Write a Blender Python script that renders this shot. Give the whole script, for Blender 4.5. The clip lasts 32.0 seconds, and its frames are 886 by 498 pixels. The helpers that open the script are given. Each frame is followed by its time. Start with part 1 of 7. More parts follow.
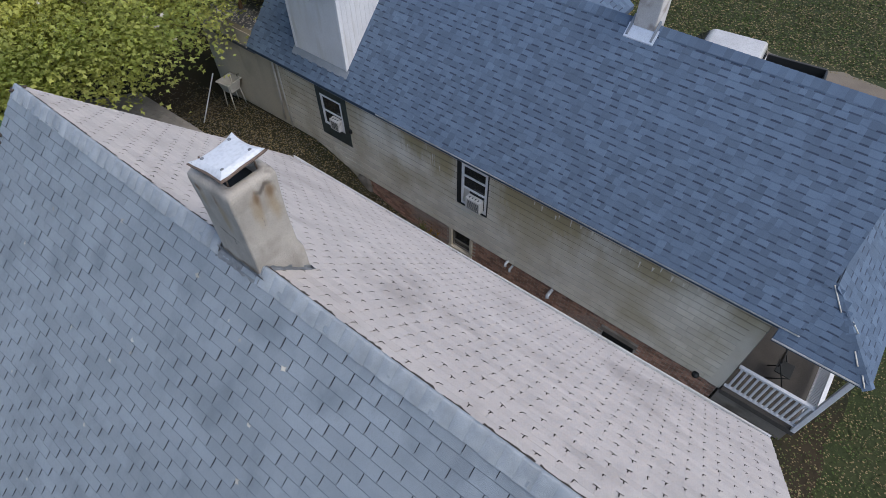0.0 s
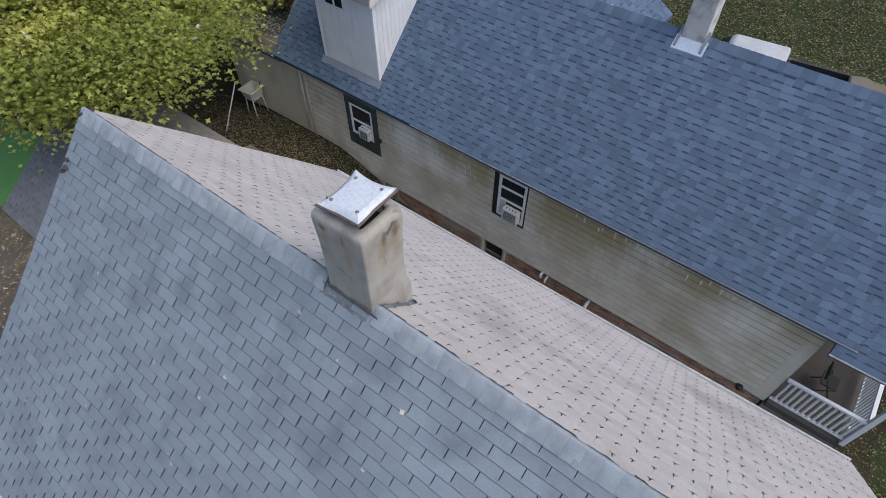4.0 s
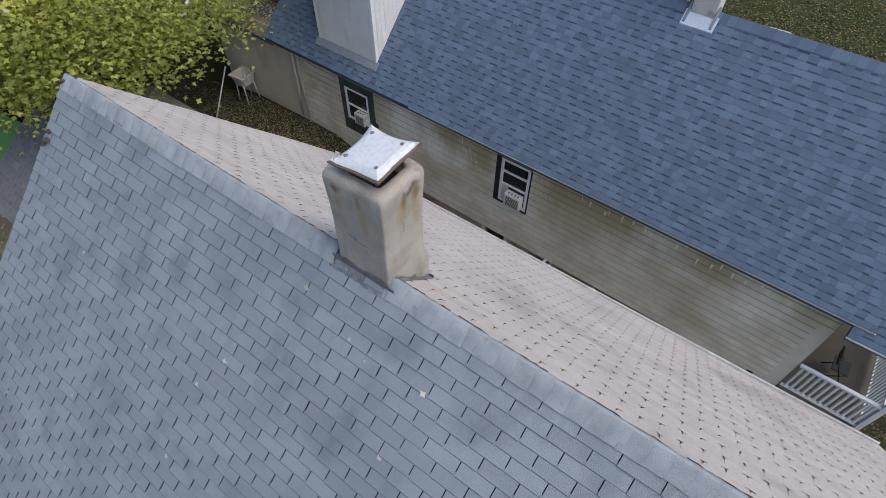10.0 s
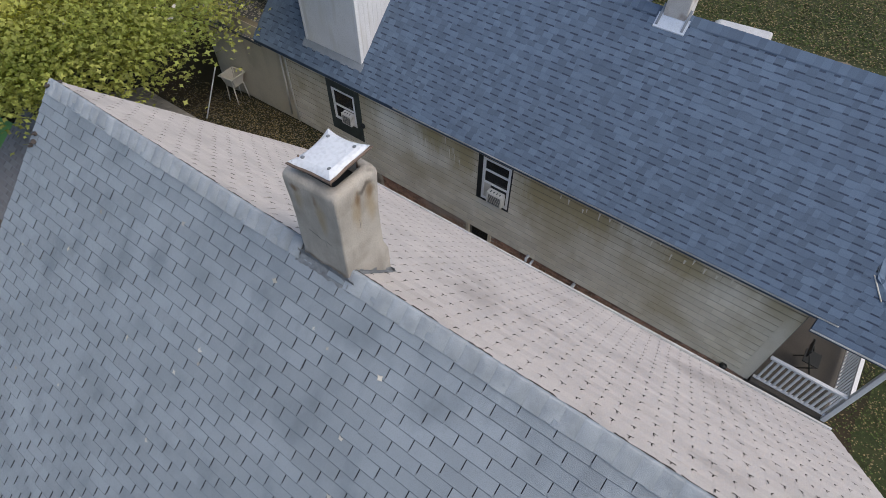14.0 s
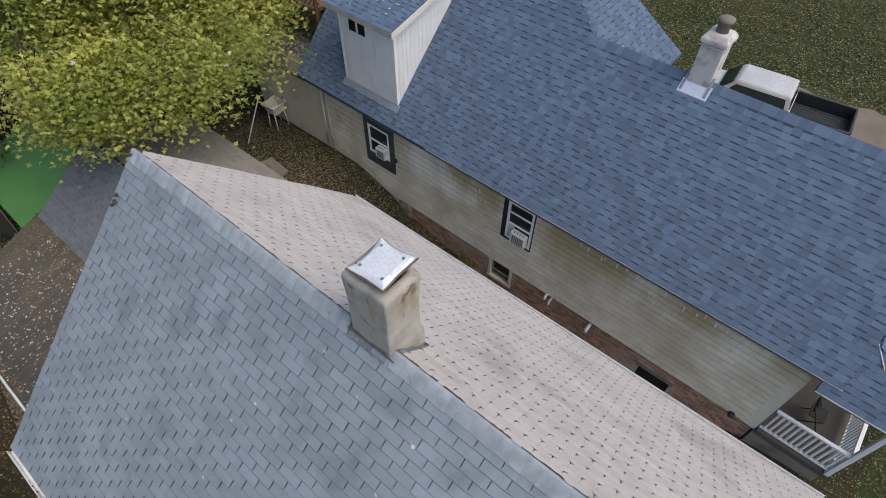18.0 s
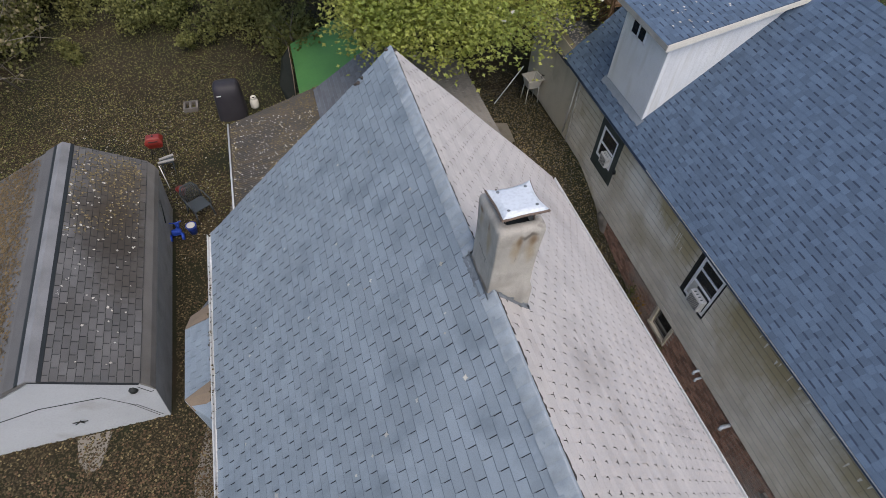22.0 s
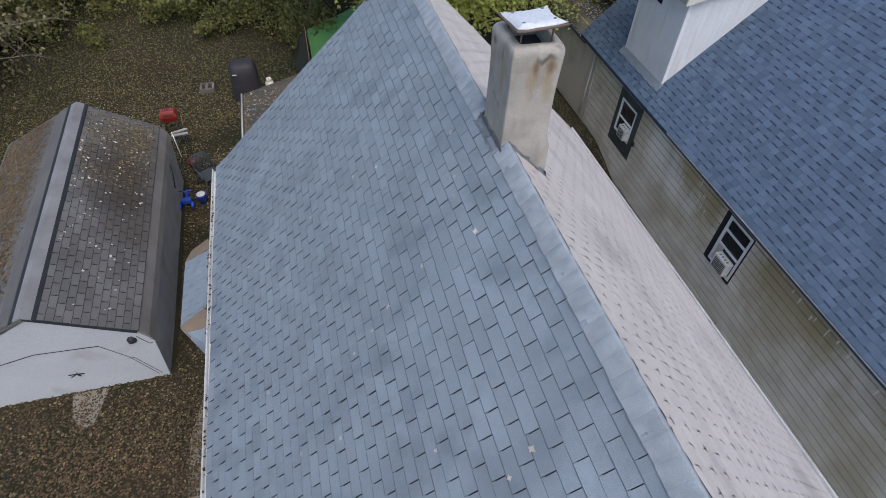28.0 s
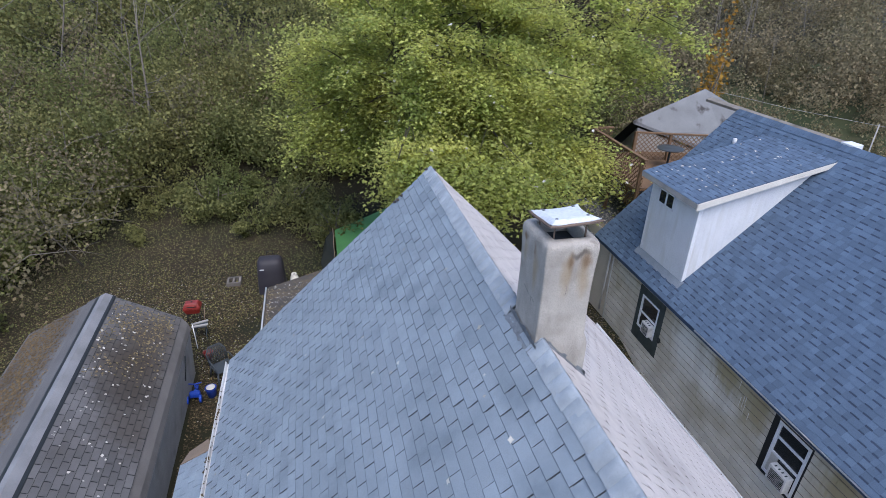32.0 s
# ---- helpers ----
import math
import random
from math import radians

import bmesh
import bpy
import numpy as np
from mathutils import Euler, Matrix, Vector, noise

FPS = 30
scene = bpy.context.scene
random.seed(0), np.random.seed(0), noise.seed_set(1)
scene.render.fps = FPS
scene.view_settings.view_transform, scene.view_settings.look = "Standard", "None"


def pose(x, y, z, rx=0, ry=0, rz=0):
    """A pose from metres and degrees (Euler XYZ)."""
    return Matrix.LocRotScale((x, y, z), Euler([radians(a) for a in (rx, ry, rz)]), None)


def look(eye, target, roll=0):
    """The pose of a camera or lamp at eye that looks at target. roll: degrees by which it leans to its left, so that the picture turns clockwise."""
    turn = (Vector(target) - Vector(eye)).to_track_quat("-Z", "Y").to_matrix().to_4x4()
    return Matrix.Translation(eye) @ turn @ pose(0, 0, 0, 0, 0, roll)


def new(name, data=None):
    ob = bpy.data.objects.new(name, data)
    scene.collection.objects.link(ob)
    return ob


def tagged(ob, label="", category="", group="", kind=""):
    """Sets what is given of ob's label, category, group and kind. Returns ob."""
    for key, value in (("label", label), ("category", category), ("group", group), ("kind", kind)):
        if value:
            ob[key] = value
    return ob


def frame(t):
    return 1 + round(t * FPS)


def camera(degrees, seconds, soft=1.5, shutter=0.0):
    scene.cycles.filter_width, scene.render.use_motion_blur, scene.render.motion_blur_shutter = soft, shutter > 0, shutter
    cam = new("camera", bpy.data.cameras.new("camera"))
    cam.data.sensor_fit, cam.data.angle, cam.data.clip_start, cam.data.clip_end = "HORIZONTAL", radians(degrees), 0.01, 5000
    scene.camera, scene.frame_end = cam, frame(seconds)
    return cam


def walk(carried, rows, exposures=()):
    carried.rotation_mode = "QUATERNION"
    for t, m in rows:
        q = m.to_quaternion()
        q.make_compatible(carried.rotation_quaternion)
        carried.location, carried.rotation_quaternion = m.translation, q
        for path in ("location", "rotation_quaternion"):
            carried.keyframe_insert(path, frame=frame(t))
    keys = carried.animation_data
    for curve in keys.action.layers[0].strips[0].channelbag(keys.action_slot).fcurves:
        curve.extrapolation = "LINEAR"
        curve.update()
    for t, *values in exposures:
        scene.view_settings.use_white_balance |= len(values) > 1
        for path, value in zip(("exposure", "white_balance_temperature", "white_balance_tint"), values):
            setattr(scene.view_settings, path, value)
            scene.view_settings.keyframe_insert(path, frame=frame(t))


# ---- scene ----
cam = camera(78.5, 32.0, soft=0.7)
PATH = [
    (0, (-1.305, -3.153, 12.134), (-0.306, -2.353, 10.596), -0.9),
    (0.5, (-1.367, -3.076, 12.15), (-0.364, -2.288, 10.609), -0.4),
    (1, (-1.461, -2.937, 12.186), (-0.455, -2.149, 10.647), -0.4),
    (1.5, (-1.557, -2.749, 12.22), (-0.553, -1.959, 10.681), -0.6),
    (2, (-1.625, -2.529, 12.238), (-0.621, -1.74, 10.699), -0.5),
    (2.5, (-1.654, -2.365, 12.243), (-0.647, -1.58, 10.703), -0.3),
    (3, (-1.661, -2.254, 12.241), (-0.654, -1.473, 10.699), -0.1),
    (3.5, (-1.692, -2.126, 12.25), (-0.683, -1.344, 10.71), -0.4),
    (5.5, (-1.649, -2.017, 12.042), (-0.636, -1.246, 10.5), -0.3),
    (6, (-1.613, -2.05, 11.979), (-0.599, -1.282, 10.435), -0.3),
    (6.5, (-1.571, -2.039, 11.907), (-0.555, -1.275, 10.363), -0.2),
    (7, (-1.57, -2.017, 11.851), (-0.552, -1.256, 10.307), -0.3),
    (7.5, (-1.597, -1.924, 11.799), (-0.58, -1.168, 10.252), -0.2),
    (8, (-1.627, -1.844, 11.748), (-0.61, -1.09, 10.2), -0.1),
    (8.5, (-1.668, -1.823, 11.712), (-0.652, -1.073, 10.161), 0.0),
    (9, (-1.72, -1.807, 11.728), (-0.7, -1.06, 10.178), 0.1),
    (9.5, (-1.757, -1.791, 11.764), (-0.734, -1.047, 10.215), 0.1),
    (10, (-1.779, -1.809, 11.763), (-0.756, -1.064, 10.214), 0.3),
    (10.5, (-1.763, -1.823, 11.752), (-0.742, -1.078, 10.202), 0.2),
    (11, (-1.719, -1.873, 11.744), (-0.698, -1.13, 10.193), 0.4),
    (11.5, (-1.679, -1.941, 11.763), (-0.658, -1.201, 10.212), 0.5),
    (12, (-1.681, -2.009, 11.811), (-0.656, -1.268, 10.261), 0.4),
    (12.5, (-1.695, -2.075, 11.865), (-0.67, -1.334, 10.315), 0.3),
    (13, (-1.708, -2.148, 11.9), (-0.683, -1.409, 10.35), 0.3),
    (13.5, (-1.738, -2.206, 11.948), (-0.714, -1.47, 10.395), 0.4),
    (14, (-1.755, -2.229, 11.993), (-0.731, -1.493, 10.44), 0.4),
    (14.5, (-1.756, -2.229, 12.047), (-0.728, -1.494, 10.497), 0.4),
    (16.5, (-1.723, -2.159, 12.592), (-0.704, -1.425, 11.035), 0.3),
    (17, (-1.703, -2.103, 12.737), (-0.679, -1.367, 11.184), 0.3),
    (17.5, (-1.699, -2.046, 12.926), (-0.664, -1.311, 11.381), 0.3),
    (18, (-1.709, -2.02, 13.065), (-0.718, -1.218, 11.524), 0.7),
    (18.5, (-1.734, -2.031, 13.084), (-0.919, -1.049, 11.544), 1.8),
    (19, (-1.777, -2.063, 13.054), (-1.23, -0.916, 11.509), 3.5),
    (19.5, (-1.847, -2.121, 13.012), (-1.387, -0.939, 11.465), 3.9),
    (20, (-1.797, -2.276, 13.005), (-1.355, -1.089, 11.457), 4.0),
    (20.5, (-1.627, -2.52, 13.027), (-1.192, -1.327, 11.482), 4.1),
    (21, (-1.528, -2.717, 13.029), (-1.102, -1.523, 11.482), 4.0),
    (21.5, (-1.52, -2.816, 12.987), (-1.099, -1.62, 11.44), 4.0),
    (22, (-1.545, -2.865, 12.847), (-1.125, -1.67, 11.299), 3.9),
    (22.5, (-1.568, -2.893, 12.678), (-1.152, -1.695, 11.131), 3.8),
    (23, (-1.584, -2.903, 12.5), (-1.172, -1.704, 10.953), 3.8),
    (23.5, (-1.589, -2.897, 12.309), (-1.182, -1.695, 10.763), 3.6),
    (24, (-1.5, -2.951, 12.12), (-1.096, -1.749, 10.574), 3.5),
    (24.5, (-1.427, -3.005, 11.942), (-1.026, -1.801, 10.397), 3.5),
    (25, (-1.41, -3.015, 11.793), (-1.015, -1.813, 10.245), 3.3),
    (25.5, (-1.431, -3.02, 11.684), (-1.034, -1.812, 10.14), 3.4),
    (27.5, (-1.646, -3.743, 11.399), (-1.262, -2.51, 9.872), 3.1),
    (28, (-1.71, -3.897, 11.345), (-1.32, -2.599, 9.875), 2.7),
    (28.5, (-1.794, -3.986, 11.287), (-1.403, -2.639, 9.863), 2.6),
    (29, (-1.876, -3.983, 11.226), (-1.456, -2.447, 10.015), 2.0),
    (29.5, (-1.901, -3.947, 11.187), (-1.452, -2.243, 10.241), 1.7),
    (30, (-1.894, -3.902, 11.199), (-1.43, -2.184, 10.286), 1.7),
    (30.5, (-1.883, -3.802, 11.151), (-1.413, -2.086, 10.239), 1.6),
    (31, (-1.812, -3.688, 11.105), (-1.348, -1.969, 10.193), 1.6),
    (31.5, (-1.776, -3.612, 11.116), (-1.33, -1.889, 10.205), 1.6),
    (32, (-1.748, -3.567, 11.128), (-1.324, -1.838, 10.216), 1.6),
]
walk(cam, [(t, look(eye, target, roll)) for t, eye, target, roll in PATH],
     exposures=((0.0, 0.78, 6500, 10), (3.0, 0.78, 6550, 10), (9.0, 0.79, 6800, 10), (13.0, 0.8, 7000, 10), (19.0, 0.84, 7050, 10), (24.0, 0.86, 6550, 10), (29.2, 0.78, 6400, 10), (29.9, 1.1, 6300, 11), (32.0, 1.14, 5950, 13)))

# ---- world and sun ----
world = bpy.data.worlds.new("overcast_sky")
scene.world = world
world.use_nodes = True
wn = world.node_tree.nodes
sky = wn.new("ShaderNodeTexSky")
sky.sky_type, sky.sun_disc = "NISHITA", False
sky.sun_elevation, sky.sun_rotation = radians(58), radians(177)
sky.dust_density, sky.air_density = 2.5, 1.0
wn["Background"].inputs["Strength"].default_value = 0.145
world.node_tree.links.new(sky.outputs[0], wn["Background"].inputs["Color"])
sun = new("sun", bpy.data.lights.new("sun", "SUN"))
sun.data.energy, sun.data.angle, sun.data.color = 0.95, radians(45), (1.0, 0.95, 0.88)
sun.matrix_world = look((1, -18, 29), (0, 0, 0))


# ---- materials ----
def mat(name, c, c2=None, scale=5.0, fine=90.0, rough=0.85, bump=0.25, metal=0.0, rnd=0.0, amount=0.5,
        stain=None, stain_scale=1.0, stain_edge=(0.55, 0.7), streak=None, spec=0.3, stretch=(1, 1, 1), thin=0.0, grain=0.45, bloom=None):
    """Colour that wanders between c and c2 at two scales, with piece-to-piece spread, optional stains and grain."""
    m = bpy.data.materials.new(name)
    m.use_nodes = True
    n, l = m.node_tree.nodes, m.node_tree.links
    b = n["Principled BSDF"]
    b.inputs["Roughness"].default_value, b.inputs["Metallic"].default_value = rough, metal
    b.inputs["Specular IOR Level"].default_value = spec
    if c2 is None:
        c2 = tuple(v * 0.75 for v in c)
    geo = n.new("ShaderNodeNewGeometry")
    mp = n.new("ShaderNodeMapping")
    mp.inputs["Scale"].default_value = stretch
    l.new(geo.outputs["Position"], mp.inputs["Vector"])

    def noise_at(s, detail=4.0):
        t = n.new("ShaderNodeTexNoise")
        t.inputs["Scale"].default_value, t.inputs["Detail"].default_value = s, detail
        l.new(mp.outputs[0], t.inputs["Vector"])
        return t.outputs[0]

    def mix(f, a, bb):
        x = n.new("ShaderNodeMix")
        x.data_type = "RGBA"
        if isinstance(f, float):
            x.inputs[0].default_value = f
        else:
            l.new(f, x.inputs[0])
        for k, v in ((6, a), (7, bb)):
            if isinstance(v, tuple):
                x.inputs[k].default_value = (*v, 1)
            else:
                l.new(v, x.inputs[k])
        return x.outputs[2]

    def ramp(v, lo, hi):
        r = n.new("ShaderNodeMapRange")
        r.inputs[1].default_value, r.inputs[2].default_value = lo, hi
        l.new(v, r.inputs[0])
        return r.outputs[0]

    big, small = noise_at(scale), noise_at(fine, 2.0)
    col = mix(ramp(big, 0.5 - 0.5 * amount, 0.5 + 0.5 * amount), c, c2)
    dark = tuple(v * 0.6 for v in c2)
    g = n.new("ShaderNodeMath")
    g.operation = "MULTIPLY"
    l.new(ramp(small, 0.45, 0.8), g.inputs[0])
    g.inputs[1].default_value = grain
    col = mix(g.outputs[0], col, dark)
    if rnd:
        info = n.new("ShaderNodeObjectInfo")
        add = n.new("ShaderNodeMath")
        add.operation = "ADD"
        l.new(info.outputs["Random"], add.inputs[0])
        l.new(geo.outputs["Random Per Island"], add.inputs[1])
        fr = n.new("ShaderNodeMath")
        fr.operation = "FRACT"
        l.new(add.outputs[0], fr.inputs[0])
        hsv = n.new("ShaderNodeHueSaturation")
        l.new(ramp_to(n, l, fr.outputs[0], 1 - rnd, 1 + rnd), hsv.inputs["Value"])
        l.new(col, hsv.inputs["Color"])
        col = hsv.outputs[0]
    if stain:
        col = mix(ramp(noise_at(stain_scale, 5.0), *stain_edge), col, stain)
    if bloom:  # a second, separate stain: colour, scale per axis, edge, strength
        bc, bs, lo, hi, k = bloom
        bm_, bt = n.new("ShaderNodeMapping"), n.new("ShaderNodeTexNoise")
        bm_.inputs["Scale"].default_value, bm_.inputs["Location"].default_value = bs, (3.7, 1.9, 5.3)
        bt.inputs["Scale"].default_value, bt.inputs["Detail"].default_value = 1.0, 6.0
        bt.inputs["Roughness"].default_value = 0.62
        l.new(geo.outputs["Position"], bm_.inputs["Vector"])
        l.new(bm_.outputs[0], bt.inputs["Vector"])
        bk = n.new("ShaderNodeMath")
        bk.operation = "MULTIPLY"
        l.new(ramp(bt.outputs[0], lo, hi), bk.inputs[0])
        bk.inputs[1].default_value = k
        col = mix(bk.outputs[0], col, bc)
    if streak:  # runs of rust or damp below an edge: colour, heights from and to, spread
        sc, z0, z1, width, lo, hi = streak
        run = n.new("ShaderNodeTexNoise")
        run.inputs["Scale"].default_value = width
        sm = n.new("ShaderNodeMapping")
        sm.inputs["Scale"].default_value = (1, 1, 0.12)
        l.new(geo.outputs["Position"], sm.inputs["Vector"])
        l.new(sm.outputs[0], run.inputs["Vector"])
        sep = n.new("ShaderNodeSeparateXYZ")
        l.new(geo.outputs["Position"], sep.inputs[0])
        k = n.new("ShaderNodeMath")
        k.operation = "MULTIPLY"
        l.new(ramp(run.outputs[0], lo, hi), k.inputs[0])
        l.new(ramp(sep.outputs[2], z0, z1), k.inputs[1])
        col = mix(k.outputs[0], col, sc)
    l.new(col, b.inputs["Base Color"])
    if bump:
        bp = n.new("ShaderNodeBump")
        bp.inputs["Strength"].default_value, bp.inputs["Distance"].default_value = bump, 0.01
        l.new(small, bp.inputs["Height"])
        l.new(bp.outputs[0], b.inputs["Normal"])
    if thin:  # light through thin leaves
        tr, ms = n.new("ShaderNodeBsdfTranslucent"), n.new("ShaderNodeMixShader")
        l.new(col, tr.inputs["Color"])
        ms.inputs[0].default_value = thin
        l.new(b.outputs[0], ms.inputs[1])
        l.new(tr.outputs[0], ms.inputs[2])
        l.new(ms.outputs[0], n["Material Output"].inputs["Surface"])
    return m


def ramp_to(n, l, v, lo, hi):
    r = n.new("ShaderNodeMapRange")
    r.inputs[3].default_value, r.inputs[4].default_value = lo, hi
    l.new(v, r.inputs[0])
    return r.outputs[0]


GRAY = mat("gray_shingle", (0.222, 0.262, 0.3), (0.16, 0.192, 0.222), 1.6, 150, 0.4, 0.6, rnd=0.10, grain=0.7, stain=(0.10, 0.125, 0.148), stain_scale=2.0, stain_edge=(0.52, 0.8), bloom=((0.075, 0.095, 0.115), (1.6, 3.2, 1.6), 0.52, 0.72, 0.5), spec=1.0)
GRAYCAP = mat("frosted_ridge_shingle", (0.24, 0.282, 0.325), (0.17, 0.203, 0.238), 7.0, 150, 0.45, 0.6, rnd=0.06, grain=0.65, stain=(0.12, 0.147, 0.178), stain_scale=5.0, stain_edge=(0.5, 0.8), spec=0.8)
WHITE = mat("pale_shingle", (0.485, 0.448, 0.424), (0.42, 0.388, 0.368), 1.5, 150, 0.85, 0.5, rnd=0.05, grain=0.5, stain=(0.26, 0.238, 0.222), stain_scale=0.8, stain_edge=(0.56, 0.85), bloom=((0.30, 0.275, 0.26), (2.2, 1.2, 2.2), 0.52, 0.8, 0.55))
BLUE = mat("blue_shingle", (0.088, 0.13, 0.194), (0.072, 0.107, 0.163), 2.0, 130, 0.9, 0.5, rnd=0.17, grain=0.65, bloom=((0.068, 0.096, 0.147), (0.6, 0.6, 0.6), 0.5, 0.8, 0.4))
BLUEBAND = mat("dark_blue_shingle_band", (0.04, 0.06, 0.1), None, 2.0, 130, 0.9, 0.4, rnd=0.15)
DARKGAP = mat("dark_underlay", (0.024, 0.028, 0.034), None, 4, 80, 0.95, 0.1)
BLUEGAP = mat("blue_underlay", (0.06, 0.088, 0.135), None, 4, 80, 0.95, 0.1)
RIDGESTRIP = mat("gray_ridge_roofing", (0.215, 0.218, 0.225), (0.155, 0.157, 0.163), 2, 90, 0.85, 0.3, bloom=((0.12, 0.12, 0.123), (2, 1.2, 2), 0.5, 0.7, 0.6))
WINGGRAY = mat("wing_shingle", (0.13, 0.14, 0.16), (0.10, 0.105, 0.12), 1.0, 200, 0.92, 0.3, rnd=0.12)
WINGTAN = mat("brownish_shingle", (0.24, 0.222, 0.205), (0.19, 0.175, 0.16), 1.0, 200, 0.92, 0.3, rnd=0.1)


def rusted(material, runs, wide=0.12):
    """Adds runs and patches to a finished material: each a place, a width, a height, a strength and a tint."""
    n, l = material.node_tree.nodes, material.node_tree.links
    b = n["Principled BSDF"]
    col = b.inputs["Base Color"].links[0].from_socket
    geo, wob = n.new("ShaderNodeNewGeometry"), n.new("ShaderNodeTexNoise")
    wob.inputs["Scale"].default_value, wob.inputs["Detail"].default_value = 9.0, 5.0
    sq = n.new("ShaderNodeMapping")
    sq.inputs["Scale"].default_value = (1, 1, 0.35)
    l.new(geo.outputs["Position"], sq.inputs["Vector"])
    l.new(sq.outputs[0], wob.inputs["Vector"])
    shift = n.new("ShaderNodeVectorMath")
    shift.operation = "MULTIPLY_ADD"
    l.new(wob.outputs["Color"], shift.inputs[0])
    shift.inputs[1].default_value, shift.inputs[2].default_value = (wide, wide, wide * 1.33), (-wide / 2, -wide / 2, -wide * 0.67)
    place = n.new("ShaderNodeVectorMath")
    l.new(geo.outputs["Position"], place.inputs[0])
    l.new(shift.outputs[0], place.inputs[1])
    for x, y, z, width, length, strength, tint in runs:
        off = n.new("ShaderNodeMapping")
        off.vector_type = "POINT"
        off.inputs["Location"].default_value = (-x / width, -y / width, -z / length)
        off.inputs["Scale"].default_value = (1 / width, 1 / width, 1 / length)
        l.new(place.outputs[0], off.inputs["Vector"])
        far = n.new("ShaderNodeVectorMath")
        far.operation = "LENGTH"
        l.new(off.outputs[0], far.inputs[0])
        k = n.new("ShaderNodeMapRange")
        k.interpolation_type = "SMOOTHSTEP"
        k.inputs[1].default_value, k.inputs[2].default_value = 1.0, 0.15
        k.inputs[3].default_value, k.inputs[4].default_value = 0.0, strength
        l.new(far.outputs["Value"], k.inputs[0])
        x_ = n.new("ShaderNodeMix")
        x_.data_type = "RGBA"
        l.new(k.outputs[0], x_.inputs[0])
        l.new(col, x_.inputs[6])
        x_.inputs[7].default_value = (*tint, 1)
        col = x_.outputs[2]
    l.new(col, b.inputs["Base Color"])
    return material


RUST, OCHRE, SOOT = (0.13, 0.075, 0.035), (0.25, 0.18, 0.085), (0.06, 0.05, 0.042)
STUCCO = rusted(mat("worn_stucco", (0.375, 0.352, 0.318), (0.29, 0.273, 0.248), 3.0, 70, 0.9, 0.6, grain=0.35, stain=(0.215, 0.2, 0.178), stain_scale=3.2, stain_edge=(0.48, 0.74), bloom=((0.19, 0.18, 0.162), (5, 5, 1.6), 0.5, 0.72, 0.55)), (
    (0.18, -0.02, 8.9, 0.08, 0.3, 0.5, OCHRE), (0.34, -0.02, 8.88, 0.10, 0.3, 0.5, OCHRE), (0.20, -0.03, 9.03, 0.06, 0.14, 0.75, RUST), (0.35, -0.03, 9.02, 0.08, 0.13, 0.75, RUST), (0.29, -0.035, 9.1, 0.15, 0.045, 0.75, SOOT),
    (-0.02, 0.18, 8.88, 0.07, 0.28, 0.55, OCHRE), (-0.03, 0.38, 8.95, 0.07, 0.2, 0.5, OCHRE), (-0.035, 0.40, 9.1, 0.07, 0.07, 0.8, RUST), (-0.03, 0.20, 9.06, 0.04, 0.12, 0.6, RUST), (0.40, 0.02, 9.2, 0.07, 0.04, 0.6, SOOT)))
OLDGRAY = rusted(mat("weathered_gray_shingle", (0.122, 0.12, 0.12), (0.084, 0.082, 0.082), 1.0, 130, 0.92, 0.4, rnd=0.18, bloom=((0.07, 0.062, 0.055), (0.9, 0.5, 0.9), 0.5, 0.75, 0.6)), (
    (-6.35, 7.3, 2.2, 1.1, 2.0, 0.95, (0.04, 0.034, 0.028)), (-6.5, 8.3, 2.3, 1.2, 2.0, 0.95, (0.045, 0.036, 0.026)), (-6.35, 9.4, 2.3, 1.0, 2.0, 0.8, (0.06, 0.047, 0.032)), (-6.15, 6.3, 2.1, 0.9, 2.0, 0.75, (0.05, 0.043, 0.036))), 0.7)
ASPHALT = mat("bare_asphalt_edge", (0.09, 0.1, 0.115), None, 6, 60, 0.9, 0.3)
WORN = mat("worn_shingle_edge", (0.175, 0.205, 0.24), (0.12, 0.14, 0.165), 6, 60, 0.95, 0.3)
NOTCH = mat("worn_open_notch", (0.062, 0.053, 0.048), None, 6, 60, 0.95, 0.3)
PALEGAP = mat("painted_underlay", (0.22, 0.2, 0.19), None, 6, 60, 0.95, 0.3)
OLDROOF = mat("old_pale_shingle", (0.175, 0.18, 0.186), (0.13, 0.133, 0.137), 1.6, 60, 0.92, 0.3, rnd=0.12, stain=(0.05, 0.047, 0.045), stain_scale=1.4, stain_edge=(0.57, 0.66))
TAR = mat("roofing_tar", (0.19, 0.21, 0.23), (0.09, 0.097, 0.108), 14, 60, 0.6, 0.6)
CAPWHITE = mat("white_enamel", (0.52, 0.55, 0.59), (0.47, 0.5, 0.545), 3, 30, 0.45, 0.05, spec=0.5)
CAPEDGE = mat("rusty_edge", (0.15, 0.11, 0.085), (0.10, 0.075, 0.065), 15, 70, 0.8, 0.3)
OCHREDAMP, LIMEBLOOM = (0.39, 0.32, 0.18), (0.78, 0.75, 0.67)
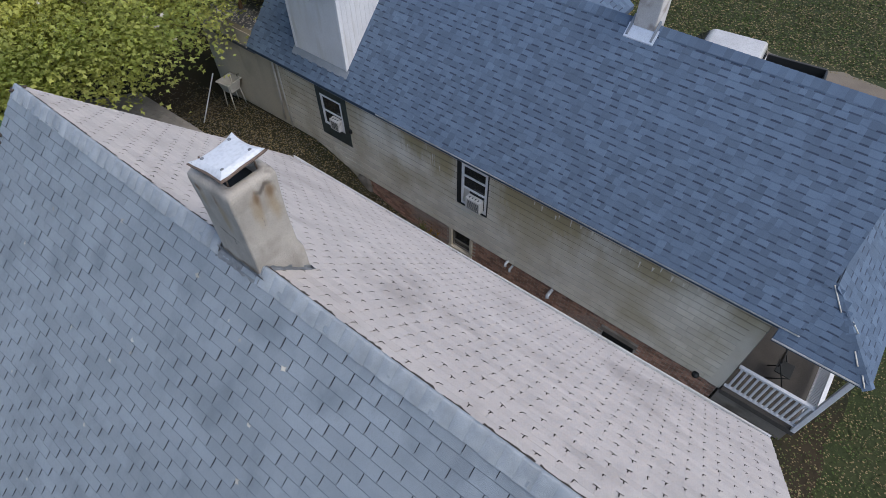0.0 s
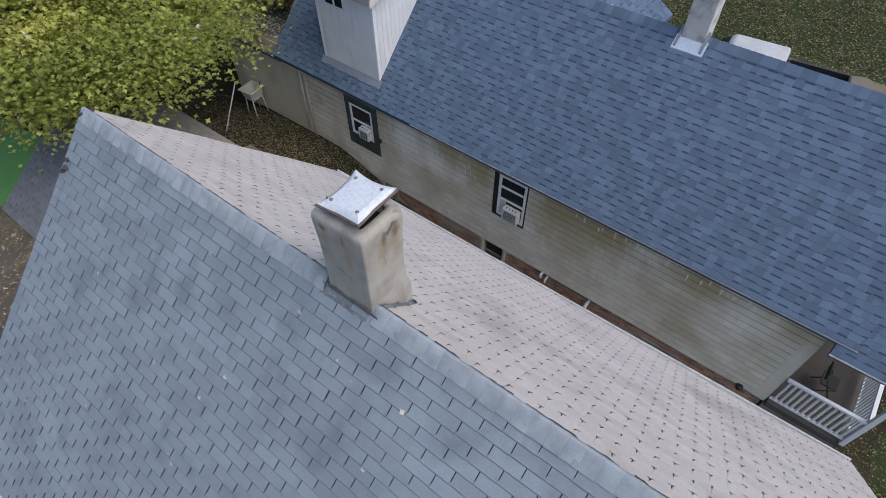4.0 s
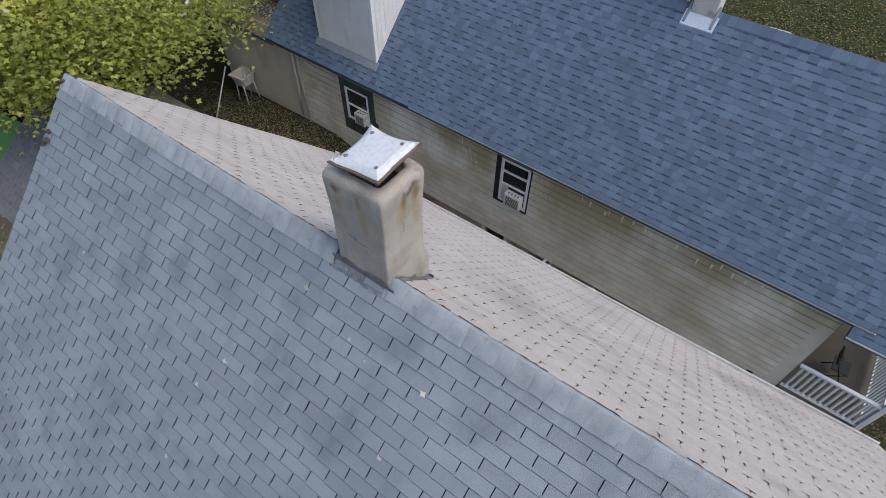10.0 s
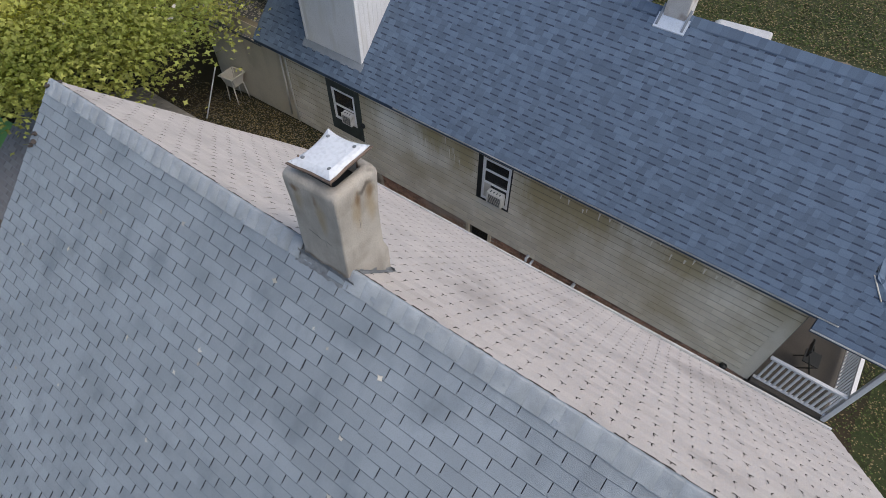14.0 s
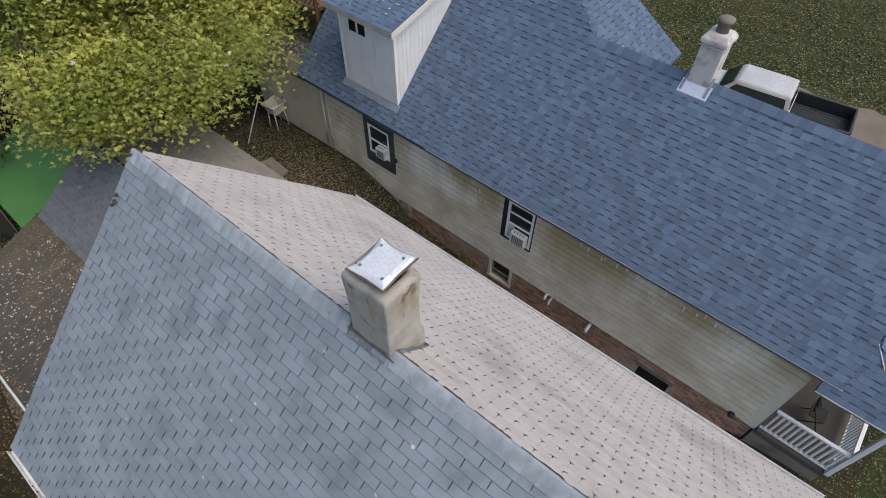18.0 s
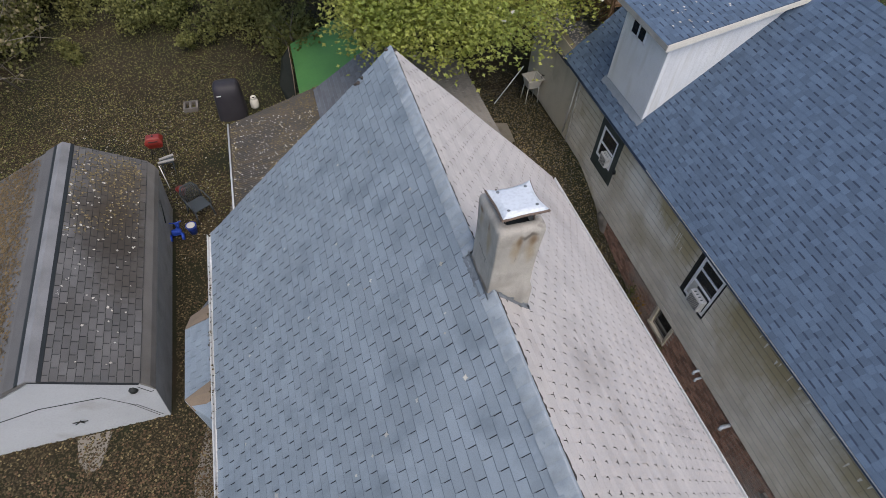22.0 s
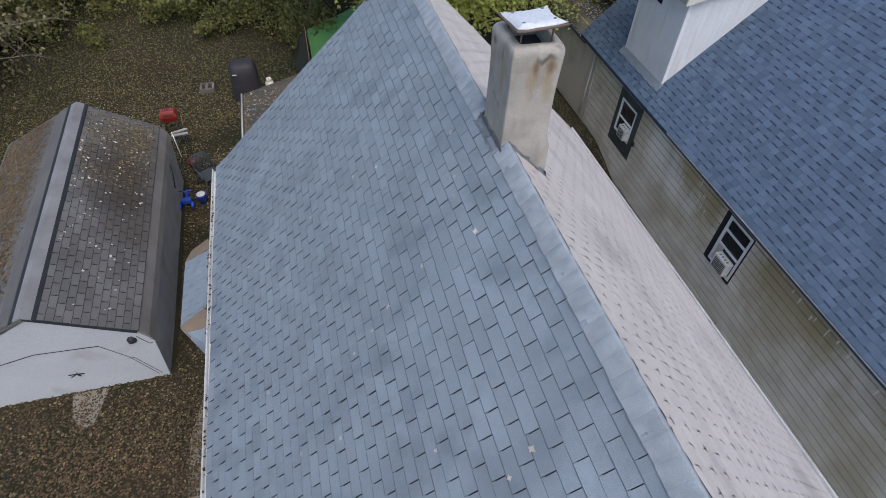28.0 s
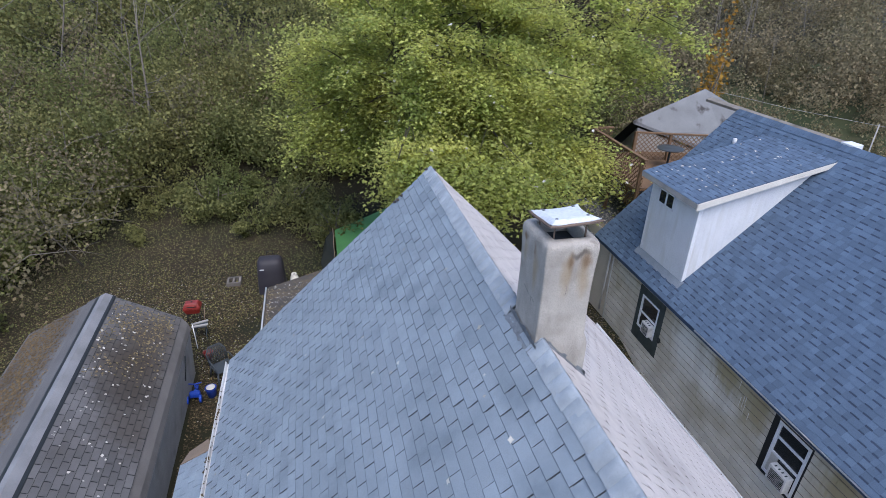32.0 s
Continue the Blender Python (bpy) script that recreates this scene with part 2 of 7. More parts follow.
BLOCK = rusted(mat("painted_block", (0.71, 0.665, 0.565), (0.60, 0.562, 0.48), 0.9, 70, 0.9, 0.3, rnd=0.09, stain=(0.46, 0.41, 0.30), stain_scale=0.7, stain_edge=(0.46, 0.66), streak=((0.40, 0.335, 0.215), 1.6, 3.4, 1.6, 0.44, 0.64), bloom=((0.78, 0.75, 0.67), (1.3, 0.9, 0.55), 0.52, 0.66, 0.6)), (
    (6.95, 5.9, 2.7, 0.9, 1.1, 0.8, LIMEBLOOM), (6.95, 4.9, 2.4, 0.5, 0.9, 0.7, LIMEBLOOM), (6.95, 4.4, 3.1, 0.9, 0.8, 0.95, OCHREDAMP), (6.95, 3.5, 2.95, 0.7, 1.0, 0.9, OCHREDAMP),
    (6.95, 1.2, 2.95, 1.0, 0.8, 0.85, OCHREDAMP), (6.95, 0.0, 2.95, 1.1, 0.9, 0.9, OCHREDAMP), (6.95, -1.1, 3.05, 0.6, 0.4, 0.6, LIMEBLOOM), (6.95, -2.2, 2.95, 1.0, 0.6, 0.7, OCHREDAMP), (6.95, -3.4, 2.7, 0.7, 0.5, 0.5, LIMEBLOOM)), 0.6)
PLASTER = mat("patched_plaster", (0.60, 0.54, 0.43), (0.5, 0.455, 0.37), 0.8, 50, 0.9, 0.25, stain=(0.34, 0.305, 0.24), stain_scale=0.8, stain_edge=(0.5, 0.75), streak=((0.24, 0.215, 0.15), 2.0, 3.4, 1.4, 0.45, 0.7))
MORTAR = mat("mortar", (0.19, 0.168, 0.125), None, 3, 80, 0.95, 0.2)
BRICKMORTAR = mat("pale_brick_mortar", (0.45, 0.41, 0.36), None, 3, 80, 0.95, 0.2)
BRICK = mat("dark_brick", (0.40, 0.235, 0.165), (0.24, 0.15, 0.115), 6, 90, 0.9, 0.3, rnd=0.35, bloom=((0.36, 0.32, 0.28), (0.5, 0.35, 0.5), 0.5, 0.62, 0.7))
PAINT = mat("white_paint", (0.62, 0.64, 0.67), (0.55, 0.57, 0.6), 1.2, 40, 0.6, 0.08)
BOARDS = mat("white_dormer_board", (0.60, 0.62, 0.65), (0.52, 0.54, 0.57), 1.5, 40, 0.65, 0.08, streak=((0.48, 0.49, 0.49), 7.5, 5.0, 6.0, 0.5, 0.75))
SASHWHITE = mat("bright_sash_paint", (0.80, 0.81, 0.82), (0.70, 0.71, 0.72), 2.5, 40, 0.5, 0.05, spec=0.4)
ACWHITE = mat("off_white_enamel", (0.70, 0.70, 0.68), (0.6, 0.59, 0.56), 3, 40, 0.45, 0.05, spec=0.4, stain=(0.42, 0.40, 0.36), stain_scale=6.0, stain_edge=(0.58, 0.8))
GUTTER = mat("white_gutter", (0.66, 0.67, 0.68), (0.5, 0.5, 0.49), 3, 30, 0.5, 0.05)
SHEDWHITE = mat("white_painted_panel", (0.40, 0.42, 0.45), (0.345, 0.362, 0.388), 0.8, 50, 0.7, 0.08, stain=(0.26, 0.26, 0.25), stain_scale=1.1, stain_edge=(0.58, 0.8))
SKIRT = mat("rolled_gray_roofing", (0.185, 0.174, 0.164), (0.13, 0.122, 0.114), 1.5, 90, 0.9, 0.3, stain=(0.10, 0.092, 0.083), stain_scale=1.0, stain_edge=(0.54, 0.76))
SHEDGRAY = mat("weathered_gray_boards", (0.35, 0.34, 0.325), (0.26, 0.252, 0.24), 2, 60, 0.9, 0.2, stain=(0.19, 0.18, 0.168), stain_scale=1.2, stain_edge=(0.55, 0.75))
TIN = mat("corrugated_plastic", (0.085, 0.075, 0.066), (0.055, 0.049, 0.043), 2, 60, 0.7, 0.15, bloom=((0.115, 0.09, 0.055), (0.9, 5.0, 0.9), 0.5, 0.66, 0.7))
GROUND = mat("leaf_strewn_ground", (0.024, 0.02, 0.010), (0.014, 0.018, 0.007), 0.6, 14, 0.95, 0.7, stain=(0.036, 0.026, 0.015), stain_scale=0.35, stain_edge=(0.48, 0.68))
LAWN = mat("autumn_lawn", (0.022, 0.034, 0.010), (0.036, 0.043, 0.016), 0.7, 14, 0.95, 0.9, bloom=((0.055, 0.05, 0.024), (0.6, 0.6, 0.6), 0.5, 0.75, 0.6))
GRASS = mat("grass_blade", (0.045, 0.075, 0.018), (0.075, 0.085, 0.03), 0.6, 5, 0.8, 0.0, rnd=0.5, thin=0.3)
GRAVEL = mat("gravel_drive", (0.17, 0.145, 0.115), (0.12, 0.1, 0.08), 1.0, 30, 0.95, 0.8)
CONCRETE = mat("stained_concrete", (0.225, 0.205, 0.18), (0.15, 0.137, 0.118), 1.5, 60, 0.9, 0.3, stain=(0.09, 0.08, 0.066), stain_scale=1.3, stain_edge=(0.52, 0.7))
GLASS = mat("window_glass", (0.02, 0.025, 0.03), None, 1, 10, 0.06, 0.0, spec=0.6)
BLACK = mat("black_paint", (0.02, 0.023, 0.024), None, 3, 60, 0.5, 0.1)
DARKGREEN = mat("dark_green_board", (0.062, 0.076, 0.068), (0.048, 0.058, 0.054), 2, 60, 0.7, 0.1, stain=(0.03, 0.036, 0.033), stain_scale=3.0, stain_edge=(0.5, 0.7))
BARK = mat("tree_bark", (0.07, 0.058, 0.046), (0.04, 0.033, 0.028), 6, 60, 0.95, 0.8)
TWIG = mat("bare_twig", (0.18, 0.16, 0.13), (0.12, 0.105, 0.085), 4, 60, 0.95, 0.4)
LEAF = mat("maple_leaf", (0.235, 0.31, 0.08), (0.57, 0.56, 0.165), 0.6, 5, 0.6, 0.0, rnd=0.42, amount=0.45, thin=0.62)
BUSH = mat("bush_leaf", (0.115, 0.15, 0.045), (0.225, 0.20, 0.075), 0.2, 5, 0.75, 0.0, rnd=0.45, amount=0.6, thin=0.45)
BRUSH = mat("brown_brush_leaf", (0.235, 0.18, 0.11), (0.15, 0.145, 0.075), 0.2, 5, 0.85, 0.0, rnd=0.45, amount=0.6, thin=0.4)
RUSSET = mat("orange_autumn_leaf", (0.30, 0.13, 0.02), (0.30, 0.20, 0.03), 0.5, 5, 0.75, 0.0, rnd=0.4, thin=0.35)
LITTER = mat("fallen_leaf", (0.08, 0.06, 0.03), (0.036, 0.029, 0.015), 0.4, 5, 0.85, 0.0, rnd=0.6, amount=0.7)
BROWNLEAF = mat("curled_brown_leaf", (0.125, 0.078, 0.042), (0.06, 0.038, 0.022), 0.4, 5, 0.85, 0.0, rnd=0.5, amount=0.7)
DRIFTLEAF = mat("drifted_brown_leaf", (0.15, 0.105, 0.05), (0.09, 0.062, 0.03), 1.0, 5, 0.85, 0.0, rnd=0.5)
PALELEAF = mat("pale_fallen_leaf", (0.48, 0.47, 0.45), (0.36, 0.33, 0.27), 2.0, 5, 0.8, 0.0, rnd=0.3)
TAN = mat("bare_tan_flashing", (0.20, 0.15, 0.105), (0.15, 0.115, 0.085), 3, 60, 0.8, 0.2)
TARP = mat("green_tarp", (0.07, 0.20, 0.055), (0.055, 0.16, 0.05), 1.5, 30, 0.55, 0.1)
MESH = mat("black_netting", (0.012, 0.016, 0.014), None, 3, 90, 0.8, 0.2)
CEDAR = mat("cedar_lattice", (0.17, 0.105, 0.06), (0.125, 0.078, 0.045), 3, 50, 0.8, 0.2)
RED = mat("red_enamel", (0.22, 0.022, 0.016), (0.16, 0.02, 0.015), 3, 40, 0.4, 0.05, spec=0.5)
BLUEPLASTIC = mat("blue_plastic", (0.02, 0.07, 0.42), (0.015, 0.05, 0.32), 3, 40, 0.4, 0.05, spec=0.5)
GREYPLASTIC = mat("dark_gray_plastic", (0.05, 0.06, 0.069), None, 3, 40, 0.6, 0.05)
COVER = mat("black_grill_cover", (0.022, 0.02, 0.026), (0.032, 0.03, 0.035), 3, 40, 0.6, 0.3)
TUBWHITE = mat("aged_white_plastic", (0.58, 0.57, 0.53), (0.48, 0.465, 0.42), 3, 40, 0.5, 0.1)
CARWHITE = mat("white_car_paint", (0.45, 0.45, 0.45), None, 1, 20, 0.15, 0.0, spec=0.6)

# Darker copy of the plaster: the porch-side shade is put into its colour.
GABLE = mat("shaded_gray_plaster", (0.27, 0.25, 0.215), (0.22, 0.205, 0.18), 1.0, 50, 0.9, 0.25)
PEBBLE = mat("gray_pebble", (0.16, 0.145, 0.13), (0.09, 0.082, 0.072), 3, 30, 0.9, 0.2, rnd=0.5)
TANLEAF = mat("tan_fallen_leaf", (0.19, 0.155, 0.08), (0.125, 0.095, 0.046), 1.0, 5, 0.85, 0.0, rnd=0.45)
FLASH = mat("gray_lead_flashing", (0.19, 0.22, 0.26), (0.145, 0.17, 0.2), 3, 60, 0.6, 0.2)
WORNPALE = mat("worn_pale_edge", (0.34, 0.315, 0.30), (0.27, 0.25, 0.235), 6, 60, 0.95, 0.3)
# Concrete of the porch floor, a good deal darker than CONCRETE.
PORCHFLOOR = mat("dark_porch_concrete", (0.085, 0.078, 0.07), (0.055, 0.05, 0.046), 1.5, 40, 0.85, 0.3)


# ---- builders ----
def pm(name, verts, faces, material, parent=None, label="", m=None, smooth=False):
    """Links one mesh object, as a thing or as a part of parent."""
    me = bpy.data.meshes.new(name)
    if m is not None:
        verts = [m @ Vector(v) for v in verts]
    me.from_pydata([tuple(v) for v in verts], [], faces)
    me.materials.append(material)
    if smooth:
        me.polygons.foreach_set("use_smooth", [True] * len(me.polygons))
    me.update()
    ob = new(name, me)
    adopt(ob, parent)
    if label:
        ob["label"] = label
    return ob


def adopt(ob, parent):
    if parent is not None:
        ob.parent = parent
        ob.matrix_parent_inverse = world_of(parent).inverted()


def world_of(ob):
    m = ob.matrix_basis.copy()
    if ob.parent:
        m = world_of(ob.parent) @ ob.matrix_parent_inverse @ m
    return m


def thing(name, at, label, category, group="", kind="", m=None):
    ob = new(name)
    p = Vector(at) if m is None else m @ Vector(at)
    ob.matrix_basis = Matrix.Translation(p)
    return tagged(ob, label, category, group, kind)


QUADS = [(0, 3, 2, 1), (4, 5, 6, 7), (0, 1, 5, 4), (1, 2, 6, 5), (2, 3, 7, 6), (3, 0, 4, 7)]


def box(x0, x1, y0, y1, z0, z1):
    return [(x0, y0, z0), (x1, y0, z0), (x1, y1, z0), (x0, y1, z0), (x0, y0, z1), (x1, y0, z1), (x1, y1, z1), (x0, y1, z1)], QUADS


def bm_mesh(bm, name, material, parent=None, label="", m=None, smooth=False):
    me = bpy.data.meshes.new(name)
    if m is not None:
        bm.transform(m)
    bmesh.ops.recalc_face_normals(bm, faces=bm.faces)
    bm.to_mesh(me)
    bm.free()
    me.materials.append(material)
    if smooth:
        me.polygons.foreach_set("use_smooth", [True] * len(me.polygons))
    ob = new(name, me)
    adopt(ob, parent)
    if label:
        ob["label"] = label
    return ob


def bevelled(name, ext, material, parent=None, label="", bevel=0.01, m=None, seg=2):
    bm = bmesh.new()
    v, f = box(*ext)
    vs = [bm.verts.new(p) for p in v]
    for q in f:
        bm.faces.new([vs[i] for i in q])
    bmesh.ops.bevel(bm, geom=list(bm.edges), offset=bevel, segments=seg, affect="EDGES", profile=0.5)
    return bm_mesh(bm, name, material, parent, label, m)


def prism(poly, axis, a, b):
    """A polygon in the two other axes, drawn out along axis from a to b."""
    n = len(poly)

    def put(p, d):
        q = list(p)
        q.insert(axis, d)
        return tuple(q)

    v = [put(p, a) for p in poly] + [put(p, b) for p in poly]
    f = [tuple(range(n)), tuple(range(2 * n - 1, n - 1, -1))] + [(i, i + n, (i + 1) % n + n, (i + 1) % n) for i in range(n)]
    return v, f


def solid(name, poly, axis, a, b, material, parent=None, label="", m=None):
    v, f = prism(poly, axis, a, b)
    bm = bmesh.new()
    vs = [bm.verts.new(p) for p in v]
    for q in f:
        bm.faces.new([vs[i] for i in q])
    return bm_mesh(bm, name, material, parent, label, m)


def tube(name, points, radii, material, parent=None, label="", m=None, sides=8, smooth=True):
    """A round bar along points."""
    v, f = [], []
    pts = [Vector(p) for p in points]
    radii = radii if isinstance(radii, (list, tuple)) else [radii] * len(pts)
    for i, p in enumerate(pts):
        d = (pts[min(i + 1, len(pts) - 1)] - pts[max(i - 1, 0)]).normalized()
        a = d.orthogonal().normalized()
        if i and abs(a.dot(last)) < 0.99:
            a = (last - d * last.dot(d)).normalized()
        last = a
        b = d.cross(a)
        for k in range(sides):
            t = 2 * math.pi * k / sides
            v.append(p + (a * math.cos(t) + b * math.sin(t)) * radii[i])
    for i in range(len(pts) - 1):
        for k in range(sides):
            k2 = (k + 1) % sides
            f.append((i * sides + k, i * sides + k2, (i + 1) * sides + k2, (i + 1) * sides + k))
    f.append(tuple(range(sides - 1, -1, -1)))
    f.append(tuple(range((len(pts) - 1) * sides, len(pts) * sides)))
    return pm(name, v, f, material, parent, label, m, smooth)


def lathe(name, profile, at, material, parent=None, label="", m=None, sides=20, smooth=True):
    """A profile of (radius, height) turned round a vertical axis."""
    v, f = [], []
    for r, z in profile:
        for k in range(sides):
            t = 2 * math.pi * k / sides
            v.append((at[0] + r * math.cos(t), at[1] + r * math.sin(t), at[2] + z))
    for i in range(len(profile) - 1):
        for k in range(sides):
            k2 = (k + 1) % sides
            f.append((i * sides + k, i * sides + k2, (i + 1) * sides + k2, (i + 1) * sides + k))
    f.append(tuple(range(sides - 1, -1, -1)))
    f.append(tuple(range((len(profile) - 1) * sides, len(profile) * sides)))
    return pm(name, v, f, material, parent, label, m, smooth)


def wave(p, amp):
    return amp * (noise.noise(Vector(p) * 0.55) + 0.5 * noise.noise(Vector(p) * 1.3 + Vector((7, 3, 1)))) if amp else 0.0


def lay(roof, origin, along, up, length, height, w, e, material, near=None, amp=0.0, lam=False, m=None, thick=0.006, gap=0.009,
        name="shingle", seed=1, inside=None, band=None, worn=None, core=None, curl=0.0, shrink=0.0):
    """Courses of shingles on a roof plane: those within near (u0, u1, v0, v1) are parts of their own, the rest one joined part."""
    rng = random.Random(seed)
    o, u, v = Vector(origin), Vector(along).normalized(), Vector(up).normalized()
    n = u.cross(v).normalized()
    if n.z < 0:
        n = -n
    verts, faces, singles, meshes = [], [], [], {}
    bv, bf = [], []
    rows = int(height / e + 0.5)
    for i in range(rows):
        v0 = i * e
        if v0 >= height - 0.02:
            continue
        v1 = min(v0 + e * 1.25, height)
        x = -(w * (0.5 if i % 2 else 0.0)) - (0.0 if not lam else rng.random() * w) + rng.uniform(-0.012, 0.012)
        tooth = rng.random() < 0.5
        while x < length:
            tooth = not tooth
            ww = w if not lam else w * (rng.uniform(0.55, 1.35) if tooth else rng.uniform(0.6, 1.3))
            a, b = max(x, 0.0), min(x + ww - gap - shrink * (1 - v0 / height), length)
            drop = 0.0 if not lam or not tooth or not i else e * 0.19
            th = thick if not lam or drop == 0 else thick * 1.9
            x += ww
            if b - a < 0.03 or (inside and not inside((a + b) / 2, v0 + e / 2)):
                continue
            jit = rng.uniform(-0.0015, 0.0015)
            mid = ((a + b) / 2, v0 + e / 2)
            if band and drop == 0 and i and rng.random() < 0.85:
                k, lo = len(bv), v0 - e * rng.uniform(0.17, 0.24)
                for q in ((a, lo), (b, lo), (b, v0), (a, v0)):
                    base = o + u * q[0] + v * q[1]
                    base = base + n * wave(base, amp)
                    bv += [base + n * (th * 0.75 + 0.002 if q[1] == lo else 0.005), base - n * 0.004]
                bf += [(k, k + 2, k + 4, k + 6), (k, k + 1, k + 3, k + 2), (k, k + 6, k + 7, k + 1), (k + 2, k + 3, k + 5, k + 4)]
            if near and near[0] < mid[0] < near[1] and near[2] < mid[1] < near[3] and len(singles) < 300:
                singles.append((a, b, v0 - drop, v1, th, jit))
                continue
            k = len(verts)
            ve = v0 - drop + rng.uniform(0.005, 0.012)
            ca, cb_ = curl * rng.random() ** 2, curl * rng.random() ** 2
            for q, h in (((a, v0 - drop), th * 0.8 + ca), ((b, v0 - drop), th * 0.8 + cb_), ((b, ve), th + 0.002 + cb_), ((a, ve), th + 0.002 + ca), ((b, v1), 0.001), ((a, v1), 0.001)):
                base = o + u * q[0] + v * (q[1] + jit)
                base = base + n * wave(base, amp)
                verts.append(base + n * h)
                verts.append(base - n * 0.004)
            faces += [(k, k + 2, k + 4, k + 6), (k, k + 1, k + 3, k + 2), (k + 6, k + 4, k + 8, k + 10), (k + 6, k + 10, k + 11, k + 7), (k, k + 6, k + 7, k + 1), (k + 4, k + 5, k + 9, k + 8), (k + 2, k + 3, k + 5, k + 4)]
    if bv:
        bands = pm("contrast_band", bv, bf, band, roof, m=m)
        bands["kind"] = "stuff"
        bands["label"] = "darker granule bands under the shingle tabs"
    if verts:
        rest = pm(name, verts, faces, material, roof, m=m)
        rest["kind"] = "stuff"
        rest["label"] = "courses of asphalt shingles"
        if worn:
            rest.data.materials.append(worn)
            rest.data.materials.append(core or material)
            rest.data.polygons.foreach_set("material_index", [1 if i % 7 < 2 else 2 if i % 7 > 2 else 0 for i in range(len(rest.data.polygons))])
    for a, b, v0, v1, th, jit in singles:
        key = (round(b - a, 3), round(v1 - v0, 3), th, rng.randint(0, 5))
        ca, cb_ = curl * rng.random() ** 2, curl * rng.random() ** 2
        if key not in meshes:
            ww, hh = (b - a) / 2, v1 - v0
            me = bpy.data.meshes.new(name)
            vs = []
            for q, h in (((-ww, 0), th * 0.8 + ca), ((ww, 0), th * 0.8 + cb_), ((ww, 0.009), th + 0.002 + cb_), ((-ww, 0.009), th + 0.002 + ca), ((ww, hh), 0.001), ((-ww, hh), 0.001)):
                vs += [(*q, h), (*q, -0.004)]
            me.from_pydata(vs, [], [(0, 2, 4, 6), (0, 1, 3, 2), (6, 4, 8, 10), (6, 10, 11, 7), (0, 6, 7, 1), (4, 5, 9, 8), (2, 3, 5, 4)])
            me.materials.append(material)
            if worn:
                me.materials.append(worn)
                me.materials.append(core or material)
                me.polygons.foreach_set("material_index", [1, 1, 0, 2, 2, 2, 2])
            meshes[key] = me
        ob = new(name, meshes[key])
        c0 = o + u * (a + b) / 2 + v * (v0 + jit)
        c1 = c0 + v * (v1 - v0)
        c0, c1 = c0 + n * wave(c0, amp), c1 + n * wave(c1, amp)
        vv = (c1 - c0).normalized()
        nn = u.cross(vv)
        if nn.z < 0:
            nn = -nn
        uu = vv.cross(nn)
        mw = Matrix(((uu.x, vv.x, nn.x, c0.x), (uu.y, vv.y, nn.y, c0.y), (uu.z, vv.z, nn.z, c0.z), (0, 0, 0, 1)))
        if m is not None:
            mw = m @ mw
        adopt(ob, roof)
        ob.matrix_basis = mw


def lump(name, at, r, material, parent=None, seed=1, rough=0.3, m=None):
    bm = bmesh.new()
    bmesh.ops.create_icosphere(bm, subdivisions=2, radius=1)
    for v in bm.verts:
        d = 1 + rough * noise.noise(v.co * 1.7 + Vector((seed, 0, 0)))
        v.co = Vector((v.co.x * r[0], v.co.y * r[1], v.co.z * r[2])) * d + Vector(at)
    return bm_mesh(bm, name, material, parent, m=m, smooth=True)


# ---- ground ----
GAP_Y, GAP_Z = (-9, -5.6, -4.6, -3, 2, 4, 6.5, 7.6, 8.7, 10.3, 12.5, 13.2, 14), (0, 0, -0.15, -0.75, -0.85, -0.55, 0.0, 0.55, 0.9, 0.9, 0.85, 0.75, 0.45)


def ground_z(x, y):
    z = 0.0
    if y > 5:
        z += 0.05 * (min(y, 22) - 5)
    if y > 22:
        z += 0.16 * (y - 22)
    if x > 8 and y > 8:
        z += 0.02 * (x - 8)
    if 3.2 < x < 7.6 and -9 < y < 14:  # the gap between the houses falls away to the south
        k = min(1.0, (x - 3.2) / 0.8, (7.6 - x) / 0.3)
        z += k * (float(np.interp(y, GAP_Y, GAP_Z)) - z)
    return z + 0.05 * noise.noise(Vector((x * 0.25, y * 0.25, 0)))


def axis_steps(lo, hi, fine_lo, fine_hi, step):
    out = [lo, lo * 0.5, lo * 0.25]
    out = [v for v in out if v < fine_lo - 5]
    v = fine_lo
    while v <= fine_hi:
        out.append(v)
        v += step
    return out + [v for v in (hi * 0.25, hi * 0.5, hi) if v > fine_hi + 5]


gx = sorted({*axis_steps(-600, 600, -60, 60, 1.0), *[0.5 * i + 0.25 for i in range(6, 16)], *[0.5 * i for i in range(-28, 17)]})
gy = sorted({*axis_steps(-600, 600, -30, 90, 1.0), *[0.5 * i for i in range(-20, 36)]})
gv = [(x, y, ground_z(x, min(y, 90))) for y in gy for x in gx]
nx = len(gx)
gf = [(j * nx + i, j * nx + i + 1, (j + 1) * nx + i + 1, (j + 1) * nx + i) for j in range(len(gy) - 1) for i in range(nx - 1)]
tagged(pm("ground", gv, gf, GROUND, smooth=True), "brown leaf-strewn yard with thin grass and bare soil", "ground", kind="structure")

# ---- the house under the camera ----
RX, RZ, HW, Y0, Y1 = 0.05, 8.26, 3.55, -4.94, 4.8
HE, EZE = 3.56, 4.72
KW = 0.945  # pitch of the gray slope
KE = (RZ - EZE) / (HE - RX)  # pitch of the pale slope
house = thing("house", (0, 0, 0), "house with steep roof, gray shingles west and pale east", "house")
EZ = RZ - (HW + RX) * KW
WL = math.hypot(1, KW)


def roof_z(x):
    return RZ - (RX - x) * KW if x < RX else RZ - (x - RX) * KE


